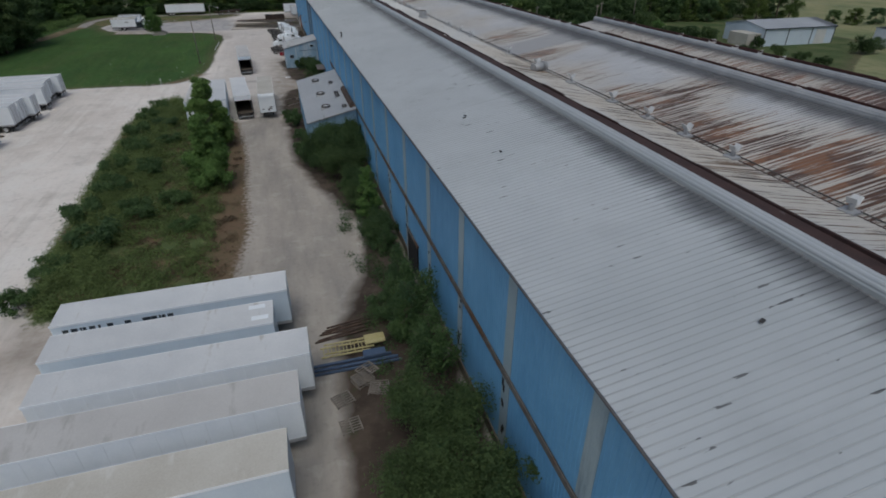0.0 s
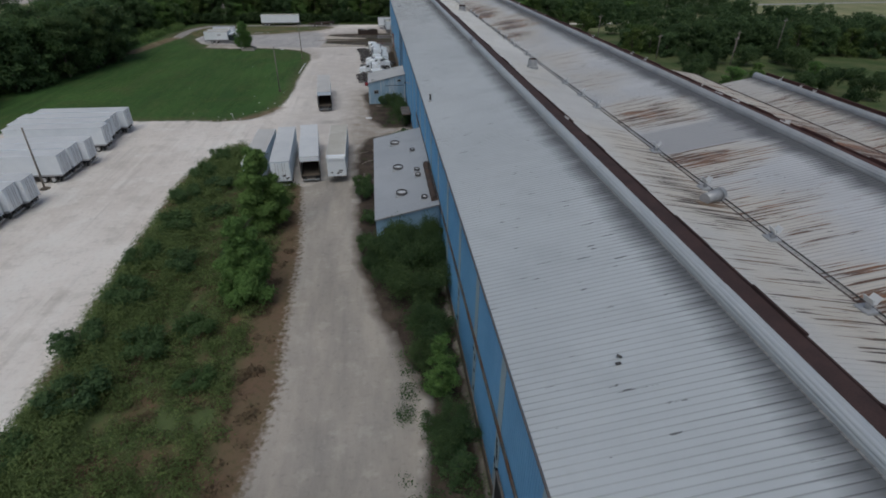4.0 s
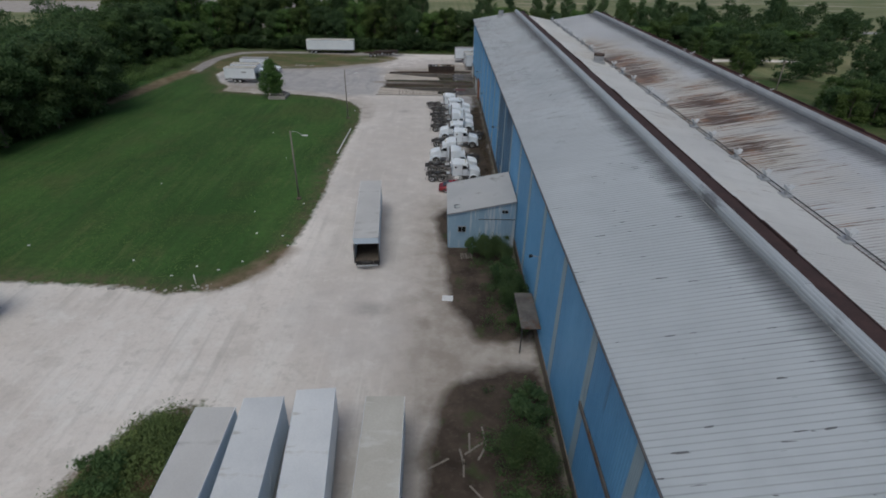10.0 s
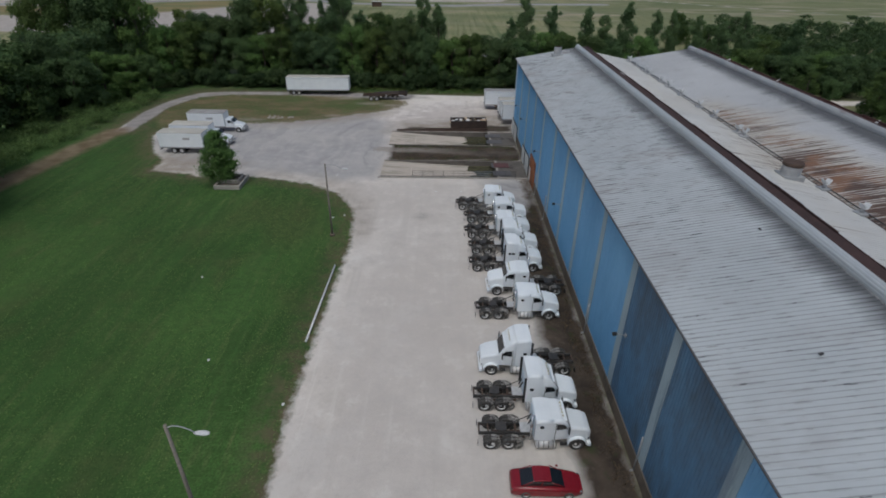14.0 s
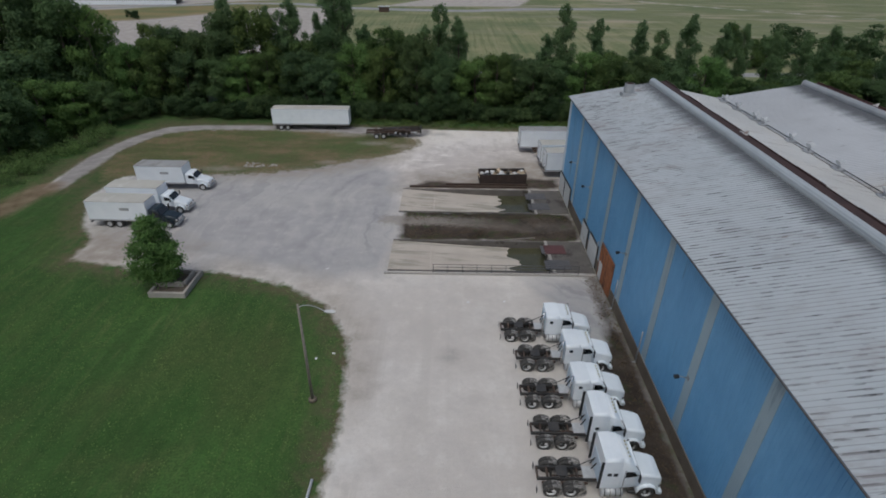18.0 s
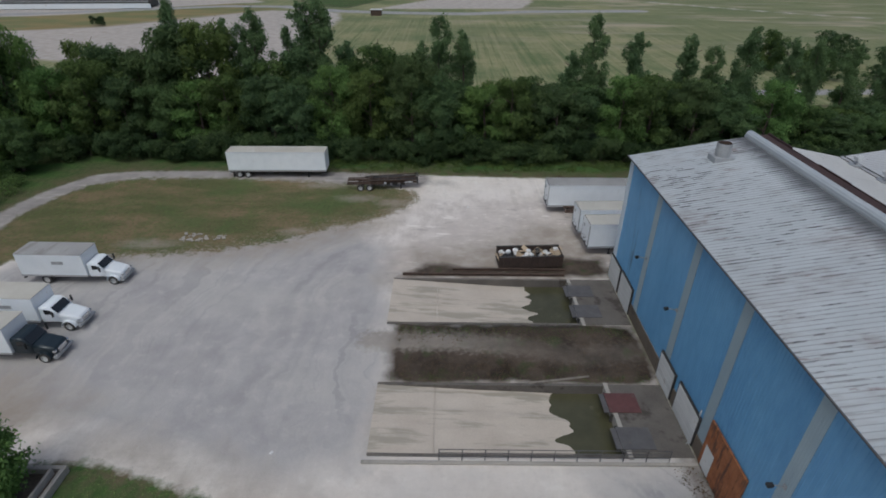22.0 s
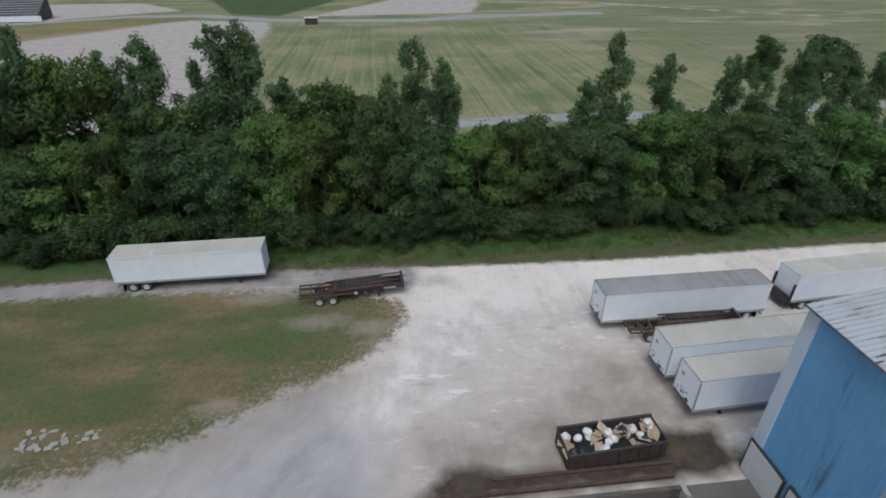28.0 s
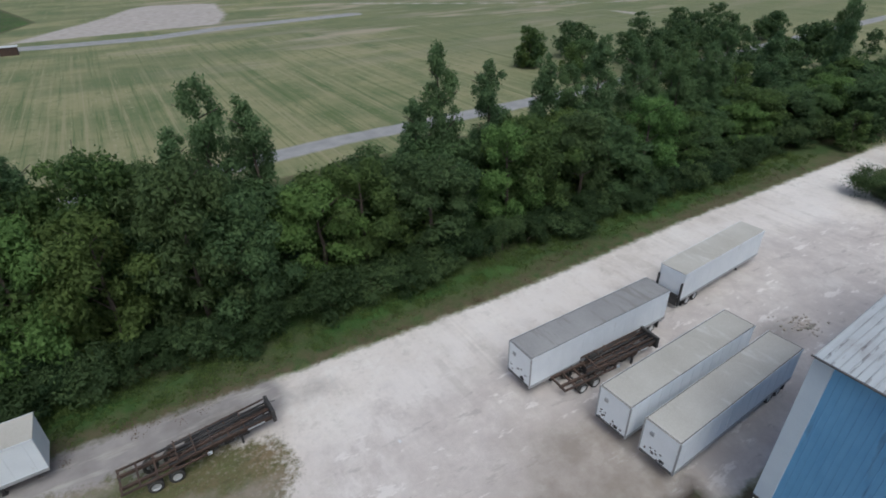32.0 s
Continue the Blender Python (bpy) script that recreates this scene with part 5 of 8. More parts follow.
tree("bush1", -150, 410, 1.5, 1.5, name="tree", label="lone small tree on the far grass strip")
# woods on the west: trees along the edge, a joined mass behind them
WB = "woods west of the lawn"


def deep_wood(name, label, places, leaves, size, mat):
    """Crowns of many far trees in one mesh."""
    lobes = []
    for x, y, r, h in places:
        for cx, cy, cz, cr, ch in crown_lobes(trng, h, r, "round"):
            lobes.append((x + cx, y + cy, cz, cr, ch))
    return tagged(new(name, leaf_mesh(name, trng, lobes, leaves, size, M[mat])), label, "woods", kind="stuff")


deep = []
for i in range(125):
    u = trng.random()
    y = 112 + 165 * u
    edge = -79 if y < 172 else (-74 if y < 200 else -85)
    x = edge - abs(trng.normal()) * (2.5 if i < 55 else 18)
    s = trng.uniform(1.0, 1.45)
    if i < 55:
        tree(("wood0", "oak1", "wood1", "wood0", "wood0")[i % 5], x, y, s, s * trng.uniform(0.82, 1.08), group=WB, label="tall dark green tree in dense woodland")
    else:
        deep.append((x, y, 5.0 * s, 11.0 * s))
for k, (x, y, h) in enumerate(((-68.5, 187.5, 15), (-71.5, 183, 16.5), (-70.5, 177.5, 15.5), (-73.5, 172, 16), (-72.5, 166.5, 14.5), (-76, 160.5, 15), (-75, 189, 16), (-78, 178, 17), (-80, 168, 16.5), (-77, 152.5, 14))):
    tree(("oak1", "wood0", "oak1", "oak2")[k % 4], x, y, trng.uniform(1.2, 1.5), h / 11.0, group=WB, label="tall dark green tree at the wood edge")
deep_wood("west_woods", "dense dark green woodland west of the lawn", deep, 170000, 0.32, "leaf_mid")
# woods on the east
EB = "woods east of the warehouse"
EAST_CLEAR = (112, 135, 112, 142)
deep = []
for i in range(250):
    y = 178 + 168 * trng.random() if i < 180 else 177 + 26 * trng.random()
    x = 79 + 98 * trng.random()
    s = trng.uniform(0.55, 0.95)
    if x < 90:
        tree(("wood0", "wood1")[i % 2], x, y, s, group=EB, label="green tree in the wood beyond the warehouse")
    else:
        deep.append((x, y, 5.0 * s, 11.0 * s))
for i in range(30):
    x, y = trng.uniform(82, 128), trng.uniform(92, 176)
    if EAST_CLEAR[0] < x < EAST_CLEAR[1] and EAST_CLEAR[2] < y < EAST_CLEAR[3]:
        continue
    q = trng.uniform(0.8, 1.9)
    tree("bush%d" % (i % 3), x, y, q, q * trng.uniform(0.8, 1.5), name="bush", label="wild green shrub on the rough eastern meadow", group="scrub on the eastern meadow")
deep_wood("east_woods", "mixed green woodland east of the warehouse", deep, 230000, 0.36, "leaf_dark")
for k, (x, y, s, h) in enumerate(((152, 173, 0.8, 0.7), (158, 176, 0.9, 0.8), (164, 178, 0.8, 0.7), (171, 170, 1.2, 1.15), (178, 168, 1.2, 1.2), (183, 167, 0.9, 0.9), (187, 152, 0.6, 0.45), (194, 150, 0.7, 0.5), (202, 149, 0.7, 0.5), (146, 176, 0.8, 0.75), (139, 178, 0.9, 0.8), (132, 180, 0.9, 0.8))):
    tree(("wood0", "wood1")[k % 2], x, y, s, h, group=EB, label="dark green tree in the row behind the workshop")
for x, y, s in ((122, 137, 1.3), (116, 146, 1.1), (122.5, 112, 0.9), (119.5, 102, 1.0), (145, 108, 1.4), (149, 107, 1.3), (110, 140, 1.2), (127, 123.5, 1.0)):
    tree("bush%d" % (int(x) % 3), x, y, s, s * 1.1, name="bush", label="rounded shrub on the rough grass by the workshop", group="shrubs by the workshop")


for x, y, s, h in ((85, 139, 0.62, 0.50), (107, 141, 0.50, 0.55), (99, 150, 0.40, 0.36)):
    tree("oak3", x, y, s, h, label="rounded light green tree on the eastern meadow", group="trees on the eastern meadow")


# ---- semi-trailers ----
def wheel_parts(parent, x, y, out, r=0.5, width=0.26, worn=False):
    """A tyre with a rim on the side out (+1 / -1 in y)."""
    bm = bmesh.new()
    prof = ((-0.5, 0.62), (-0.5, 0.90), (-0.40, 1.0), (0.40, 1.0), (0.5, 0.90), (0.5, 0.62))
    n_ = 18
    rings = [[(x + r * pr * math.cos(6.28318 * i / n_), y + width * pw, r + r * pr * math.sin(6.28318 * i / n_)) for i in range(n_)] for pw, pr in prof]
    bm_loft(rings, caps=False, bm=bm)
    tyre = part("tyre", bm, M["rubber"], parent)
    bm = bmesh.new()
    prof = ((0.42, 0.64), (0.36, 0.56), (0.10, 0.50)) if worn else ((0.42, 0.64), (0.36, 0.56), (0.10, 0.50), (0.12, 0.24), (0.34, 0.20), (0.36, 0.02))
    rings = [[(x + r * pr * math.cos(6.28318 * i / n_), y + out * width * pw, r + r * pr * math.sin(6.28318 * i / n_)) for i in range(n_)] for pw, pr in prof]
    bm_loft(rings, caps=False, bm=bm)
    part("rim", bm, M["rim"], tyre, "pale steel rim")
    if worn:
        for name, mat, prof in (("wheel_disc", "steel_dark", ((0.10, 0.505), (0.12, 0.24))), ("hub", "rim", ((0.12, 0.245), (0.34, 0.20), (0.36, 0.02)))):
            rings = [[(x + r * pr * math.cos(6.28318 * i / n_), y + out * width * pw, r + r * pr * math.sin(6.28318 * i / n_)) for i in range(n_)] for pw, pr in prof]
            part(name, bm_loft(rings, caps=False), M[mat], tyre)
        tread = bmesh.new()
        for w0, w1 in ((-0.42, -0.28), (-0.20, -0.04), (0.04, 0.20), (0.28, 0.42)):
            rings = [[(x + r * pr * math.cos(6.28318 * i / n_), y + width * pw, r + r * pr * math.sin(6.28318 * i / n_)) for i in range(n_)] for pw, pr in ((w0, 0.985), (w0, 1.022), (w1, 1.022), (w1, 0.985))]
            bm_loft(rings, caps=False, bm=tread)
        part("tread", tread, M["dusty_rubber"], tyre, "dusty worn tread")
    return tyre


def trailer(L=14.6, side="bluewhite", roof="roof_light", rear="doors", H=4.05, label="white box semi-trailer", nose_cap=False, marks="none", gear=True, floor=1.15, seal=False, group="parked semi-trailers"):
    """Local x runs from the rear (0) to the front (L)."""
    t = thing("semi_trailer", label, "trailer", group)
    W = 1.29
    if rear == "open":
        bm = bm_box(0.05, L, -W, -W + 0.06, floor, H - 0.05, 0.012)
        part("side_wall", bm, M[side], t)
        part("side_wall", bm_box(0.05, L, W - 0.06, W, floor, H - 0.05, 0.012), M[side], t)
        part("front_wall", bm_box(L - 0.07, L - 0.005, -W + 0.06, W - 0.06, floor, H - 0.05), M[side], t)
        part("floor", bm_box(0.05, L - 0.07, -W + 0.06, W - 0.06, floor, floor + 0.12), M["bark"], t, "dark wooden load floor")
        part("header", bm_box(0.0, 0.12, -W, W, H - 0.75, H - 0.06, 0.015), M[side], t, "pale header above the open doorway")
        for s in (-1, 1):
            part("door_post", bm_box(-0.01, 0.10, s * W - 0.07, s * W + 0.07, floor - 0.2, H - 0.76, 0.015), M["steel_dark"], t)
    else:
        part("body", bm_box(0.02, L, -W, W, floor, H - 0.05, 0.03), M[side], t)
    bm = bm_box(-0.01, L + 0.02, -W - 0.02, W + 0.02, H - 0.06, H, 0.015)
    top = part("roof", bm, M[roof], t, "weathered trailer roof")
    for s in (-1, 1) if seal else ():
        part("edge_seal", bm_box(0.02, L - 0.02, s * (W - 0.03) - 0.03, s * (W - 0.03) + 0.03, H, H + 0.006), M["plate"], top, "dark sealant line")
        part("edge_seal", bm_box(L * (s + 1) / 2 - 0.03 - 0.04 * s, L * (s + 1) / 2 + 0.03 - 0.04 * s, -W + 0.01, W - 0.01, H, H + 0.005), M["plate"], top, "dark sealant line")
    if nose_cap:
        part("nose_cap", bm_loft([[(x, y * 1.0, z) for x, y, z in s] for s in (
            [(L - 0.75, -W - 0.03, H - 0.35), (L - 0.75, -W - 0.03, H + 0.03), (L - 0.75, W + 0.03, H + 0.03), (L - 0.75, W + 0.03, H - 0.35)],
            [(L + 0.0, -W - 0.03, H - 0.40), (L + 0.0, -W + 0.05, H + 0.0), (L + 0.0, W - 0.05, H + 0.0), (L + 0.0, W + 0.03, H - 0.40)],
            [(L + 0.10, -W + 0.15, H - 0.45), (L + 0.10, -W + 0.2, H - 0.15), (L + 0.10, W - 0.2, H - 0.15), (L + 0.10, W - 0.15, H - 0.45)])]), M["white"], t, "white rounded nose cap")
    for s in (-1, 1):
        part("top_rail", bm_box(0.0, L + 0.02, s * (W + 0.028) - 0.012, s * (W + 0.028) + 0.012, H - 0.15, H + 0.015, 0.005), M["white"], t, "pale metal top rail")
        part("bottom_rail", bm_box(0.0, L, s * (W + 0.02) - 0.02, s * (W + 0.02) + 0.02, floor - 0.12, floor + 0.12, 0.005), M["galv"], t, "metal bottom rail")
    bmr = bmesh.new()
    for x in np.arange(0.6, L - 0.2, 1.22):
        for s in (-1, 1):
            bm_box(x - 0.02, x + 0.02, s * W - 0.012, s * W + 0.012, floor + 0.13, H - 0.16, 0, bmr)
    part("side_seams", bmr, M[side], t)["kind"] = "stuff"
    part("underframe", bm_box(0.05, L - 0.3, -0.55, 0.55, floor - 0.32, floor - 0.02, 0.03), M["steel_dark"], t, "dark underframe")
    part("rear_bumper", bm_box(-0.06, 0.10, -1.15, 1.15, 0.52, 0.66, 0.02), M["galv"], t, "rear bumper bar")
    for s in (-1, 1):
        part("bumper_post", bm_box(0.0, 0.08, s * 0.6 - 0.05, s * 0.6 + 0.05, 0.6, floor, 0.01), M["steel_dark"], t)
    if rear == "doors":
        for s in (-1, 1):
            d = part("rear_door", bm_box(-0.035, 0.015, min(s * 0.015, s * 1.2), max(s * 0.015, s * 1.2), floor + 0.08, H - 0.16, 0.012), M["white"], t)
            for k in (0.28, 0.62):
                part("lock_rod", bm_tube((-0.06, s * k, floor + 0.05), (-0.06, s * k, H - 0.15), 0.025, n=6), M["galv"], d, "galvanised lock rod")
    elif rear == "roll":
        part("rear_frame", bm_box(-0.04, 0.012, -1.24, 1.24, H - 0.4, H - 0.08, 0.01), M["white"], t)
        part("rear_door", bm_box(-0.02, 0.015, -1.12, 1.12, floor + 0.05, H - 0.42, 0.01), M["white"], t)
    elif rear == "lift":
        part("rear_door", bm_box(-0.02, 0.015, -1.15, 1.15, floor + 0.05, H - 0.2, 0.01), M["white"], t)
        for s in (-1, 1):
            part("lift_frame", bm_box(-0.25, -0.02, s * 1.22 - 0.07, s * 1.22 + 0.07, 0.5, H - 1.0, 0.02), M["black"], t, "black lift-gate upright")
        part("lift_platform", bm_box(-0.35, -0.22, -1.12, 1.12, 0.55, 1.75, 0.02), M["steel_dark"], t, "folded dark lift platform")
    # two axles of twin wheels
    for ax in (1.5, 2.75):
        for s in (-1, 1):
            wheel_parts(t, ax, s * 1.10, s)
            wheel_parts(t, ax, s * 0.80, s)
        part("axle", bm_tube((ax, -0.8, 0.5), (ax, 0.8, 0.5), 0.07), M["steel_dark"], t)
    if gear:
        for s in (-1, 1):
            leg = part("landing_leg", bm_box(L - 2.9, L - 2.76, s * 0.75 - 0.07, s * 0.75 + 0.07, 0.08, floor, 0.01), M["steel_dark"], t)
            part("foot", bm_box(L - 3.0, L - 2.66, s * 0.75 - 0.14, s * 0.75 + 0.14, 0.0, 0.08, 0.01), M["steel_dark"], leg)
    for s in (-1, 1):
        part("mud_flap", bm_box(0.62, 0.65, s * 0.95 - 0.3, s * 0.95 + 0.3, 0.15, 0.9), M["black"], t)
    if marks == "scuffs":
        for k in range(7):
            y_, z_ = random.uniform(-0.9, 0.9), random.uniform(floor + 0.1, floor + 0.9)
            part("scuff", bm_box(L + 0.0, L + 0.006, y_ - random.uniform(0.06, 0.2), y_ + 0.15, z_ - 0.06, z_ + random.uniform(0.05, 0.15), 0.002) if nose_cap else bm_box(-0.045, -0.038, y_ - random.uniform(0.06, 0.2), y_ + 0.15, z_ - 0.06, z_ + random.uniform(0.05, 0.15), 0.002), M["plate"], t, "dark scuffed patch")
    if marks == "nose":
        part("nose_box", bm_box(L, L + 0.10, -0.75, -0.45, H - 1.0, H - 0.7, 0.015), M["galv"], t, "small grey box on the nose")
        part("light_socket", bm_box(L, L + 0.08, 0.25, 0.60, floor + 0.25, floor + 0.45, 0.015), M["black"], t, "dark socket plate")
        for s in (-1, 1):
            part("corner_post", bm_box(L - 0.06, L + 0.03, s * W - 0.06, s * W + 0.06, floor - 0.1, H - 0.05, 0.02), M["galv"], t, "metal corner post")
        part("nose_rail", bm_box(L - 0.01, L + 0.035, -W + 0.07, W - 0.07, floor - 0.1, floor + 0.12, 0.015), M["plate"], t, "dirty lower nose rail")
        for k in range(9):
            y_, z_ = random.uniform(-1.0, 1.0), random.uniform(floor + 0.15, floor + 1.2)
            part("scuff", bm_box(L, L + 0.006, y_ - random.uniform(0.04, 0.12), y_ + 0.08, z_ - 0.05, z_ + random.uniform(0.04, 0.12), 0.002), M["plate"], t, "dark scuffed patch")
    if marks == "name":
        for i, wd in enumerate((0.42, 0.42, 0.40, 0.40, 0.18, 0.42, None, 0.44, None, 0.58, 0.46, 0.46, 0.42)):
            if wd:
                part("letter_bar", bm_box(L - 14.6 + i * 0.54, L - 14.6 + i * 0.54 + wd * 0.9, -W - 0.008, -W - 0.001, H - 1.05, H - 0.45), M["navy"], t, "dark lettering bar")
    return t


def place(t, x, y, deg):
    t.matrix_basis = pose(x, y, 0, 0, 0, deg)
    return t


def again(t, x, y, deg, label=""):
    c = copy_thing(t, pose(x, y, 0, 0, 0, deg))
    if label:
        c["label"] = label
    return c


# row of five by the pile of racks, fronts to the building
G5 = "row of trailers by the pallets"
place(trailer(15.2, "bluewhite", "roof_light", marks="name", label="white box trailer with dark lettering along its side", group=G5), -17.2, 34.9, 0)
place(trailer(13.8, "bluewhite", "roof_light", label="box trailer with a pale stained roof", group=G5), -16.8, 31.2, 0)
for px, py in ((12.2, 0.55), (12.4, -0.75)):
    part("roof_patch", bm_box(px, px + 1.1, py, py + 0.45, 4.052, 4.07, 0.004), M["white"], bpy.data.objects["semi_trailer.001"], "white roof patch")
place(trailer(15.5, "white", "roof_light", label="clean white box trailer with a pale roof", group=G5), -16.4, 27.4, 0)
place(trailer(15.3, "white", "roof_dusty", label="white box trailer with a dusty grey roof", group=G5), -17.0, 23.5, 0)
place(trailer(15.0, "bluewhite", "roof_tan", label="box trailer with a yellowed tan roof", group=G5), -17.5, 19.25, 0)
# four by the lane
G4 = "four trailers at the end of the lane"
place(trailer(14.6, "bluewhite", "roof_dusty", "roll", marks="scuffs", label="white box trailer with a grey weathered roof", group=G4), -14.3, 91.6, 91)
place(trailer(15.6, "bluewhite", "roof_light", "doors", marks="scuffs", label="pale blue-white trailer with closed rear doors", group=G4), -10.6, 91.55, 93.7)
place(trailer(14.8, "white", "roof_light", "open", label="white trailer with an open rear doorway", group=G4), -6.85, 93.2, 95.4)
place(trailer(14.6, "white", "roof_tan", "doors", nose_cap=True, marks="scuffs", label="white trailer with a tan roof and a scuffed rounded nose", group=G4), -3.4, 107.3, 271)
# one alone in the yard
place(trailer(15.2, "bluewhite", "roof_dusty", "open", label="grey-roofed trailer standing open in the yard", group=""), -7.5, 129.5, 94.4)
# western fleet, rears to the yard
GF = "trailer fleet on the west side"
fleet = trailer(14.6, "white", "roof_light", "doors", label="white box trailer in the parked fleet", group=GF)
place(fleet, -41.0, 121.6 - 1.3, 180)
for i, (fx, fy) in enumerate(((-41.9, 117.2), (-41.6, 114.0), (-40.8, 111.0), (-40.4, 104.2), (-41.3, 101.4), (-41.4, 98.3), (-41.2, 89.4), (-41.8, 86.6), (-42.4, 83.6), (-41.4, 77.8))):
    again(fleet, fx, fy, 180)
# north edge and north-east corner
place(trailer(14.6, "white", "roof_tan", "doors", label="white box trailer on the gravel by the trees"), -41.4, 255.8, 1.0)
GN = "trailers north of the warehouse"
place(trailer(15.8, "white", "roof_grey", "doors", marks="nose", seal=True, label="white trailer with a grey roof and worn lettering", group=GN), 20.3, 244.65, 180.5)
place(trailer(14.9, "white", "roof_tan", "doors", marks="nose", seal=True, label="white trailer with a tan roof beside the warehouse", group=GN), 21.8, 237.9, 182.2)
place(trailer(15.0, "white", "roof_tan", "doors", marks="nose", seal=True, label="white trailer with a dusty tan roof", group=GN), 22.2, 234.4, 182.6)
place(trailer(14.0, "white", "roof_tan", "lift", label="white trailer with a black lift gate", group=GN), 23.5, 245.5, 3.7)


# ---- low buildings against the west wall ----
def lean_to(name, label, x0, y0, y1, z_low, z_high, wall_mat, roof_key, overhang=0.15):
    """A shed-roofed building against the warehouse wall, with ribbed walls and roof."""
    t = thing(name, label, "building", at=pose(0, 0, 0))
    x1 = WALL_X - 0.14
    for yy, s in ((y0, -1), (y1, 1)):
        bm = bmesh.new()
        pts = [(x0, 0), (x1, 0), (x1, z_high - 0.05), (x0, z_low - 0.05)]
        rings = [[(a, yy, c) for a, c in pts], [(a, yy - s * 0.12, c) for a, c in pts]]
        w = part("end_wall", bm_loft(rings), M[wall_mat], t)
        bmr = bmesh.new()
        for k in np.arange(x0 + 0.15, x1 - 0.1, 0.30):
            top = z_low + (z_high - z_low) * (k - x0) / (x1 - x0) - 0.08
            bm_box(k - 0.035, k + 0.035, yy + s * 0.0, yy + s * 0.035, 0.02, top, 0, bmr)
        rb = part("wall_ribs", bmr, M[wall_mat], w)
        rb["kind"] = "stuff"
    w = part("side_wall", bm_box(x0, x0 + 0.12, y0 + 0.121, y1 - 0.121, 0, z_low - 0.06), M[wall_mat], t)
    bmr = bmesh.new()
    for k in np.arange(y0 + 0.2, y1 - 0.1, 0.30):
        bm_box(x0 - 0.035, x0, k - 0.035, k + 0.035, 0.02, z_low - 0.1, 0, bmr)
    part("wall_ribs", bmr, M[wall_mat], w)["kind"] = "stuff"
    run = math.hypot(x1 - x0, z_high - z_low)
    deg = math.degrees(math.atan2(z_high - z_low, x1 - x0))
    me = rib_mesh("roof_sheet", run + overhang, y1 - y0 + 2 * overhang, PITCH, 0.012, M[roof_key])
    roof = part("roof", bm_loft([[(x0 - overhang, yy, z_low - 0.05), (x1, yy, z_high - 0.02), (x1, yy, z_high + 0.04), (x0 - overhang, yy, z_low + 0.01)] for yy in (y0 - overhang, y1 + overhang)]), M["galv"], t, "ribbed grey lean-to roof")
    shared("roof_sheet", me, roof, pose(x0 - overhang, y0 - overhang, z_low + 0.03, 0, -deg, 0))
    for yy in (y0 - overhang, y1 + overhang):
        part("barge_trim", bm_loft([[(xx, yy - 0.03, zz - 0.06), (xx, yy + 0.03, zz - 0.06), (xx, yy + 0.03, zz + 0.10), (xx, yy - 0.03, zz + 0.10)] for xx, zz in ((x0 - overhang, z_low), (x1, z_high))]), M["galv"], t)
    return t


ANX = (2.3, 71.0, 96.6, 5.0, 6.5)
annex = lean_to("annex", "low grey-roofed annex with round roof vents against the blue wall", ANX[0], ANX[1], ANX[2], ANX[3], ANX[4], "blue_light", "roof_c")
part("window", bm_box(3.0, 4.6, ANX[1] - 0.05, ANX[1] - 0.037, 3.2, 4.0), M["rust"], annex, "rust-brown louvre")
SHED = (1.25, 134.6, 143.1, 4.35, 6.0)
shed = lean_to("shed", "pale blue metal shed with a grey mono-pitch roof", SHED[0], SHED[1], SHED[2], SHED[3], SHED[4], "blue_light", "roof_shed")
M["shed_wall"] = surface("weathered_blue_white_sheet", (0.22, 0.34, 0.45), (0.30, 0.43, 0.53), 0.5, 0.55, bump=0.08, fine=3.0, stretch=(1.6, 1.6, 0.3), c3=(0.50, 0.55, 0.58), amount3=0.42, scale3=0.9, stretch3=(1.6, 1.6, 0.12))
for ob in shed.children_recursive:
    if ob.name.split(".")[0] in ("end_wall", "side_wall", "wall_ribs"):
        ob.data.materials[0] = M["shed_wall"]
for wx, wz, ww, hh in ((2.8, 2.5, 0.48, 0.40), (7.6, 4.75, 0.36, 0.24)):
    fr = part("window", bm_box(wx - ww, wx + ww, SHED[1] - 0.08, SHED[1] - 0.037, wz - hh, wz + hh, 0.01), M["galv"], shed, "small window with a pale frame")
    for sx in (-1, 1):
        part("pane", bm_box(wx + sx * ww * 0.48 - ww * 0.40, wx + sx * ww * 0.48 + ww * 0.40, SHED[1] - 0.09, SHED[1] - 0.08, wz - hh + 0.08, wz + hh - 0.08), M["glass"], fr)
part("eave_band", bm_box(SHED[0] + 3.4, WALL_X - 0.2, SHED[1] - 0.06, SHED[1] - 0.036, 3.72, 3.80), M["steel_dark"], shed, "dark joint between the sheets")
bm = bmesh.new()
bm_loft([[(2.3 + r * math.cos(a), 136.0 + r * math.sin(a), z) for a in np.linspace(0, 6.2832, 21)[:-1]] for r, z in ((0.46, 4.45), (0.46, 4.75), (0.39, 4.75), (0.39, 4.5))], caps=False, bm=bm)
part("vent_collar", bm, M["galv"], shed, "round metal vent collar")


def anx_z(x):
    return ANX[3] + (ANX[4] - ANX[3]) * (x - ANX[0]) / (WALL_X - 0.14 - ANX[0])


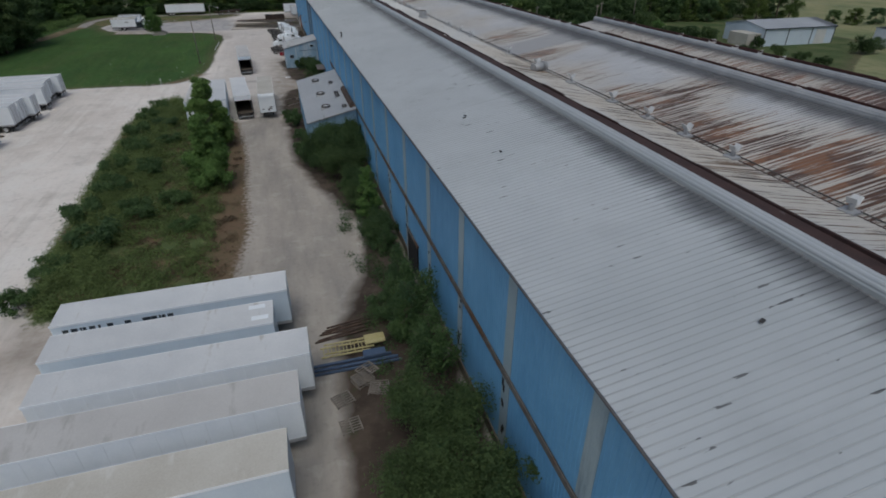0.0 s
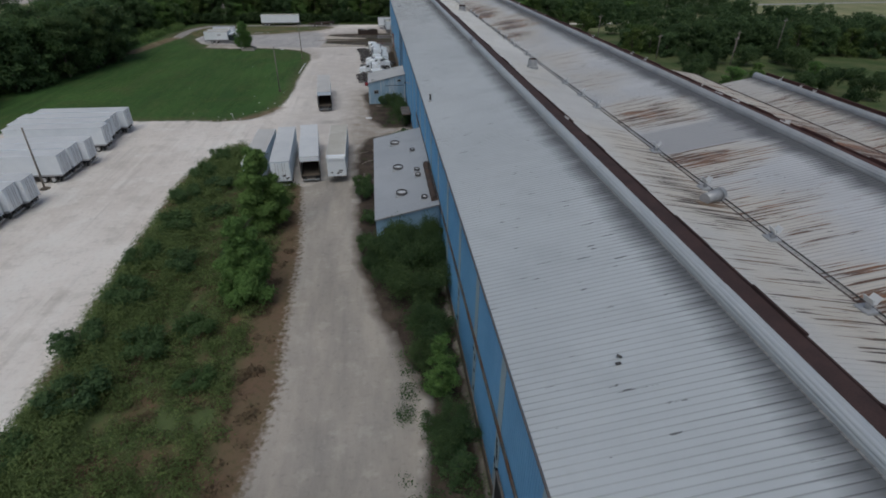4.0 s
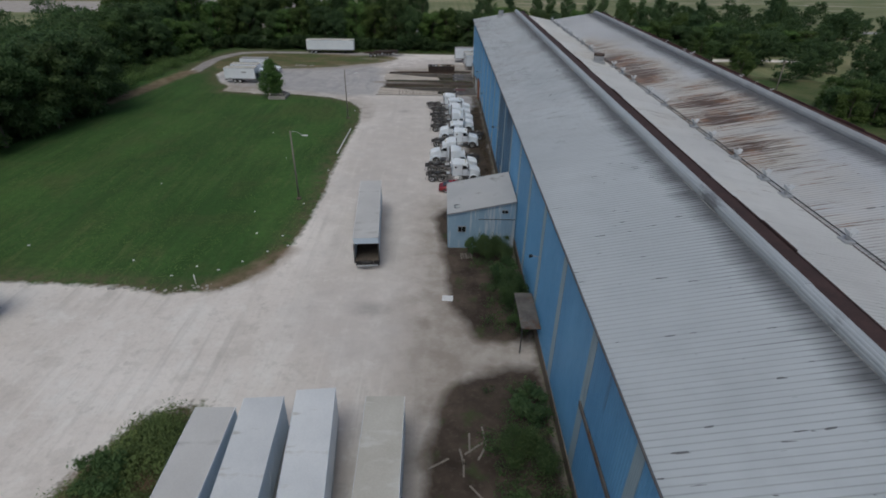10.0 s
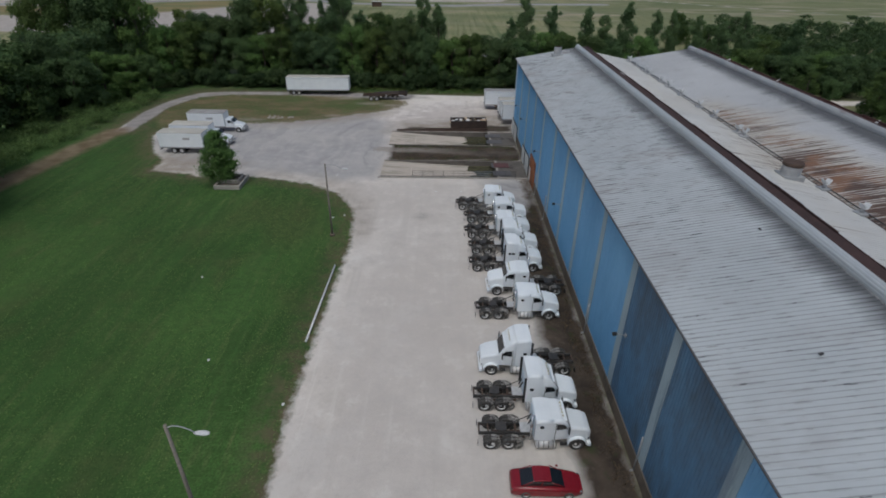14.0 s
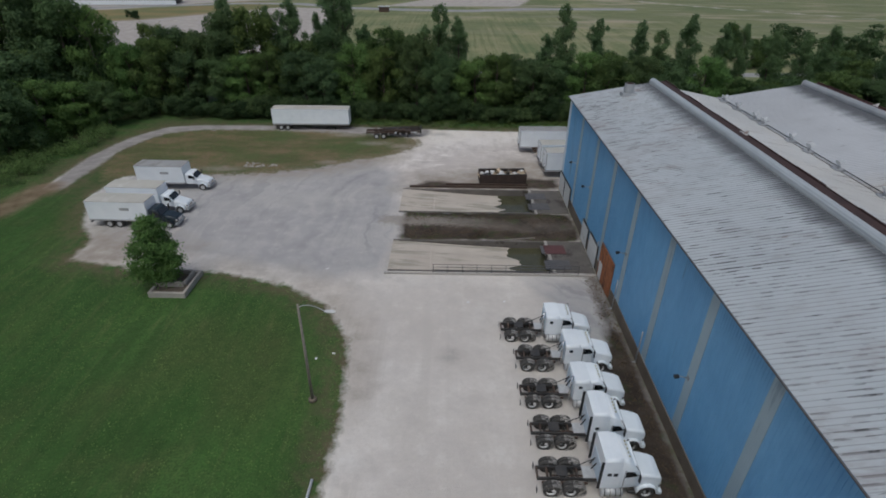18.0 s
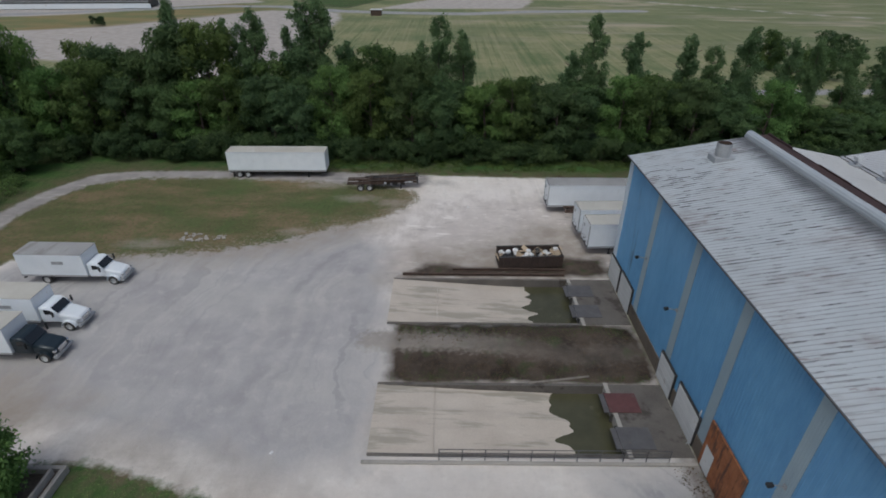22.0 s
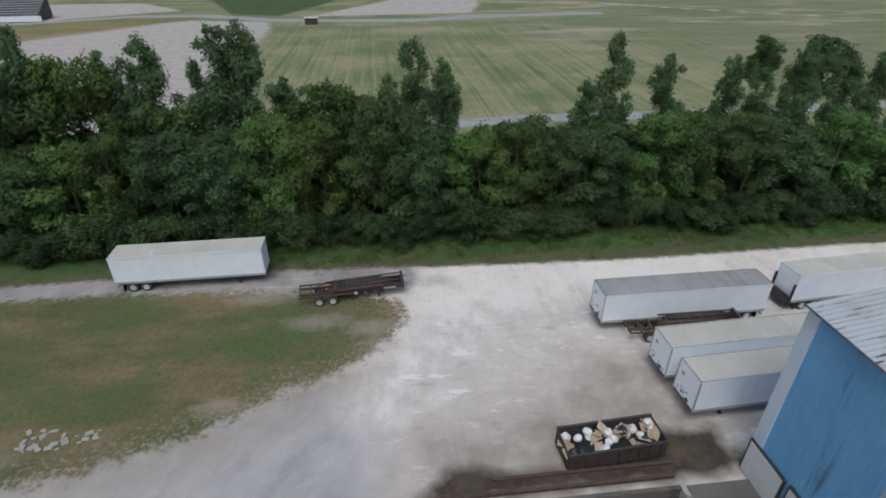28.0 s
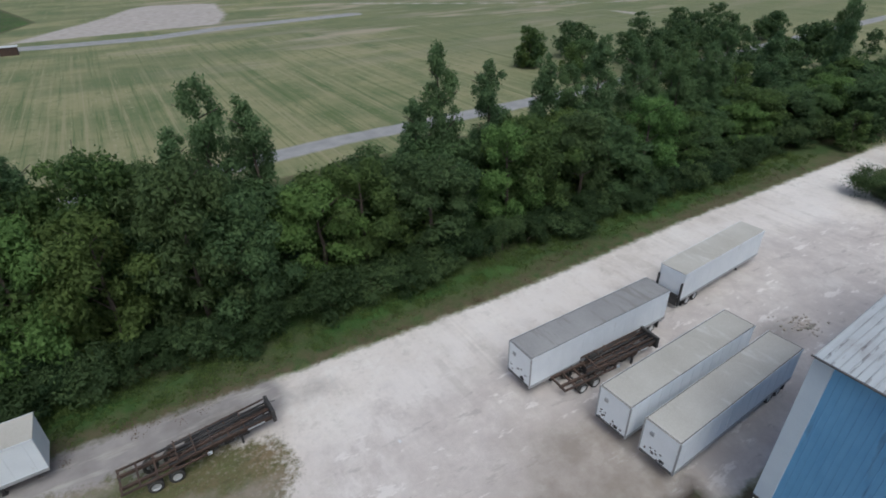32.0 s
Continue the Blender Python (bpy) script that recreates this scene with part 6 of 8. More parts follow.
def roof_vent(x, y, z, r, h, label="round galvanised roof vent"):
    """A curb, a ring and a shallow cap."""
    t = thing("roof_vent", label, "vent", "round vents on the annex roof", at=pose(x, y, z))
    part("curb", bm_box(-r * 1.15, r * 1.15, -r * 1.15, r * 1.15, -0.25, 0.12, 0.02), M["galv"], t)
    n_ = 20
    bm = bm_loft([[(rr * math.cos(6.2832 * i / n_), rr * math.sin(6.2832 * i / n_), zz) for i in range(n_)] for rr, zz in ((r, 0.1), (r, h), (r * 0.88, h), (r * 0.86, h * 0.65))], caps=False)
    part("ring", bm, M["plate"], t, "dark metal ring")
    bm = bm_loft([[(rr * math.cos(6.2832 * i / n_), rr * math.sin(6.2832 * i / n_), zz) for i in range(n_)] for rr, zz in ((r * 0.86, h * 0.62), (r * 0.5, h * 0.8), (r * 0.08, h * 0.86))])
    part("cap", bm, M["roof_light"], t, "pale domed cap")
    return t


for vx, vy in ((5.1, 92.3), (5.15, 83.2), (5.2, 75.6)):
    roof_vent(vx, vy, anx_z(vx), 0.62, 0.42)
for vx, vy in ((7.2, 88.0), (7.3, 81.1), (7.3, 79.4), (7.5, 73.1)):
    roof_vent(vx, vy, anx_z(vx), 0.34, 0.42, label="small round galvanised roof vent")
duct = thing("roof_duct", "dark rusty duct along the wall above the annex roof", "duct", at=pose(0, 0, 0))
for k in range(5):
    ya, yb = 71.9 + 2.0 * k, 73.86 + 2.0 * k
    za, zb = 6.62 - 0.05 * math.sin(0.7 * k), 6.62 - 0.05 * math.sin(0.7 * (k + 1))
    part("duct_length", bm_loft([[(8.46 + 0.36 * math.cos(a), yy, zz + 0.42 * math.sin(a)) for a in np.linspace(0, 6.2832, 13)[:-1]] for yy, zz in ((ya, za), (yb, zb))]), M["rust"], duct)
    part("duct_band", bm_loft([[(8.46 + 0.39 * math.cos(a), yy, zb + 0.45 * math.sin(a)) for a in np.linspace(0, 6.2832, 13)[:-1]] for yy in (yb - 0.1, yb + 0.04)]), M["steel_dark"], duct, "dark joint band")
canopy = thing("door_canopy", "small flat grey canopy over a wall door", "canopy", at=pose(0, 0, 0))
part("roof_plate", bm_box(7.2, 8.84, 116.2, 121.4, 2.75, 2.9, 0.02), M["band"], canopy)
for py in (116.4, 121.2):
    part("post", bm_box(7.25, 7.35, py - 0.05, py + 0.05, 0, 2.75), M["steel_dark"], canopy)


# doors, lamps and marks on the long wall
def wall_door(y0, y1, z1, mat, label, z0=0.05):
    t = thing("dock_door", label, "door", "doors along the west wall", at=pose(WALL_X, 0, 0))
    part("frame", bm_box(-0.19, -0.05, y0 - 0.15, y1 + 0.15, z0, z1 + 0.15, 0.01), M["steel_dark"], t, "dark door frame")
    n_ = 4
    for i in range(n_):
        a, b_ = z0 + (z1 - z0) * i / n_, z0 + (z1 - z0) * (i + 1) / n_
        part("panel", bm_box(-0.23, -0.19, y0, y1, a + 0.01, b_ - 0.01, 0.008), M[mat], t)
    return t


wall_door(225.4, 228.4, 2.7, "door_white", "closed white sectional dock door")
wall_door(221.6, 224.8, 2.8, "door_white", "closed white sectional dock door")
wall_door(210.6, 213.3, 2.5, "door_white", "dented white dock door")
wall_door(206.2, 209.6, 2.7, "door_white", "closed white dock door with stains")
rust_patch = thing("rusted_door", "orange rusted sliding steel door on the blue wall", "door", at=pose(WALL_X, 0, 0))
part("leaf", bm_box(-0.20, -0.05, 200.3, 204.9, 0.1, 4.1, 0.02), M["rust_orange"], rust_patch)
for k in np.arange(200.6, 204.8, 0.45):
    part("rib", bm_box(-0.235, -0.20, k - 0.05, k + 0.05, 0.12, 4.05), M["rust_orange"], rust_patch)
part("white_panel", bm_box(-0.245, -0.236, 203.4, 204.5, 0.2, 2.2), M["door_white"], rust_patch, "small white inset panel")
void = thing("wall_opening", "dark broken doorway in the blue wall", "doorway", at=pose(WALL_X, 0, 0))
part("opening", bm_box(-0.16, -0.05, 37.9, 41.4, 0.0, 3.3), M["dark_void"], void, "dark unlit opening")
part("jamb", bm_box(-0.2, -0.05, 41.4, 41.6, 0, 3.5), M["galv"], void)
part("lintel", bm_box(-0.2, -0.05, 37.7, 41.6, 3.3, 3.5), M["band"], void)


def wall_lamp(y, z):
    t = thing("wall_lamp", "dark wall-mounted floodlight on an arm", "lamp", "floodlights along the west wall", at=pose(WALL_X - 0.02, y, z))
    part("bracket", bm_box(-0.08, 0, -0.12, 0.12, -0.15, 0.15, 0.01), M["galv"], t)
    part("arm", bm_tube((-0.05, 0, 0), (-0.75, 0, 0.18), 0.035, n=6), M["galv"], t)
    part("head", bm_loft([[(-0.72, -0.11, 0.08), (-0.72, 0.11, 0.08), (-0.72, 0.11, 0.26), (-0.72, -0.11, 0.26)], [(-1.02, -0.14, 0.04), (-1.02, 0.14, 0.04), (-1.02, 0.14, 0.2), (-1.02, -0.14, 0.2)]]), M["black"], t)
    return t


for ly, lz in ((120.3, 7.4), (158.5, 6.9), (182.8, 5.9), (198.1, 6.7), (213.2, 6.8), (220.5, 7.0)):
    wall_lamp(ly, lz)
for py in (190.1, 197.9, 151.5, 166.5, 205.6):
    pipe = thing("downpipe", "thin galvanised downpipe on the blue wall", "downpipe", "downpipes", at=pose(WALL_X - 0.12, py + 0.75, 0))
    part("pipe", bm_tube((0, 0, 0), (0, 0, 3.4), 0.06, n=8), M["galv"], pipe)
    part("shoe", bm_tube((0, 0, 0.08), (-0.3, 0, 0.0), 0.06, n=8), M["galv"], pipe)

# ---- things on the big roof ----
def roof_z(x, y=100.0):
    """Height of the sheets over x."""
    lift = np.interp(x, (WALL_X - 0.2, RIDGES[0], VALLEYS[0], RIDGES[1], VALLEYS[1]), (0, 1, 0, 1, 0))
    return EAVE_Z + RIDGE_RISE * float(lift) - 0.28 + RAKE * y


valley_vent = thing("valley_vent", "small pale hooded vent in the roof valley", "vent", "vents along the roof valley", at=pose(0, 0, 0))
part("base", bm_box(-0.45, 0.45, -0.45, 0.45, -0.05, 0.16, 0.03), M["galv"], valley_vent, "flashing plate")
part("pipe", bm_tube((0, 0, 0.1), (0, 0, 0.62), 0.16, n=12), M["galv"], valley_vent)
for sx in (-1, 1):
    part("fin", bm_loft([[(sx * 0.05, -0.28, 0.5), (sx * 0.12, -0.28, 0.5), (sx * 0.34, -0.28, 0.92), (sx * 0.28, -0.28, 0.92)], [(sx * 0.05, 0.28, 0.5), (sx * 0.12, 0.28, 0.5), (sx * 0.34, 0.28, 0.92), (sx * 0.28, 0.28, 0.92)]]), M["roof_light"], valley_vent, "pale splayed hood plate")
VENT_Y = (12.6, 18.4, 27.0, 31.8, 36.5, 41.8, 49.5, 57.7, 66.0, 80.7, 86.0, 92.4, 113.0, 120.5, 123.9, 129.0, 134.4, 138.7, 147.5, 153.2, 160.3, 165.6, 170.4, 184.5, 185.9, 191.8, 196.2, 202.3, 207.0, 210.2, 216.0, 218.0, 222.3, 226.0)
valley_vent.matrix_basis = pose(VALLEYS[0] - 0.1, VENT_Y[0], EAVE_Z - 0.25 + RAKE * VENT_Y[0])
for vy in VENT_Y[1:]:
    copy_thing(valley_vent, pose(VALLEYS[0] - 0.1, vy, EAVE_Z - 0.25 + RAKE * vy, 0, 0, random.uniform(-12, 12)))


def stack(x, y, r, h, label, rusty=False, curb=1.0):
    t = thing("exhaust_stack", label, "stack", "roof stacks", at=pose(x, y, roof_z(x, y)))
    part("curb", bm_box(-r * 1.12 * curb, r * 1.12 * curb, -r * 1.12, r * 1.12, -0.5, 0.30, 0.03), M["galv"], t)
    n_ = 22
    part("barrel", bm_loft([[(rr * math.cos(6.2832 * i / n_), rr * math.sin(6.2832 * i / n_), zz) for i in range(n_)] for rr, zz in ((r, 0.2), (r, h * 0.55), (r * 1.05, h * 0.56), (r * 1.05, h * 0.62), (r, h * 0.63), (r, h), (r * 0.93, h), (r * 0.93, h * 0.3))], caps=False), M["galv"], t)
    if rusty:
        part("rim_band", bm_tube((0, 0, h * 0.8), (0, 0, h + 0.03), r * 1.06, n=n_), M["rust"], t, "rusty dark rim band")
    part("throat", bm_loft([[(rr * math.cos(6.2832 * i / n_), rr * math.sin(6.2832 * i / n_), zz) for i in range(n_)] for rr, zz in ((r * 0.925, h + 0.004), (r * 0.90, h * 0.3))], caps=False), M["rust"], t, "rust-brown inner lining")
    part("damper", bm_tube((0, 0, h * 0.28), (0, 0, h * 0.33), r * 0.92, n=n_), M["steel_dark"], t, "dark throat plate")
    return t


stack(26.0, 100.7, 0.66, 1.25, "wide round galvanised exhaust stack")
stack(26.3, 172.2, 0.8, 1.35, "pale round exhaust stack with a rusty rim", True)
stack(15.2, 224.5, 0.62, 1.45, "round galvanised exhaust stack on a square curb", curb=1.25)
fallen = thing("fallen_vent", "galvanised vent lying on its side in the valley", "vent", at=pose(27.3, 55.0, roof_z(27.3, 55) + 0.4, 0, 0, 25))
part("drum", bm_tube((-0.9, 0, 0), (0.9, 0, 0), 0.42, n=16), M["galv"], fallen)
part("collar", bm_tube((0.7, 0, 0), (1.0, 0, 0), 0.52, n=16), M["galv"], fallen)
pipe_vent = thing("pipe_vent", "short dark pipe vent near the roof edge", "vent", at=pose(9.35, 85.2, roof_z(9.35, 85)))
part("pipe", bm_tube((0, 0, -0.1), (0, 0, 0.75), 0.11, n=10), M["steel_dark"], pipe_vent)
part("flashing", bm_tube((0, 0, -0.05), (0, 0, 0.15), 0.34, 0.14, n=12), M["galv"], pipe_vent)
part("cap", bm_tube((0, 0, 0.72), (0, 0, 0.85), 0.17, 0.05, n=10), M["steel_dark"], pipe_vent)
for sx, sy in ((13.1, 38.5), (13.3, 38.9), (13.0, 30.7), (15.0, 11.0), (14.0, 148.0), (17.0, 160.0)):
    rs = thing("roof_scrap", "small dark scrap on the roof sheets", "debris", "scraps on the roof", at=pose(sx, sy, roof_z(sx, sy) + 0.05, 0, -12, random.uniform(0, 180)))
    part("scrap", bm_box(-0.12, 0.12, -0.08, 0.08, 0, 0.06, 0.02), M["steel_dark"], rs)

# ---- loading docks ----
M["stained"] = surface("oil_stained_concrete", (0.095, 0.084, 0.074), (0.155, 0.138, 0.122), 0.5, 0.8, bump=0.2, c3=(0.06, 0.050, 0.042), amount3=0.35, scale3=0.4)
M["water"] = surface("murky_water", (0.055, 0.055, 0.030), (0.085, 0.080, 0.045), 0.6, 0.12, bump=0.02, c3=(0.12, 0.11, 0.07), amount3=0.2, scale3=0.8)
for wi, (wx0, wx1, wy0, wy1) in enumerate(WELLS):
    t = thing("loading_ramp", "sunken pale concrete loading ramp with a wet lower end", "ramp", "loading ramps", at=pose(0, 0, 0))
    for a, b_ in ((wx0, -9.62), (-9.58, wx1)):
        bm = bmesh.new()
        nxs, nys = (16, 56) if b_ < 0 else (56, 56)
        grid = []
        for i in range(nxs + 1):
            x = a + (b_ - a) * i / nxs
            row = []
            for j in range(nys + 1):
                y = wy0 + 0.28 + (wy1 - wy0 - 0.56) * j / nys
                z = 0.012 - WELL_DEPTH * (x - wx0) / (wx1 - wx0)
                z += 0.10 * noise.noise((x * 0.10, y * 0.62, wi * 7.0)) + 0.05 * noise.noise((x * 0.22, y * 0.95, wi * 3.0)) + 0.022 * noise.noise((x * 0.9, y * 2.3, wi * 5.0)) + (0.012 * (wy1 - y) if wi == 0 else 0.0)
                if x <= wx0 + 0.6:
                    z = max(z, 0.012 - 0.03 * (x - wx0))
                row.append(bm.verts.new((x, y, z)))
            grid.append(row)
        for i in range(nxs):
            for j in range(nys):
                bm.faces.new((grid[i][j], grid[i + 1][j], grid[i + 1][j + 1], grid[i][j + 1])).smooth = True
        part("slab", bm, M["slab"], t)
    for y_ in (wy0, wy1 - 0.28):
        part("side_wall", bm_box(wx0, wx1, y_, y_ + 0.28, -WELL_DEPTH - 0.3, 0.035, 0.02), M["stained"], t, "stained concrete retaining wall")
    part("end_wall", bm_box(wx1 - 0.1, wx1 + 0.25, wy0 - 0.1, wy1 + 0.1, -WELL_DEPTH - 0.3, 0.06, 0.02), M["concrete"], t, "concrete dock face")
    water = thing("puddle", "murky green standing water at the foot of the ramp", "puddle", "puddles in the ramps", at=pose(0, 0, 0))
    wz = -0.86 if wi else -0.84
    part("water", bm_box(-4.0, wx1 - 0.1, wy0 + 0.28, wy1 - 0.28, wz - 0.012, wz), M["water"], water)
    apron = thing("dock_platform", "stained grey concrete dock platform by the wall", "platform", "dock platforms", at=pose(0, 0, 0))
    part("slab", bm_box(wx1 + 0.25, WALL_X - 0.25, wy0 + 0.1, wy1 - 0.1, -0.1, 0.05, 0.02), M["stained"], apron)
    for k, (ly0, ly1) in enumerate(((wy0 + 0.7 + 0.4 * wi, wy0 + 2.7 + 0.4 * wi), (wy0 + 4.1 + 0.4 * wi, wy0 + 6.1 + 0.4 * wi))):
        lev = thing("dock_leveller", "steel dock leveller plate", "dock plate", "dock levellers", at=pose(0, 0, 0))
        if wi == 0 and k == 1:
            lev["label"] = "faded red steel dock leveller plate"
        part("plate", bm_box(wx1 - 0.35, wx1 + 2.1, ly0, ly1, 0.055, 0.11, 0.012), M["red" if wi == 0 and k == 1 else "plate"], lev)
        part("lip", bm_box(wx1 - 0.75, wx1 - 0.36, ly0 + 0.05, ly1 - 0.05, 0.0, 0.07, 0.01), M["plate"], lev)
        for yb in (ly0 - 0.2, ly1 + 0.05):
            part("bumper", bm_box(wx1 - 0.32, wx1 - 0.10, yb, yb + 0.16, -0.75, 0.02, 0.03), M["rubber"], lev, "black rubber dock bumper")
fence = thing("pipe_fence", "rusty pipe railing along the loading ramp", "railing", at=pose(0, 0, 0))
for k, px in enumerate(np.arange(-9.2, 7.2, 1.6)):
    part("post", bm_tube((px, 204.75, 0), (px, 204.75, 1.1), 0.035, n=6), M["plate"], fence)
for z_ in (0.4, 0.75, 1.1):
    part("rail", bm_tube((-9.2, 204.75, z_), (6.8, 204.75, z_), 0.03, n=6), M["plate"], fence)
tagged(part("kerb", bm_box(-14.6, 8.7, 204.35, 204.62, -0.1, 0.16, 0.03), M["concrete"]), "low stained concrete kerb beside the ramp", "kerb", kind="structure")
for k, (ky, kx0, kx1) in enumerate(((228.2, -13.4, 4.0), (229.2, -8.0, 4.3))):
    beam = thing("steel_beam", "long rusty steel beam lying by the ramp", "beam", "beams beside the ramp", at=pose(0, 0, 0))
    part("web", bm_box(kx0, kx1, ky - 0.03, ky + 0.03, 0.02, 0.24), M["rust"], beam)
    for z_ in (0.0, 0.24):
        part("flange", bm_box(kx0, kx1, ky - 0.11, ky + 0.11, z_, z_ + 0.03), M["rust"], beam)
plank = thing("timber_plank", "grey timber plank lying on the dirt strip", "plank", at=pose(0.6, 212.6, 0.0, 0, 0, 9))
part("board", bm_box(-2.6, 2.6, -0.1, 0.1, 0, 0.08, 0.01), M["wood"], plank)

# ---- rubbish skip ----
M["skip"] = surface("dark_rusty_skip", (0.035, 0.024, 0.020), (0.065, 0.042, 0.033), 1.5, 0.8, bump=0.3, c3=(0.11, 0.06, 0.04), amount3=0.2, scale3=1.2)
skip = thing("rubbish_skip", "rusty dark open-top skip filled with cardboard and bags", "skip", at=pose(0.5, 230.75, 0, 0, 0, 3.5))
SL, SW, SH = 3.5, 1.2, 1.55
part("floor", bm_box(-SL, SL, -SW, SW, 0.2, 0.3), M["skip"], skip)
for s in (-1, 1):
    part("side", bm_box(-SL, SL, s * SW - 0.04, s * SW + 0.04, 0.2, SH, 0.01), M["skip"], skip)
    part("end", bm_box(s * SL - 0.04, s * SL + 0.04, -SW + 0.04, SW - 0.04, 0.2, SH, 0.01), M["skip"], skip)
    part("top_rail", bm_box(-SL - 0.05, SL + 0.05, s * SW - 0.08, s * SW + 0.08, SH, SH + 0.1, 0.015), M["steel_dark"], skip)
    part("skid", bm_box(-SL, SL, s * 0.8 - 0.08, s * 0.8 + 0.08, 0.0, 0.2), M["steel_dark"], skip)
    for x in np.arange(-SL + 0.5, SL, 0.75):
        part("rib", bm_box(x - 0.05, x + 0.05, s * (SW + 0.09) - 0.05, s * (SW + 0.09) + 0.05, 0.25, SH), M["skip"], skip)
srng = random.Random(5)
for k in range(46):
    mm = ("paper", "rubbish_white", "paper", "black", "rubbish_white", "paper")[k % 6]
    it = thing("cardboard" if mm == "paper" else "rubbish_bag", {"paper": "torn brown cardboard in the skip", "rubbish_white": "white rubbish bag in the skip", "black": "black rubbish bag in the skip"}[mm], "rubbish", "rubbish in the skip",
               at=pose(0.5, 230.75, 0, 0, 0, 3.5) @ pose(srng.uniform(-3.3, 3.3), srng.uniform(-0.85, 0.85), srng.uniform(0.95, 1.5), srng.uniform(-35, 35), srng.uniform(-35, 35), srng.uniform(0, 180)))
    if mm == "paper":
        part("sheet", bm_box(-srng.uniform(0.3, 0.65), srng.uniform(0.3, 0.65), -0.35, srng.uniform(0.2, 0.45), -0.02, 0.03, 0.005), M["paper"], it)
    else:
        bm = bmesh.new()
        bmesh.ops.create_icosphere(bm, subdivisions=2, radius=srng.uniform(0.25, 0.42))
        for v in bm.verts:
            v.co *= 1 + 0.35 * noise.noise(v.co * 4 + Vector((k, 0, 0)))
            v.co.z *= 0.75
        part("bag", bm, M[mm], it)
part("filling", bm_box(-SL + 0.05, SL - 0.05, -SW + 0.05, SW - 0.05, 0.3, 0.98), M["dark_void"], skip, "dark packed waste")


# ---- road tractors ----
def ring(x, hw, z0, z1, r):
    """Rounded upright section across a vehicle."""
    pts = []
    for cy, cz, a0 in ((hw - r, z1 - r, 0), (-hw + r, z1 - r, 90), (-hw + r * 0.4, z0 + r * 0.4, 180), (hw - r * 0.4, z0 + r * 0.4, 270)):
        rr = r if a0 < 180 else r * 0.4
        for k in range(4):
            a = radians(a0 + 30 * k)
            pts.append((x, cy + rr * math.cos(a), cz + rr * math.sin(a)))
    return pts


def smooth_all(ob):
    big = max(p.area for p in ob.data.polygons)
    for p in ob.data.polygons:
        p.use_smooth = p.area < 0.22 * big
    return ob


def fender(parent, x, y, r, w, mat, z=0.5, a0=0, a1=180):
    secs = []
    for k in range(9):
        a = radians(a0 + (a1 - a0) * k / 8)
        c, s = math.cos(a), math.sin(a)
        secs.append([(x + r * c, y - w, z + r * s), (x + r * c, y + w, z + r * s), (x + (r + 0.05) * c, y + w, z + (r + 0.05) * s), (x + (r + 0.05) * c, y - w, z + (r + 0.05) * s)])
    return part("fender", bm_loft(secs), M[mat], parent)


def panel(parent, name, pts, thick, mat, label=""):
    """A thin plate on four corners, pushed out along its normal."""
    a, b_, c = Vector(pts[0]), Vector(pts[1]), Vector(pts[2])
    nrm = (b_ - a).cross(c - a).normalized() * thick
    return part(name, bm_loft([[tuple(Vector(p) - nrm) for p in pts], [tuple(Vector(p) + nrm) for p in pts]]), M[mat], parent, label)


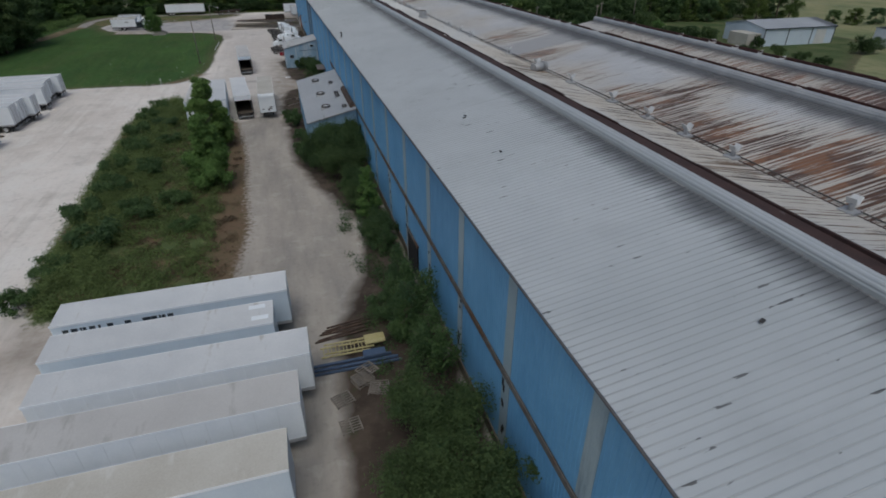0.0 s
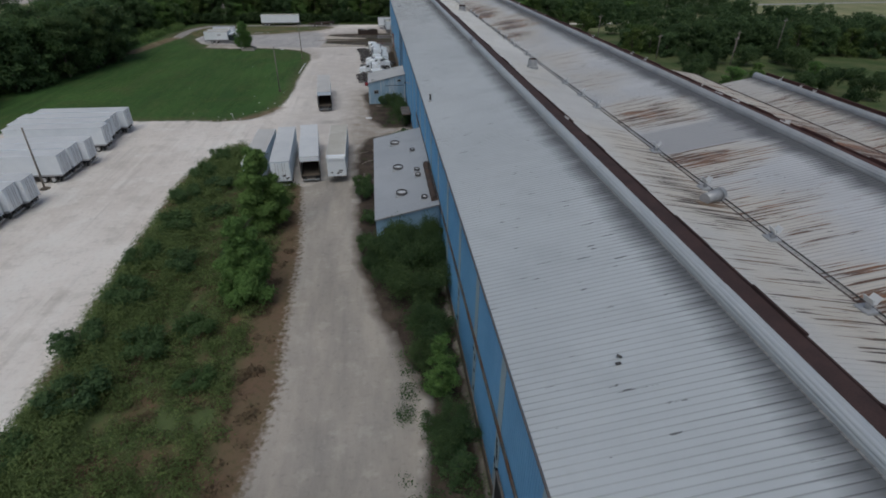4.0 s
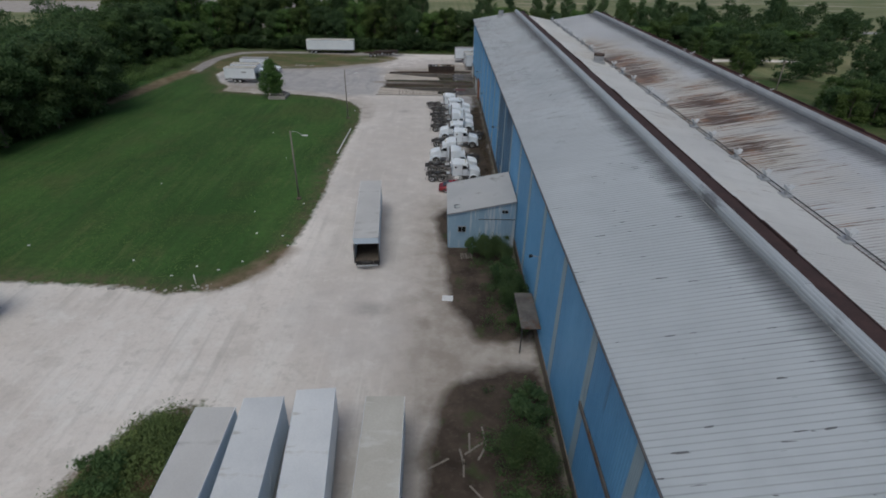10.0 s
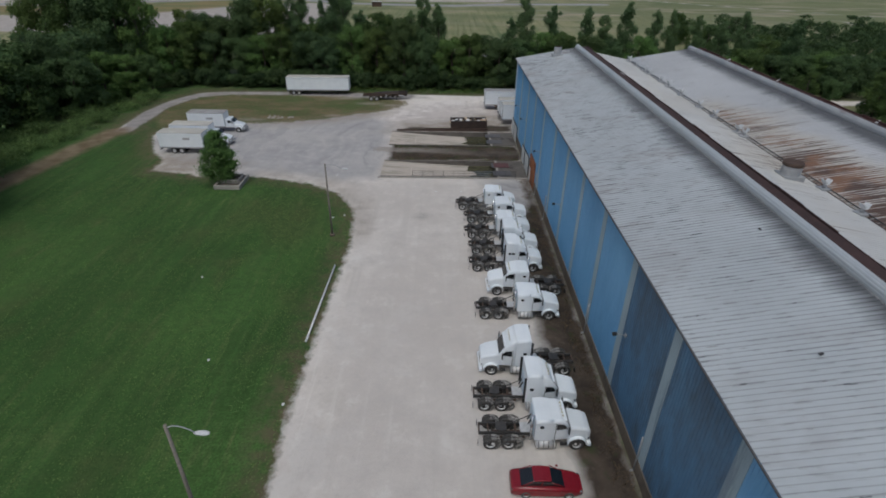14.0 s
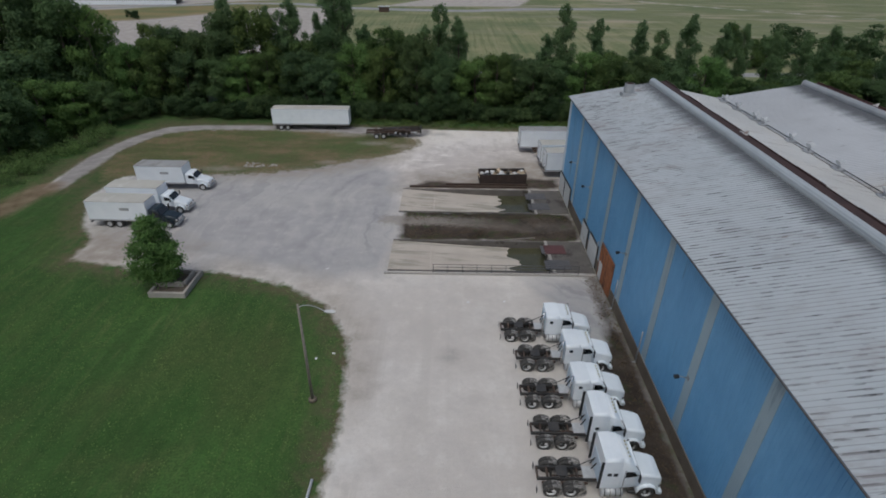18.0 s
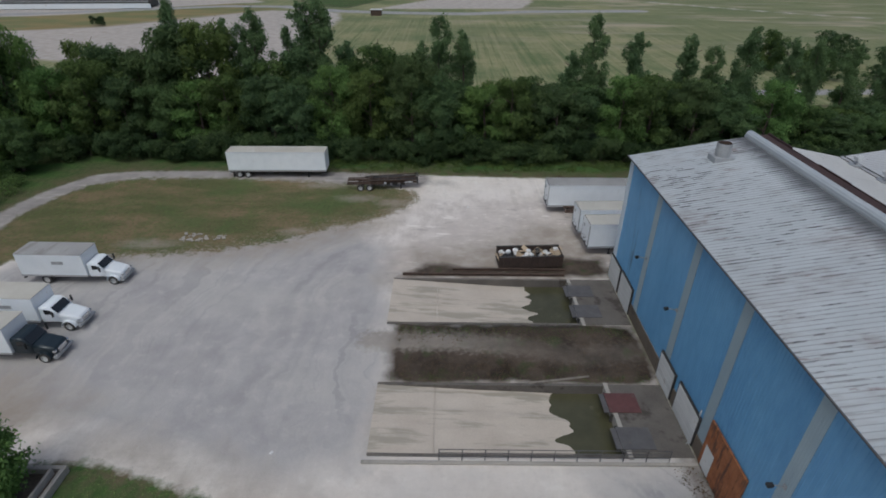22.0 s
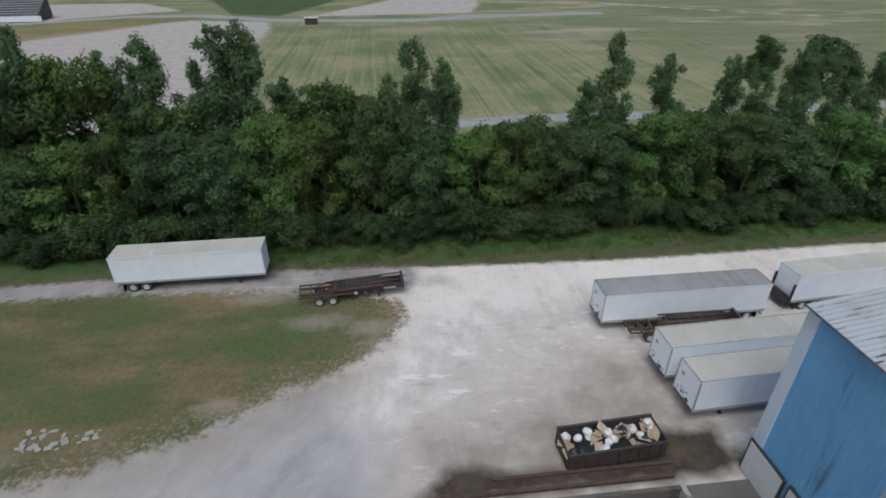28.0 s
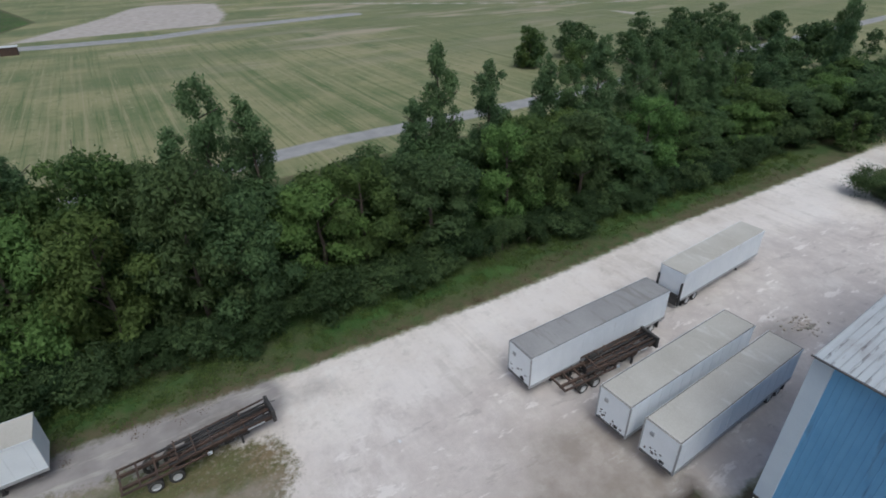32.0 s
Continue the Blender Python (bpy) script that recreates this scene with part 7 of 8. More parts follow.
def tractor(high=True, sleeper_win=1, label="white highway tractor with a high-roof sleeper cab"):
    t = thing("road_tractor", label, "truck", "row of road tractors by the wall")
    for s in (-1, 1):
        part("frame_rail", bm_box(-4.2, 3.4, s * 0.43 - 0.05, s * 0.43 + 0.05, 0.72, 1.0, 0.01), M["steel_dark"], t)
    for x in (-4.15, -3.55, -2.6, -1.75, -1.2):
        part("cross_member", bm_box(x - 0.05, x + 0.05, -0.4, 0.4, 0.74, 0.96), M["rust"], t)
    part("drive_shaft", bm_tube((-3.25, 0, 0.6), (0.5, 0, 0.68), 0.06), M["rust"], t)
    part("fifth_wheel", bm_loft([[(-3.05, -0.30, 1.03), (-3.05, 0.30, 1.03), (-3.05, 0.30, 1.08), (-3.05, -0.30, 1.08)], [(-2.75, -0.44, 1.05), (-2.75, 0.44, 1.05), (-2.75, 0.44, 1.13), (-2.75, -0.44, 1.13)], [(-2.35, -0.40, 1.07), (-2.35, 0.40, 1.07), (-2.35, 0.40, 1.15), (-2.35, -0.40, 1.15)]]), M["steel_dark"], t)
    part("deck_plate", bm_box(-1.52, -0.96, -0.46, 0.46, 1.0, 1.05, 0.01), M["rim"], t, "bright deck plate behind the cab")
    for ax in (-3.25, -1.95):
        part("axle", bm_tube((ax, -0.8, 0.52), (ax, 0.8, 0.52), 0.09), M["steel_dark"], t)
        for s in (-1, 1):
            wheel_parts(t, ax, s * 1.08, s, 0.52, 0.27, True)
            wheel_parts(t, ax, s * 0.77, s, 0.52, 0.27, True)
    for s in (-1, 1):
        wheel_parts(t, 2.95, s * 1.02, s, 0.52, 0.29, True)
        part("mud_flap", bm_box(-4.25, -4.22, s * 0.92 - 0.14, s * 0.92 + 0.14, 0.2, 0.62), M["black"], t)
        tank = part("fuel_tank", bm_tube((-0.75, s * 1.10, 0.66), (0.95, s * 1.10, 0.66), 0.33, n=16), M["rim"], t, "polished fuel tank")
        for k in (-0.55, -0.1, 0.35, 0.75):
            part("strap", bm_tube((k, s * 1.10, 0.66), (k + 0.06, s * 1.10, 0.66), 0.345, n=16), M["steel_dark"], tank)
        part("spring_hanger", bm_box(-3.9, -1.3, s * 0.55 - 0.06, s * 0.55 + 0.06, 0.52, 0.70, 0.02), M["rust"], t)
        part("cab_step", bm_box(1.5, 2.2, s * 1.02 - 0.12, s * 1.02 + 0.12, 0.5, 0.58), M["steel_dark"], t)
    part("back_panel", bm_box(-0.985, -0.955, -0.85, 0.85, 1.15, 2.7, 0.01), M["bluewhite"], t, "pale rear panel of the sleeper")
    for k in (-0.12, 0.3):
        part("air_hose", bm_tube((-1.0, k, 2.1), (-1.12, k + 0.2, 1.3), 0.035, n=6), M["black"], t, "black coiled air hose")
    part("air_hose", bm_tube((-1.05, 0.35, 1.9), (-2.2, 0.1, 1.2), 0.03, n=6), M["black"], t, "black air hose")
    zr = 3.75 if high else 2.95
    sec = [ring(-0.95, 1.2, 1.0, zr - 0.05, 0.18), ring(-0.2, 1.22, 0.98, zr, 0.2), ring(0.55, 1.2, 0.98, zr - (0.05 if high else 0.0), 0.22)]
    smooth_all(part("sleeper", bm_loft(sec), M["white"], t))
    if high:
        csec = [ring(0.551, 1.17, 1.0, 3.68, 0.22), ring(1.15, 1.14, 1.0, 3.40, 0.24), ring(1.62, 1.10, 1.0, 2.98, 0.22), ring(2.28, 1.02, 1.0, 2.12, 0.14)]
        wtop, wbot = (1.66, 2.93), (2.26, 2.16)
    else:
        csec = [ring(0.551, 1.14, 1.0, 2.93, 0.2), ring(1.25, 1.12, 1.0, 2.92, 0.2), ring(1.66, 1.08, 1.0, 2.80, 0.2), ring(2.24, 1.02, 1.0, 2.10, 0.14)]
        wtop, wbot = (1.70, 2.76), (2.22, 2.14)
    smooth_all(part("cab", bm_loft(csec), M["white"], t))
    panel(t, "windscreen", [(wtop[0], 0.86, wtop[1]), (wtop[0], -0.86, wtop[1]), (wbot[0], -0.9, wbot[1]), (wbot[0], 0.9, wbot[1])], 0.03, "glass", "dark windscreen")
    part("sun_visor", bm_box(wtop[0] - 0.08, wtop[0] + 0.14, -0.95, 0.95, wtop[1] + 0.02, wtop[1] + 0.07, 0.01), M["white"], t)
    smooth_all(part("hood", bm_loft([ring(2.2, 1.0, 0.9, 2.12, 0.16), ring(2.9, 0.97, 0.85, 2.04, 0.17), ring(3.7, 0.93, 0.75, 1.90, 0.18), ring(4.15, 0.89, 0.7, 1.74, 0.18), ring(4.3, 0.82, 0.75, 1.55, 0.16)]), M["white"], t))
    part("grille", bm_box(4.26, 4.34, -0.45, 0.45, 0.78, 1.34, 0.02), M["chrome"], t, "chrome grille")
    part("front_bumper", bm_box(4.05, 4.42, -1.16, 1.16, 0.38, 0.72, 0.06), M["white"], t)
    for s in (-1, 1):
        part("headlight", bm_box(4.05, 4.22, s * 0.82 - 0.14, s * 0.82 + 0.14, 0.9, 1.12, 0.03), M["chrome"], t, "clear headlight")
        fender(t, 2.95, s * 1.0, 0.64, 0.2, "white", 0.55)
        panel(t, "side_window", [(0.95, s * 1.165, 2.62), (1.62, s * 1.125, 2.55), (1.98, s * 1.075, 2.12), (0.95, s * 1.165, 2.05)], 0.012, "glass", "dark door window")
        part("door_seam", bm_box(0.86, 0.90, s * 1.15 - 0.03, s * 1.15 + 0.03, 1.05, 2.7), M["steel_dark"], t)
        arm = part("mirror_arm", bm_tube((1.9, s * 1.05, 2.3), (2.0, s * 1.38, 2.4), 0.02, n=6), M["steel_dark"], t)
        part("mirror", bm_box(1.94, 2.04, s * 1.38 - 0.11, s * 1.38 + 0.11, 1.95, 2.6, 0.02), M["black"], arm)
        for k in range(sleeper_win):
            part("sleeper_window", bm_box(-0.55 + 0.48 * k, -0.2 + 0.48 * k, s * 1.215 - 0.02, s * 1.215 + 0.02, 2.25, 2.5, 0.01), M["glass"], t, "small dark sleeper window")
        if high:
            part("sleeper_edge", bm_box(-1.07, -0.95, s * 1.18 - 0.03, s * 1.18 + 0.03, 1.0, zr - 0.25, 0.01), M["black"], t, "black side extender edge")
    for k in (-0.6, -0.3, 0.0, 0.3, 0.6):
        xx, zz = (1.2, 3.42) if high else (1.5, 2.92)
        part("roof_light", bm_box(xx - 0.05, xx + 0.05, k - 0.05, k + 0.05, zz - 0.03, zz + 0.05, 0.01), M["yellow"], t, "small amber roof light")
    if not high:
        part("exhaust_pipe", bm_tube((-1.1, -1.0, 0.9), (-1.1, -1.0, 3.3), 0.075, n=10), M["chrome"], t, "chrome upright exhaust pipe")
    # short conventional nose: draw the front half together
    for ob in t.children_recursive:
        if ob.name.split(".")[0] not in ("tyre", "rim", "fender"):
            for v in ob.data.vertices:
                v.co.x = float(np.interp(v.co.x, (-5, -1.75, -0.95, 0.55, 2.25, 4.45), (-5, -1.4, -0.2, 1.0, 2.35, 4.0)))
    return t


T_high = tractor(True, 1)
T_twin = tractor(True, 2, "white tractor with a tall sleeper and two small windows")
T_mid = tractor(False, 1, "white tractor with a mid-height sleeper cab")
TR = ((T_mid, 2.3, 155.1, 0), (T_high, 2.1, 158.7, 0), (T_high, 2.6, 162.7, 180), (T_mid, 2.9, 170.3, 0), (T_mid, 4.1, 174.4, 180), (T_twin, 2.6, 178.9, 0), (T_high, 2.7, 182.6, 0), (T_mid, 2.35, 186.5, 0), (T_mid, 2.45, 190.6, 0), (T_mid, 1.45, 194.4, 0))
done = set()
for src, x, y, deg in TR:
    if src not in done:
        done.add(src)
        src.matrix_basis = pose(x, y, 0, 0, 0, deg)
    else:
        copy_thing(src, pose(x, y, 0, 0, 0, deg + random.uniform(-0.8, 0.8)))


# ---- box trucks ----
def box_truck(cab_mat, roof, label, axles=1, L=6.9):
    t = thing("box_truck", label, "truck", "box trucks on the asphalt pad")
    part("box_body", bm_box(-L, 0, -1.27, 1.27, 1.12, 3.58, 0.03), M["white"], t)
    part("box_roof", bm_box(-L - 0.01, 0.01, -1.29, 1.29, 3.58, 3.65, 0.02), M[roof], t, "weathered box roof")
    for s in (-1, 1):
        part("bottom_rail", bm_box(-L, 0, s * 1.28 - 0.02, s * 1.28 + 0.02, 1.02, 1.2), M["galv"], t)
        part("frame_rail", bm_box(-L + 0.2, 3.2, s * 0.42 - 0.05, s * 0.42 + 0.05, 0.75, 1.05), M["steel_dark"], t)
        part("side_mark", bm_box(-3.3, -2.1, s * 1.272 - 0.006, s * 1.272 + 0.006, 2.45, 2.8), M["galv"], t, "pale faded lettering bar")
        for k in range(axles):
            wheel_parts(t, -L + 2.3 + 1.25 * k, s * 1.02, s)
            wheel_parts(t, -L + 2.3 + 1.25 * k, s * 0.72, s)
        wheel_parts(t, 2.35, s * 1.0, s, 0.48, 0.27)
        fender(t, 2.35, s * 0.98, 0.60, 0.2, cab_mat, 0.5)
        panel(t, "side_window", [(0.55, s * 1.09, 2.28), (1.05, s * 1.06, 2.25), (1.42, s * 1.02, 1.82), (0.55, s * 1.09, 1.78)], 0.012, "glass", "dark door window")
        arm = part("mirror_arm", bm_tube((1.35, s * 1.0, 1.95), (1.45, s * 1.32, 2.05), 0.02, n=6), M["steel_dark"], t)
        part("mirror", bm_box(1.4, 1.5, s * 1.32 - 0.1, s * 1.32 + 0.1, 1.7, 2.3, 0.02), M["black"], arm)
        part("headlight", bm_box(3.15, 3.36, s * 0.78 - 0.15, s * 0.78 + 0.15, 0.95, 1.15, 0.03), M["chrome"], t, "clear headlight")
    smooth_all(part("cab", bm_loft([ring(0.12, 1.08, 0.95, 2.5, 0.18), ring(0.8, 1.08, 0.95, 2.55, 0.2), ring(1.1, 1.05, 0.95, 2.42, 0.2), ring(1.62, 1.0, 0.95, 1.75, 0.12)]), M[cab_mat], t))
    panel(t, "windscreen", [(1.13, 0.85, 2.40), (1.13, -0.85, 2.40), (1.60, -0.88, 1.80), (1.60, 0.88, 1.80)], 0.03, "glass", "dark windscreen")
    smooth_all(part("hood", bm_loft([ring(1.55, 0.98, 0.85, 1.75, 0.22), ring(2.4, 0.92, 0.8, 1.6, 0.25), ring(3.15, 0.84, 0.75, 1.4, 0.25), ring(3.35, 0.74, 0.78, 1.2, 0.2)]), M[cab_mat], t))
    part("grille", bm_box(3.3, 3.4, -0.5, 0.5, 0.8, 1.2, 0.02), M["chrome"], t, "grille")
    part("front_bumper", bm_box(3.15, 3.46, -1.1, 1.1, 0.45, 0.72, 0.04), M["galv"], t)
    part("rear_bumper", bm_box(-L - 0.1, -L + 0.05, -1.1, 1.1, 0.6, 0.75, 0.02), M["steel_dark"], t)
    return t


box_truck("white", "roof_grey", "white box truck with a grey box roof").matrix_basis = pose(-45.6, 227.0, 0, 0, 0, -1)
box_truck("white", "roof_tan", "white box truck with a yellowed box roof").matrix_basis = pose(-45.5, 219.5, 0, 0, 0, -2)
box_truck("navy", "roof_tan", "white box truck with a black cab", 2, 7.5).matrix_basis = pose(-45.0, 215.2, 0, 0, 0, -1)

# ---- red car ----
car = thing("red_car", "dark red four-door saloon car parked by the shed", "car", at=pose(2.5, 150.9, 0, 0, 0, -1))
cs = []
for x, hw, z1, r in ((-2.38, 0.70, 0.72, 0.15), (-2.2, 0.82, 0.88, 0.2), (-1.3, 0.89, 0.98, 0.2), (0.0, 0.90, 0.96, 0.2), (1.1, 0.88, 0.92, 0.2), (1.9, 0.82, 0.78, 0.2), (2.35, 0.68, 0.62, 0.15)):
    cs.append(ring(x, hw, 0.22, z1, r))
smooth_all(part("body", bm_loft(cs), M["red_car"], car))
smooth_all(part("greenhouse", bm_loft([ring(-1.75, 0.66, 0.85, 0.98, 0.06), ring(-0.95, 0.62, 0.85, 1.38, 0.12), ring(-0.3, 0.62, 0.85, 1.43, 0.12), ring(0.25, 0.61, 0.85, 1.38, 0.12), ring(1.1, 0.68, 0.85, 0.95, 0.06)]), M["glass"], car, "dark car glass"))
smooth_all(part("roof_panel", bm_loft([ring(-0.95, 0.60, 1.36, 1.42, 0.02), ring(-0.3, 0.60, 1.38, 1.47, 0.04), ring(0.22, 0.58, 1.36, 1.42, 0.02)]), M["red_car"], car))
for s in (-1, 1):
    for x0, x1 in ((-1.72, -0.98), (0.22, 1.05), (-0.42, -0.34)):
        zz0, zz1 = (0.96, 1.38) if x0 < 0 else (1.38, 0.95)
        part("pillar", bm_tube((x0, s * 0.66, zz0 if x0 != -0.42 else 0.95), (x1, s * 0.615, zz1 if x0 != -0.42 else 1.40), 0.035, n=6), M["red_car"], car)
    for x in (-1.4, 1.42):
        wheel_parts(car, x, s * 0.80, s, 0.32, 0.2)
    part("tail_light", bm_box(-2.36, -2.2, s * 0.62 - 0.14, s * 0.62 + 0.14, 0.6, 0.76, 0.03), M["red"], car, "red tail light")
    part("headlight", bm_box(2.1, 2.3, s * 0.58 - 0.14, s * 0.58 + 0.14, 0.52, 0.64, 0.03), M["chrome"], car, "clear headlight")
    part("mirror", bm_box(0.75, 0.9, s * 0.98 - 0.07, s * 0.98 + 0.07, 0.92, 1.03, 0.02), M["red_car"], car)


# ---- skeletal pole trailers ----
def pole_trailer(label, L=10.4):
    t = thing("pole_trailer", label, "trailer", "rusty pole trailers")
    for s in (-1, 1):
        part("main_rail", bm_box(0, L, s * 0.55 - 0.08, s * 0.55 + 0.08, 0.95, 1.2, 0.01), M["rust"], t)
        part("outer_rail", bm_box(0, L * 0.55, s * 1.1 - 0.06, s * 1.1 + 0.06, 1.05, 1.2, 0.01), M["rust"], t)
        part("leg", bm_box(L - 2.6, L - 2.45, s * 0.6 - 0.07, s * 0.6 + 0.07, 0.05, 0.95), M["steel_dark"], t)
        for ax in (1.9, 3.2):
            wheel_parts(t, ax, s * 1.05, s, 0.48, 0.26)
            wheel_parts(t, ax, s * 0.75, s, 0.48, 0.26)
    for x in np.arange(0.1, L, 1.05):
        part("cross_bar", bm_box(x - 0.06, x + 0.06, -1.1 if x < L * 0.55 else -0.5, 1.1 if x < L * 0.55 else 0.5, 1.0, 1.18), M["rust"], t)
    part("end_frame", bm_box(L - 0.25, L, -0.95, 0.95, 0.9, 1.95, 0.02), M["steel_dark"], t, "dark upright end frame")
    for ax in (1.9, 3.2):
        part("axle", bm_tube((ax, -0.8, 0.48), (ax, 0.8, 0.48), 0.08), M["steel_dark"], t)
    for k in range(9):
        y_, z_ = -0.8 + 0.2 * k, 1.28 + 0.12 * (k % 3)
        part("pole", bm_tube((3.2 + 0.35 * (k % 4), y_, z_), (L - 0.3, y_ + random.uniform(-0.1, 0.1), z_ + 0.22), 0.075, n=7), M["steel_dark" if k % 2 else "rust"], t, "dark pole lashed on top")
    for k in range(16):
        y_, x0_ = random.uniform(-0.85, 0.85), random.uniform(2.4, L * 0.55)
        z_ = 1.26 + random.uniform(0.0, 0.32)
        part("pole", bm_tube((x0_, y_, z_), (min(L - 0.1, x0_ + random.uniform(3.0, 6.5)), y_ + random.uniform(-0.25, 0.25), z_ + random.uniform(-0.02, 0.15)), random.uniform(0.04, 0.10), n=7), M["steel_dark" if k % 3 else "rust"], t, "dark pole lashed on top")
    for k in range(5):
        x_ = 3.6 + 1.1 * k
        part("strap_bar", bm_box(x_ - 0.05, x_ + 0.05, -1.0, 1.0, 1.55, 1.62), M["rust"], t)
        part("underslung_box", bm_box(x_ - 0.4, x_ + 0.3, -0.5, 0.4, 0.55, 0.94, 0.03), M["steel_dark"], t)
    part("white_tag", bm_box(L * 0.52, L * 0.52 + 0.3, -1.16, -1.14, 1.0, 1.3), M["white"], t, "small white tag")
    part("hose", bm_tube((L, 0.5, 1.6), (L + 0.45, 0.7, 1.3), 0.03, n=6), M["black"], t, "black air hose")
    part("mark_bar", bm_box(L - 2.0, L - 0.8, -0.645, -0.632, 1.0, 1.14), M["white"], t, "white lettering bar")
    return t


place(pole_trailer("rusty pole trailer on the gravel beside the grass", 10.2), -23.0, 251.0, 4.0)
place(pole_trailer("dark skeletal trailer between two box trailers", 10.2), 6.6, 242.6, -3.0)


# ---- lamps, poles, planter, yard details ----
def lamp_post(x, y, h, arm, label):
    t = thing("street_lamp", label, "street lamp", "yard lamps", at=pose(x, y, 0))
    part("pole", bm_tube((0, 0, 0), (0, 0, h), 0.13, 0.09, n=10), M["wood"], t)
    part("footing", bm_tube((0, 0, 0), (0, 0, 0.25), 0.35, 0.3, n=10), M["brick"], t)
    p = Vector((0, 0, h - 0.25))
    for k in range(5):
        u = (k + 1) / 5
        q = Vector((arm * u, 0, h - 0.15 + 0.16 * math.sin(u * 3.1) - 0.42 * u * u))
        part("arm", bm_tube(p, q, 0.035, n=6), M["galv"], t)
        p = q
    part("head", bm_loft([[(p.x + dx, r * math.cos(a), p.z + dz + 0.6 * r * math.sin(a)) for a in np.linspace(0, 6.2832, 11)[:-1]] for dx, r, dz in ((-0.1, 0.07, 0), (0.15, 0.15, 0.0), (0.5, 0.17, -0.02), (0.72, 0.09, -0.03))]), M["rubbish_white"], t, "pale lamp head")
    return t


lamp_post(-19.1, 147.5, 9.6, 1.5, "tall wooden lamp post with a curved arm on the lawn edge")
lamp_post(-18.2, 185.8, 9.4, 1.9, "tall lamp post with a curved arm beside the yard")
rail = thing("kerb_rail", "long pale pipe lying along the lawn edge", "pipe", at=pose(0, 0, 0))
part("pipe", bm_tube((-16.9, 165.5, 0.10), (-16.6, 178.6, 0.10), 0.10, n=8), M["rubbish_white"], rail)
planter = thing("planter_box", "weathered grey two-tier planter box on the lawn", "planter", at=pose(0, 0, 0))
for x0, x1, y0, y1 in ((-38.0, -34.2, 199.2, 199.5), (-38.0, -34.2, 203.3, 203.6), (-38.0, -37.7, 199.5, 203.3), (-34.5, -34.2, 199.5, 203.3)):
    part("side_board", bm_box(x0, x1, y0, y1, 0, 0.62, 0.03), M["concrete"], planter)
for x0, x1, y0, y1 in ((-37.5, -34.9, 200.6, 200.85), (-34.95, -34.75, 200.85, 203.1), (-37.5, -34.9, 203.0, 203.2)):
    part("inner_board", bm_box(x0, x1, y0, y1, 0.4, 0.95, 0.03), M["concrete"], planter, "raised inner tier")
part("soil", bm_box(-37.7, -34.5, 199.5, 203.3, 0, 0.42), M["bark"], planter, "dark bare soil")
tree_kind("planted", "dense", 5.4, 2.2, 15000, 0.095, "leaf_light", fuzz=0.34)
pt = tree("planted", -37.1, 201.2, 1.5, label="small leafy tree growing in the planter box")
pt.location.z = 0.3
tile = thing("white_board", "white square board lying in the yard", "board", at=pose(1.1, 124.4, 0.0, 0, 0, -4))
part("board", bm_box(-0.55, 0.55, -0.45, 0.45, 0, 0.06, 0.01), M["rubbish_white"], tile)
marker = thing("marker_post", "short white marker post at the lawn corner", "post", at=pose(-24.9, 126.6, 0))
part("post", bm_tube((0, 0, 0), (0, 0, 1.1), 0.06, n=8), M["rubbish_white"], marker)
lrng = random.Random(11)
LIT = [(-23.9, 143.3), (-19.0, 190.6), (-17.6, 191.3), (-1.8, 199.5), (-5.8, 245.0), (-24.8, 163.0), (-17.4, 134.6), (-17.0, 158.0), (-40.0, 152.0), (-30.5, 176.0), (-47.0, 134.0), (-21.0, 205.2), (-5.5, 199.3), (-21.5, 131.0), (-19.4, 133.2), (-23.5, 129.2), (-18.6, 136.9), (-28.0, 128.0), (-26.1, 129.9), (-33.5, 131.0), (-21.9, 137.5), (-18.1, 146.0)]
for k, (lx, ly) in enumerate(LIT):
    it = thing("litter", "small white scrap of litter on the ground", "litter", "scattered litter", at=pose(lx, ly, 0.02, 0, 0, lrng.uniform(0, 180)))
    part("scrap", bm_box(-0.14, 0.14, -0.1, 0.1, 0, 0.05, 0.02), M["rubbish_white"], it)
# broken concrete in the dry grass
for k in range(34):
    it = thing("rubble", "pale broken concrete lump in the grass", "rubble", "rubble in the dry grass", at=pose(-38.0 + lrng.uniform(-2.6, 2.6), 236.0 + lrng.uniform(-1.0, 1.0), 0.0, 0, 0, lrng.uniform(0, 180)))
    s_ = lrng.uniform(0.08, 0.30)
    part("lump", bm_box(-s_, s_, -s_ * 0.6, s_ * 0.6, 0, s_ * 0.5, s_ * 0.15), M["concrete"], it)

for k in range(32):
    u = lrng.random()
    it = thing("rubble", "pale stone lump at the worn corner of the lawn", "rubble", "rubble at the lawn corner", at=pose(-38.0 + 16.0 * u, 126.3 - 0.9 * math.sin(3.0 * u) + lrng.gauss(0, 0.35), 0.0, 0, 0, lrng.uniform(0, 180)))
    s_ = lrng.uniform(0.06, 0.20)
    part("lump", bm_box(-s_, s_, -s_ * 0.7, s_ * 0.7, 0, s_ * 0.6, s_ * 0.15), M["concrete"], it)

# ---- pallets and racks by the trailer row ----
def pallet(x, y, z, deg, label="weathered grey timber pallet", tilt=0):
    t = thing("pallet", label, "pallet", "pallets on the dirt", at=pose(x, y, z, tilt, 0, deg))
    for k in range(6):
        part("slat", bm_box(-0.65, 0.65, -0.55 + k * 0.206, -0.475 + k * 0.206, 0.11, 0.135), M["wood"], t)
    for k in (-0.6, 0.0, 0.6):
        part("runner", bm_box(k - 0.04, k + 0.04, -0.55, 0.56, 0.0, 0.11), M["wood"], t)
    return t


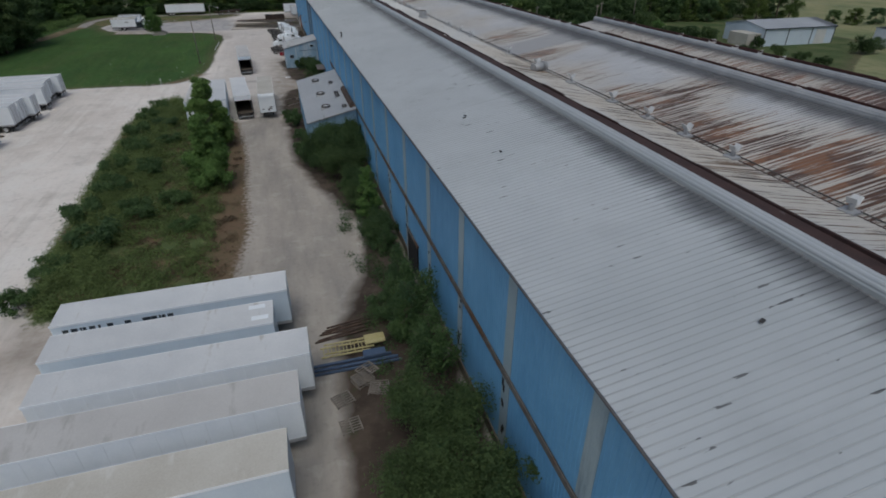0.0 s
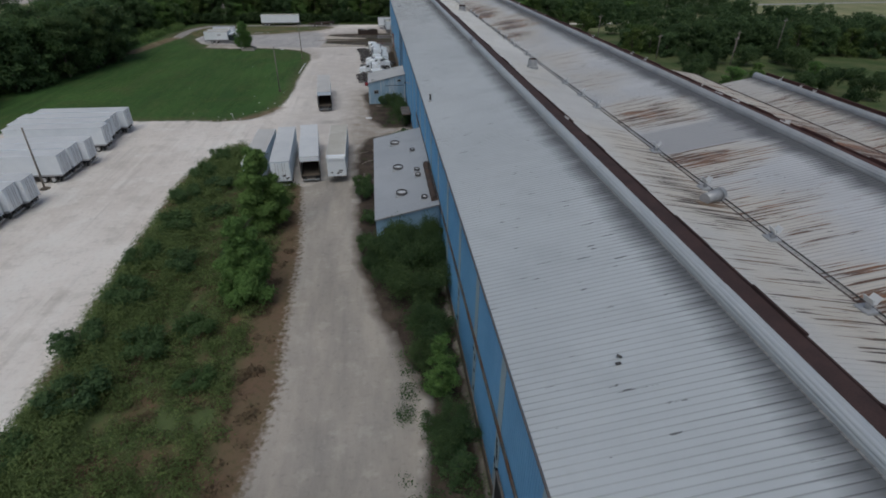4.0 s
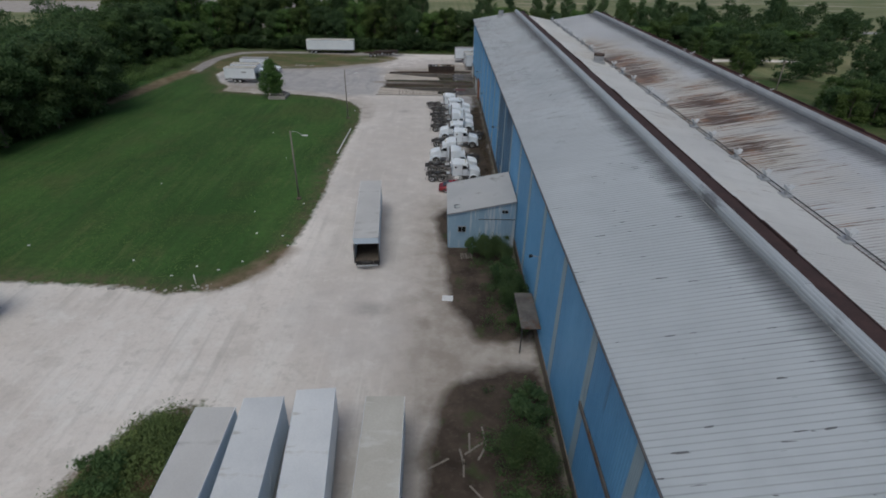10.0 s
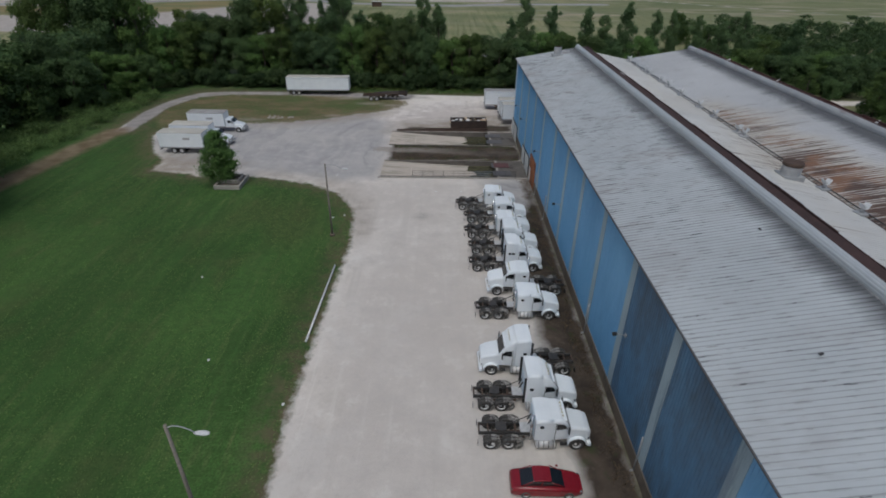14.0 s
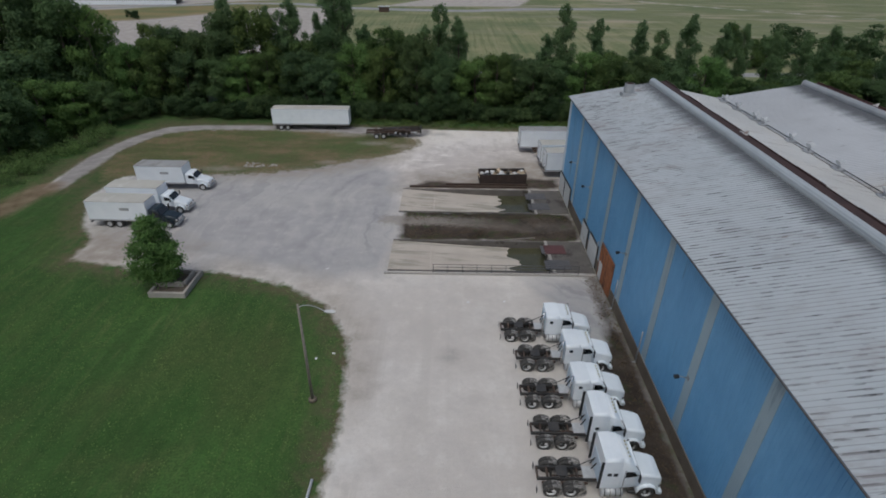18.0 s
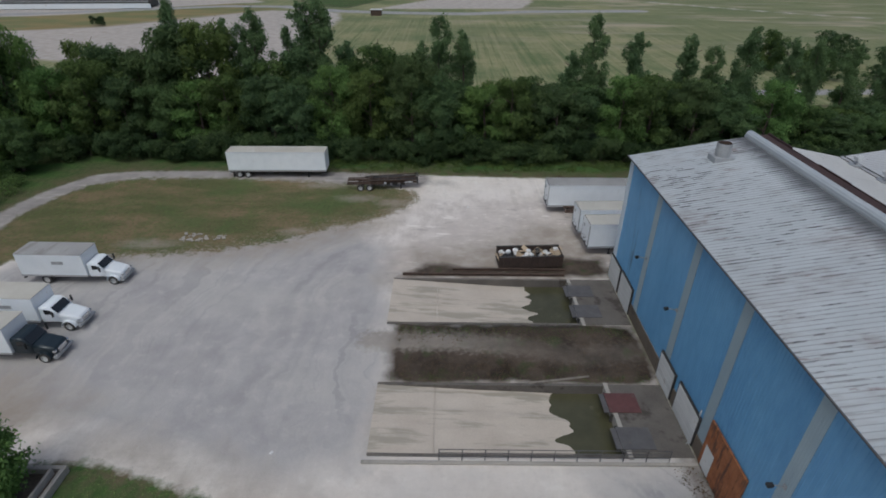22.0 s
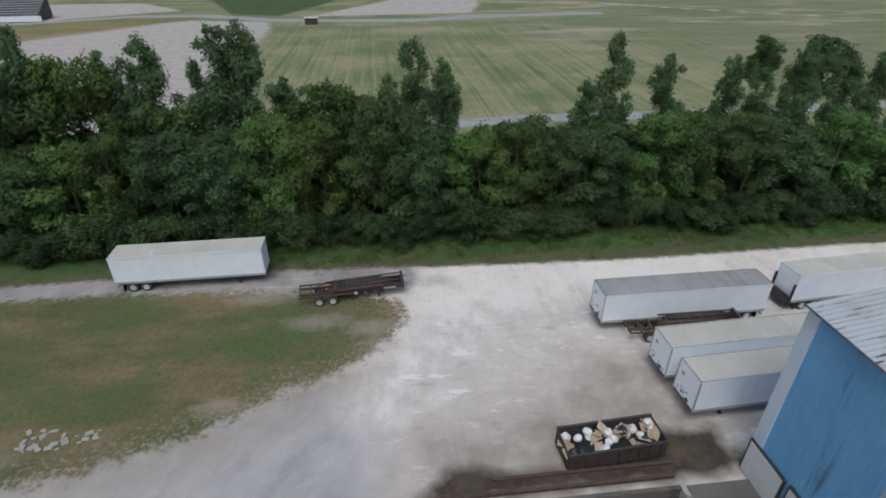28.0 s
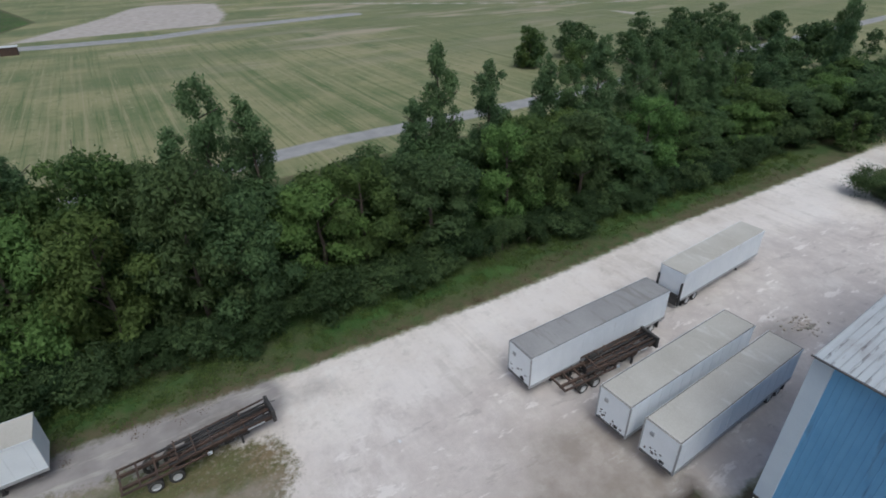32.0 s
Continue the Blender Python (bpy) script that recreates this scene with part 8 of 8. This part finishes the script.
for px, py, pz, pd in ((0.7, 25.6, 0, 20), (2.2, 26.9, 0, 25), (2.25, 26.95, 0.16, 18), (2.2, 26.9, 0.32, 24), (3.1, 25.9, 0, -20), (3.15, 25.9, 0.16, -12), (0.9, 23.3, 0, 8), (3.3, 132.6, 0, 4), (2.6, 27.4, 0.48, 30)):
    pallet(px, py, pz, pd)
rack = thing("steel_rack", "heap of yellow and blue pallet-rack frames", "rack", at=pose(0, 0, 0))
for k in range(5):
    part("blue_beam", bm_box(-0.9, 5.2 - 0.2 * k, 28.2 + 0.22 * k, 28.36 + 0.22 * k, 0.05 + 0.16 * (k % 2), 0.2 + 0.16 * (k % 2), 0.01), M["blue_steel"], rack, "blue steel rack beam")
for k in range(2):
    for s in (0, 1):
        part("upright", bm_box(-0.3 + 0.3 * k, 3.2 + 0.3 * k, 29.5 + 1.0 * s + 0.2 * k, 29.6 + 1.0 * s + 0.2 * k, 0.4 + 0.12 * k, 0.5 + 0.12 * k, 0.01), M["yellow"], rack, "faded yellow rack upright")
    for x in np.arange(-0.1, 3.2, 0.55):
        part("lacing", bm_box(x + 0.3 * k, x + 0.06 + 0.3 * k, 29.6 + 0.2 * k, 30.5 + 0.2 * k, 0.42 + 0.12 * k, 0.48 + 0.12 * k), M["yellow"], rack)
part("yellow_panel", bm_box(2.9, 4.4, 29.9, 30.9, 0.6, 0.75, 0.03), M["yellow"], rack, "yellow sheet-metal panel")
part("blue_box", bm_box(2.6, 4.2, 28.7, 29.4, 0.3, 0.62, 0.03), M["blue_steel"], rack)
for k in range(6):
    log = thing("rusty_pipe", "rusty pipe in the scrap heap", "pipe", "scrap pipes", at=pose(1.2 + 0.2 * k, 32.0 + 0.32 * k, 0.08, 0, 0, 4 + lrng.uniform(-8, 8)))
    part("pipe", bm_tube((-1.8, 0, 0), (2.4, 0, 0.05), 0.07, n=7), M["rust"], log)

for k in range(14):
    sx, sy = lrng.uniform(0.0, 3.6), lrng.uniform(93.0, 108.0)
    sc = thing("timber_scrap", "broken timber scrap lying on the dirt", "scrap", "timber scraps by the trailers", at=pose(sx, sy, 0.0, 0, 0, lrng.uniform(0, 180)))
    part("board", bm_box(-lrng.uniform(0.5, 1.3), lrng.uniform(0.4, 1.0), -0.07, 0.07, 0, 0.05, 0.01), M["wood"], sc)

# ---- far buildings and poles ----
barn = thing("far_workshop", "white metal workshop with a pale grey roof across the fields", "building", at=pose(141.8, 131.5, 0, 0, 0, -2))
part("wall", bm_box(-12, 12, -7.8, 7.8, 0, 4.6), M["bluewhite"], barn)
part("roof", bm_loft([[(-12.3, y_, z_), (12.3, y_, z_), (12.3, y_, z_ + 0.15), (-12.3, y_, z_ + 0.15)] for y_, z_ in ((-8.1, 4.5), (0, 5.9), (8.1, 4.5))]), M["roof_c"], barn)
part("gable", bm_loft([[(x_, -7.8, 4.6), (x_, 7.8, 4.6), (x_, 0, 5.85)] for x_ in (-12, 12)]), M["bluewhite"], barn)
part("eave_trim", bm_box(-12.3, 12.3, -8.2, -8.08, 4.42, 4.66), M["navy"], barn, "dark eave trim")
for k in (-11.9, -4, 4, 11.9):
    part("corner_trim", bm_box(k - 0.12, k + 0.12, -7.88, -7.8, 0, 4.6), M["navy"], barn, "dark corner trim")
part("side_shed", bm_box(-16.5, -12.1, -6.8, 0.4, 0, 3.3, 0.03), M["roof_tan"], barn, "cream lean-to shed")
part("door", bm_box(5.5, 9.0, -7.87, -7.8, 0, 3.9), M["door_white"], barn)
barn2 = thing("far_shed", "small pale metal shed beyond the fields", "building", at=pose(168, 110, 0, 0, 0, -15))
part("wall", bm_box(-8, 8, -6, 6, 0, 4.5), M["white"], barn2)
part("roof", bm_loft([[(-8.3, y_, z_), (8.3, y_, z_), (8.3, y_, z_ + 0.15), (-8.3, y_, z_ + 0.15)] for y_, z_ in ((-6.3, 4.4), (0, 5.5), (6.3, 4.4))]), M["roof_light"], barn2)


def utility_pole(x, y, h, deg):
    t = thing("utility_pole", "weathered wooden utility pole with a crossarm", "pole", "utility poles", at=pose(x, y, 0, 0, 0, deg))
    part("pole", bm_tube((0, 0, 0), (0, 0, h), 0.15, 0.1, n=8), M["wood"], t)
    part("crossarm", bm_box(-1.1, 1.1, -0.06, 0.06, h - 0.7, h - 0.55), M["wood"], t)
    for k in (-0.9, 0.0, 0.9):
        part("insulator", bm_tube((k, 0, h - 0.55), (k, 0, h - 0.35), 0.05, n=6), M["galv"], t)


for ux, uy, uh in ((110, 177, 7.5), (122, 175, 11), (85, 176, 7), (78, 205, 9), (98, 160, 8.5)):
    utility_pole(ux, uy, uh, 30)
yp = thing("wooden_pole", "bare wooden pole beside the parked trailer fleet", "pole", at=pose(-43.2, 95.1, 0))
part("pole", bm_tube((0, 0, 0), (0.15, 0, 8.6), 0.14, 0.1, n=8), M["wood"], yp)
part("rubble_base", bm_tube((0, 0, 0), (0, 0, 0.2), 0.7, 0.4, n=9), M["bark"], yp)
grand = thing("far_stand", "distant dark steel stand beside a paved lot", "stand", at=pose(-172, 474, 0, 0, 0, 8))
part("tier", bm_loft([[(-60, y_, 0), (10, y_, 0), (10, y_, z_), (-60, y_, z_)] for y_, z_ in ((0, 1.5), (18, 9.0))]), M["steel_dark"], grand)
for k in range(9):
    part("row_rail", bm_box(-60, 10, 1 + 2 * k, 1.3 + 2 * k, 1.6 + 0.83 * k, 2.3 + 0.83 * k), M["galv"], grand)
part("front_wall", bm_box(-62, 12, -1.0, -0.7, 0, 2.2), M["white"], grand)
hut = thing("far_hut", "small dark hut beside the far road", "hut", at=pose(-42, 452, 0))
part("wall", bm_box(-2.5, 2.5, -1.5, 1.5, 0, 2.6), M["rust"], hut)
part("roof", bm_box(-2.8, 2.8, -1.8, 1.8, 2.6, 2.8), M["roof_light"], hut)


# ---- island of weeds and the shrubs along the wall ----
prng = np.random.default_rng(21)


def scatter(poly, n, x_lo, x_hi, y_lo, y_hi, margin=0.4):
    px, py = prng.uniform(x_lo, x_hi, n), prng.uniform(y_lo, y_hi, n)
    keep = inside(px, py, poly) > margin
    return px[keep], py[keep]


def undergrowth(name, label, points, heights, leaves, size, mat):
    lobes = [(x, y, h * 0.45, 0.55 + 0.45 * h, h * 0.55) for (x, y), h in zip(points, heights)]
    me = leaf_mesh(name, prng, lobes, leaves, size, M[mat], inner=0.5)
    return tagged(new(name, me), label, "weeds", kind="stuff")


wx_, wy_ = scatter(ISLAND, 2600, -27, -5, 40, 111, 1.1)
sel_east = wx_ < -8.8
west = (wx_ < -17.5 + 2.0 * np.sin(wy_ * 0.2)) | (wy_ > 95) | ((wx_ > -14.5) & (wx_ < -9.5) & (prng.random(len(wx_)) < 0.55)) | (prng.random(len(wx_)) < 0.55)
west &= sel_east
pts = list(zip(wx_[west], wy_[west]))
hts = prng.uniform(0.5, 1.5, len(pts)) * np.where(np.array([p[0] for p in pts]) < -18, 1.15, 0.7)
undergrowth("weed_thicket", "dense green weeds covering the island", pts, hts, 150000, 0.100, "weed")
dry = [(x, y) for x, y in zip(wx_, wy_) if x > -19][:420]
undergrowth("dry_weeds", "dry brown weeds on the island", dry, prng.uniform(0.15, 0.4, len(dry)), 16000, 0.10, "dry_weed")
gx_, gy_ = prng.uniform(3.6, 8.6, 560), prng.uniform(5, 145, 500)
wall_weeds = [(x, y) for x, y in zip(gx_, gy_) if (x > 5.5 or prng.random() < 0.35) and not (ANX[0] - 0.3 < x and ANX[1] - 0.5 < y < ANX[2] + 0.5) and not (112 < y < 119) and not (x > SHED[0] - 0.3 and y > SHED[1] - 0.4)]
undergrowth("wall_weeds", "mixed weeds along the foot of the blue wall", wall_weeds, prng.uniform(0.25, 0.9, len(wall_weeds)), 26000, 0.09, "leaf_dark")
dx_, dy_ = prng.uniform(-13.2, 8.0, 420), prng.uniform(212.6, 219.4, 420)
dock_weeds = [(x, y) for x, y in zip(dx_, dy_) if abs(y - 216) > 1.4 or prng.random() < 0.2]
undergrowth("dock_weeds", "low brown and green weeds between the ramps", dock_weeds, prng.uniform(0.03, 0.14, len(dock_weeds)), 5500, 0.05, "dry_weed")
dx_ = prng.uniform(-13.5, 8.0, 300)
dy_ = np.where(prng.random(300) < 0.6, prng.normal(219.0, 0.35, 300), prng.normal(212.8, 0.25, 300))
undergrowth("ramp_edge_weeds", "green weeds along the ramp walls", list(zip(dx_, dy_)), prng.uniform(0.03, 0.14, 300), 2600, 0.05, "leaf_oak")
vx_, vy_ = prng.uniform(7.3, 8.7, 260), prng.uniform(145, 204, 260)
undergrowth("verge_weeds", "sparse weeds at the foot of the wall", list(zip(vx_, vy_)), prng.uniform(0.03, 0.12, 260), 4000, 0.07, "dry_weed")

EDGE = [(-80, 148), (-74.5, 160), (-73, 178), (-74, 192), (-72, 204), (-71, 220), (-69.5, 240), (-68, 252), (-80, 256), (-92, 240), (-88, 200), (-84, 150)]
ex_, ey_ = scatter(EDGE, 900, -92, -68, 148, 256, 0.2)
undergrowth("edge_growth", "bright green undergrowth along the edge of the western wood", list(zip(ex_, ey_)), prng.uniform(0.5, 2.4, len(ex_)), 70000, 0.15, "weed")
tree_kind("island_a", "dense", 8.6, 2.7, 26000, 0.150, "leaf_light", fuzz=0.20)
tree_kind("island_b", "dense", 6.6, 2.5, 21000, 0.140, "leaf_light", fuzz=0.22)
tree_kind("dark_bush", "bush", 4.2, 2.9, 18000, 0.078, "leaf_dark", fuzz=0.40)
tree_kind("sapling", "column", 4.4, 1.1, 1900, 0.085, "leaf_mid", fuzz=0.5)
tree_kind("conifer", "dense", 5.6, 1.3, 9000, 0.085, "leaf_light", fuzz=0.34)
tree_kind("shrub", "bush", 2.2, 1.4, 3200, 0.10, "leaf_mid", fuzz=0.35)
tree("island_a", -10.9, 80.0, 1.32, 1.2, label="bushy green tree on the weed island")
tree("island_b", -9.9, 65.6, 1.25, 1.38, label="lighter green young tree on the weed island")
for k, (bx, by, s) in enumerate(((-21.5, 103, 1.1), (-22.5, 96, 1.2), (-22, 88, 1.3), (-21, 80, 1.3), (-22.5, 73, 1.2), (-21.0, 66, 1.4), (-22.2, 59, 1.3), (-20, 53, 1.4), (-22.5, 48, 1.1), (-23.2, 43.0, 0.9), (-17.5, 84, 1.0), (-18, 71, 1.1), (-17, 58, 1.2), (-13, 72.5, 1.1), (-12, 86, 1.2), (-10.6, 72, 0.9), (-13.5, 60, 1.0), (-12, 54, 0.9), (-19, 92, 1.1))):
    tree("shrub", bx, by, s * 1.2, s * prng.uniform(0.8, 1.15), name="bush", label="green shrub among the island weeds", group="shrubs on the island")
WG = "shrubs along the blue wall"
for key, bx, by, s, sz in (("dark_bush", 4.4, 67.2, 1.2, 1.45), ("dark_bush", 6.0, 62.5, 1.1, 1.2), ("dark_bush", 7.2, 68.0, 1.0, 1.45), ("dark_bush", 3.4, 69.3, 0.8, 1.35), ("dark_bush", 5.6, 69.5, 0.85, 1.5), ("dark_bush", 7.8, 69.4, 0.6, 1.5), ("dark_bush", 2.2, 68.0, 0.6, 0.8), ("dark_bush", 6.6, 57.0, 0.8, 0.9), ("dark_bush", 5.6, 21.0, 1.1, 1.15), ("dark_bush", 6.5, 15.5, 1.15, 1.2), ("dark_bush", 4.2, 17.0, 0.95, 1.0), ("dark_bush", 5.0, 9.0, 1.1, 1.0), ("dark_bush", 7.0, 46.2, 0.7, 0.8), ("shrub", 5.2, 33.8, 1.1, 1.0), ("dark_bush", 6.4, 54.0, 0.7, 0.7),
                           ("shrub", 6.2, 30.5, 1.1, 1.2), ("shrub", 6.9, 44.5, 1.0, 1.0), ("shrub", 0.6, 87.5, 1.0, 1.2), ("shrub", 0.3, 91.0, 0.9, 1.1), ("dark_bush", 6.3, 105.0, 0.75, 0.8), ("shrub", 7.2, 109.5, 1.2, 1.3), ("shrub", 5.6, 101.0, 0.9, 0.9),
                           ("dark_bush", 7.4, 123.5, 0.65, 0.9), ("shrub", 7.2, 127.5, 1.2, 1.5), ("dark_bush", 6.4, 132.0, 0.75, 0.75), ("shrub", 4.4, 133.4, 1.0, 1.2), ("shrub", 7.8, 119.8, 1.0, 1.2), ("shrub", 1.2, 80.0, 0.8, 0.9), ("shrub", 1.2, 73.5, 0.9, 1.0)):
    tree(key, bx, by, s, sz, name="bush", label="dense green shrub against the blue wall", group=WG)
for bx, by, q in ((6.0, 30.0, 0.9), (6.4, 32.4, 1.0), (6.3, 31.2, 1.2), (5.6, 34.4, 0.9), (6.8, 34.0, 1.1), (7.2, 28.2, 1.2), (6.2, 27.2, 1.0), (7.6, 36.4, 0.9), (7.0, 38.4, 0.8), (7.8, 31.6, 1.2), (6.4, 36.6, 0.7), (6.9, 43.2, 0.8), (5.4, 47.4, 0.6), (7.5, 25.4, 1.2)):
    tree("sapling", bx, by, q, q * prng.uniform(0.8, 1.1), name="tree", label="thin straggly sapling by the blue wall", group="saplings by the blue wall")
tree("conifer", 6.7, 50.6, 1.15, name="tree", label="narrow light green young tree by the wall")
for bx, by, s in ((66, 244.5, 1.6), (69, 243, 1.5), (67.5, 240, 1.6), (71, 240.5, 1.4)):
    tree("dark_bush", bx, by, s, s * 0.7, name="bush", label="dark rounded shrub by the far drive", group="shrubs by the far drive")
# verge between the yard and the belt
kx_, ky_ = prng.uniform(-40, 75, 900), prng.uniform(257.2, 262.0, 900)
undergrowth("verge_growth", "low green weeds on the verge below the tree belt", list(zip(kx_, ky_)), prng.uniform(0.05, 0.40, 900) * np.clip((ky_ - 256.6) / 3.0, 0.25, 1.4), 42000, 0.085, "leaf_oak")
kx_, ky_ = prng.uniform(-40, 70, 260), prng.uniform(255.6, 258.6, 260)
undergrowth("verge_litter", "dry brown weeds at the edge of the gravel", list(zip(kx_, ky_)), prng.uniform(0.03, 0.12, 260), 5000, 0.06, "dry_weed")
rubble = bmesh.new()
for k in range(90):
    a, rr = prng.uniform(0, 6.283), abs(prng.normal()) * 1.1
    q = prng.uniform(0.05, 0.15)
    bm_box(31.3 + rr * 1.4 * math.cos(a) - q, 31.3 + rr * 1.4 * math.cos(a) + q, 236.6 + rr * math.sin(a) - q * 0.8, 236.6 + rr * math.sin(a) + q * 0.8, 0.0, q * prng.uniform(0.5, 1.3), 0.03, rubble)
me = bpy.data.meshes.new("rubble_pile")
rubble.to_mesh(me)
rubble.free()
me.materials.append(M["slab"])
tagged(new("rubble_pile", me), "low heap of pale broken concrete on the gravel", "rubble", kind="stuff")
# tall poplars standing in the belt
for k, (bx, by, h) in enumerate(((-55.3, 275, 23.1), (-46.8, 275, 20.4), (-41.4, 275, 21.7), (-43.6, 275, 19.5), (-32.8, 275, 23.2), (-30.2, 275, 23.2), (-35.8, 275, 19), (-26.2, 275, 17), (-13.2, 275, 16.7), (-10.1, 275, 21), (-5.8, 275, 18.8), (12.9, 275, 15.3), (16.2, 275, 21.3), (23.6, 275, 18.6), (32.4, 275, 18.1), (36.8, 275, 16.5), (42.5, 275, 19.8), (50.3, 275, 17.6), (54.6, 275, 17.8), (61.1, 275, 16.7), (67.7, 275, 16), (74, 276, 17.5), (88, 276, 16), (112, 275, 19.5), (117, 278, 20))):
    w = {-32.8: 1.4, -30.2: 1.4, -41.4: 1.3, -55.3: 1.3}.get(bx, prng.uniform(0.9, 1.12))
    tree("poplar%d" % (k % 3), bx, by, w, h / 14.0, label="tall narrow poplar rising above the belt", group="poplars in the tree belt")
nx_, ny_ = scatter(NORTH_LAWN, 5200, -64, -16, 231, 253, 0.2)
undergrowth("rough_grass", "rough tufts of grass on the worn northern lawn", list(zip(nx_, ny_)), prng.uniform(0.02, 0.12, len(nx_)), 16000, 0.045, "weed")
# grass tufts on the mown lawn
lx_, ly_ = scatter(LAWN, 60000, -62, -15.5, 125, 205, 0.3)
keep_ = np.array([noise.noise((x * 0.25, y * 0.05, 3.0)) > -0.15 for x, y in zip(lx_, ly_)])
lx_, ly_ = lx_[keep_], ly_[keep_]
tuft = leaf_mesh("lawn_tufts", prng, [(0, 0, 0, 1, 1)], len(lx_), 0.075, M["weed"])
co = np.zeros(len(tuft.vertices) * 3, np.float32)
tuft.vertices.foreach_get("co", co)
co = co.reshape(-1, 4, 3)
co -= co.mean(1, keepdims=True)
co[:, :, 2] *= 0.5
co += np.stack([lx_, ly_, np.full(len(lx_), 0.04)], 1)[:, None, :]
tuft.vertices.foreach_set("co", co.astype(np.float32).ravel())
tuft.update()
tagged(new("lawn_tufts", tuft), "loose clippings and tufts on the mown lawn", "grass", kind="stuff")
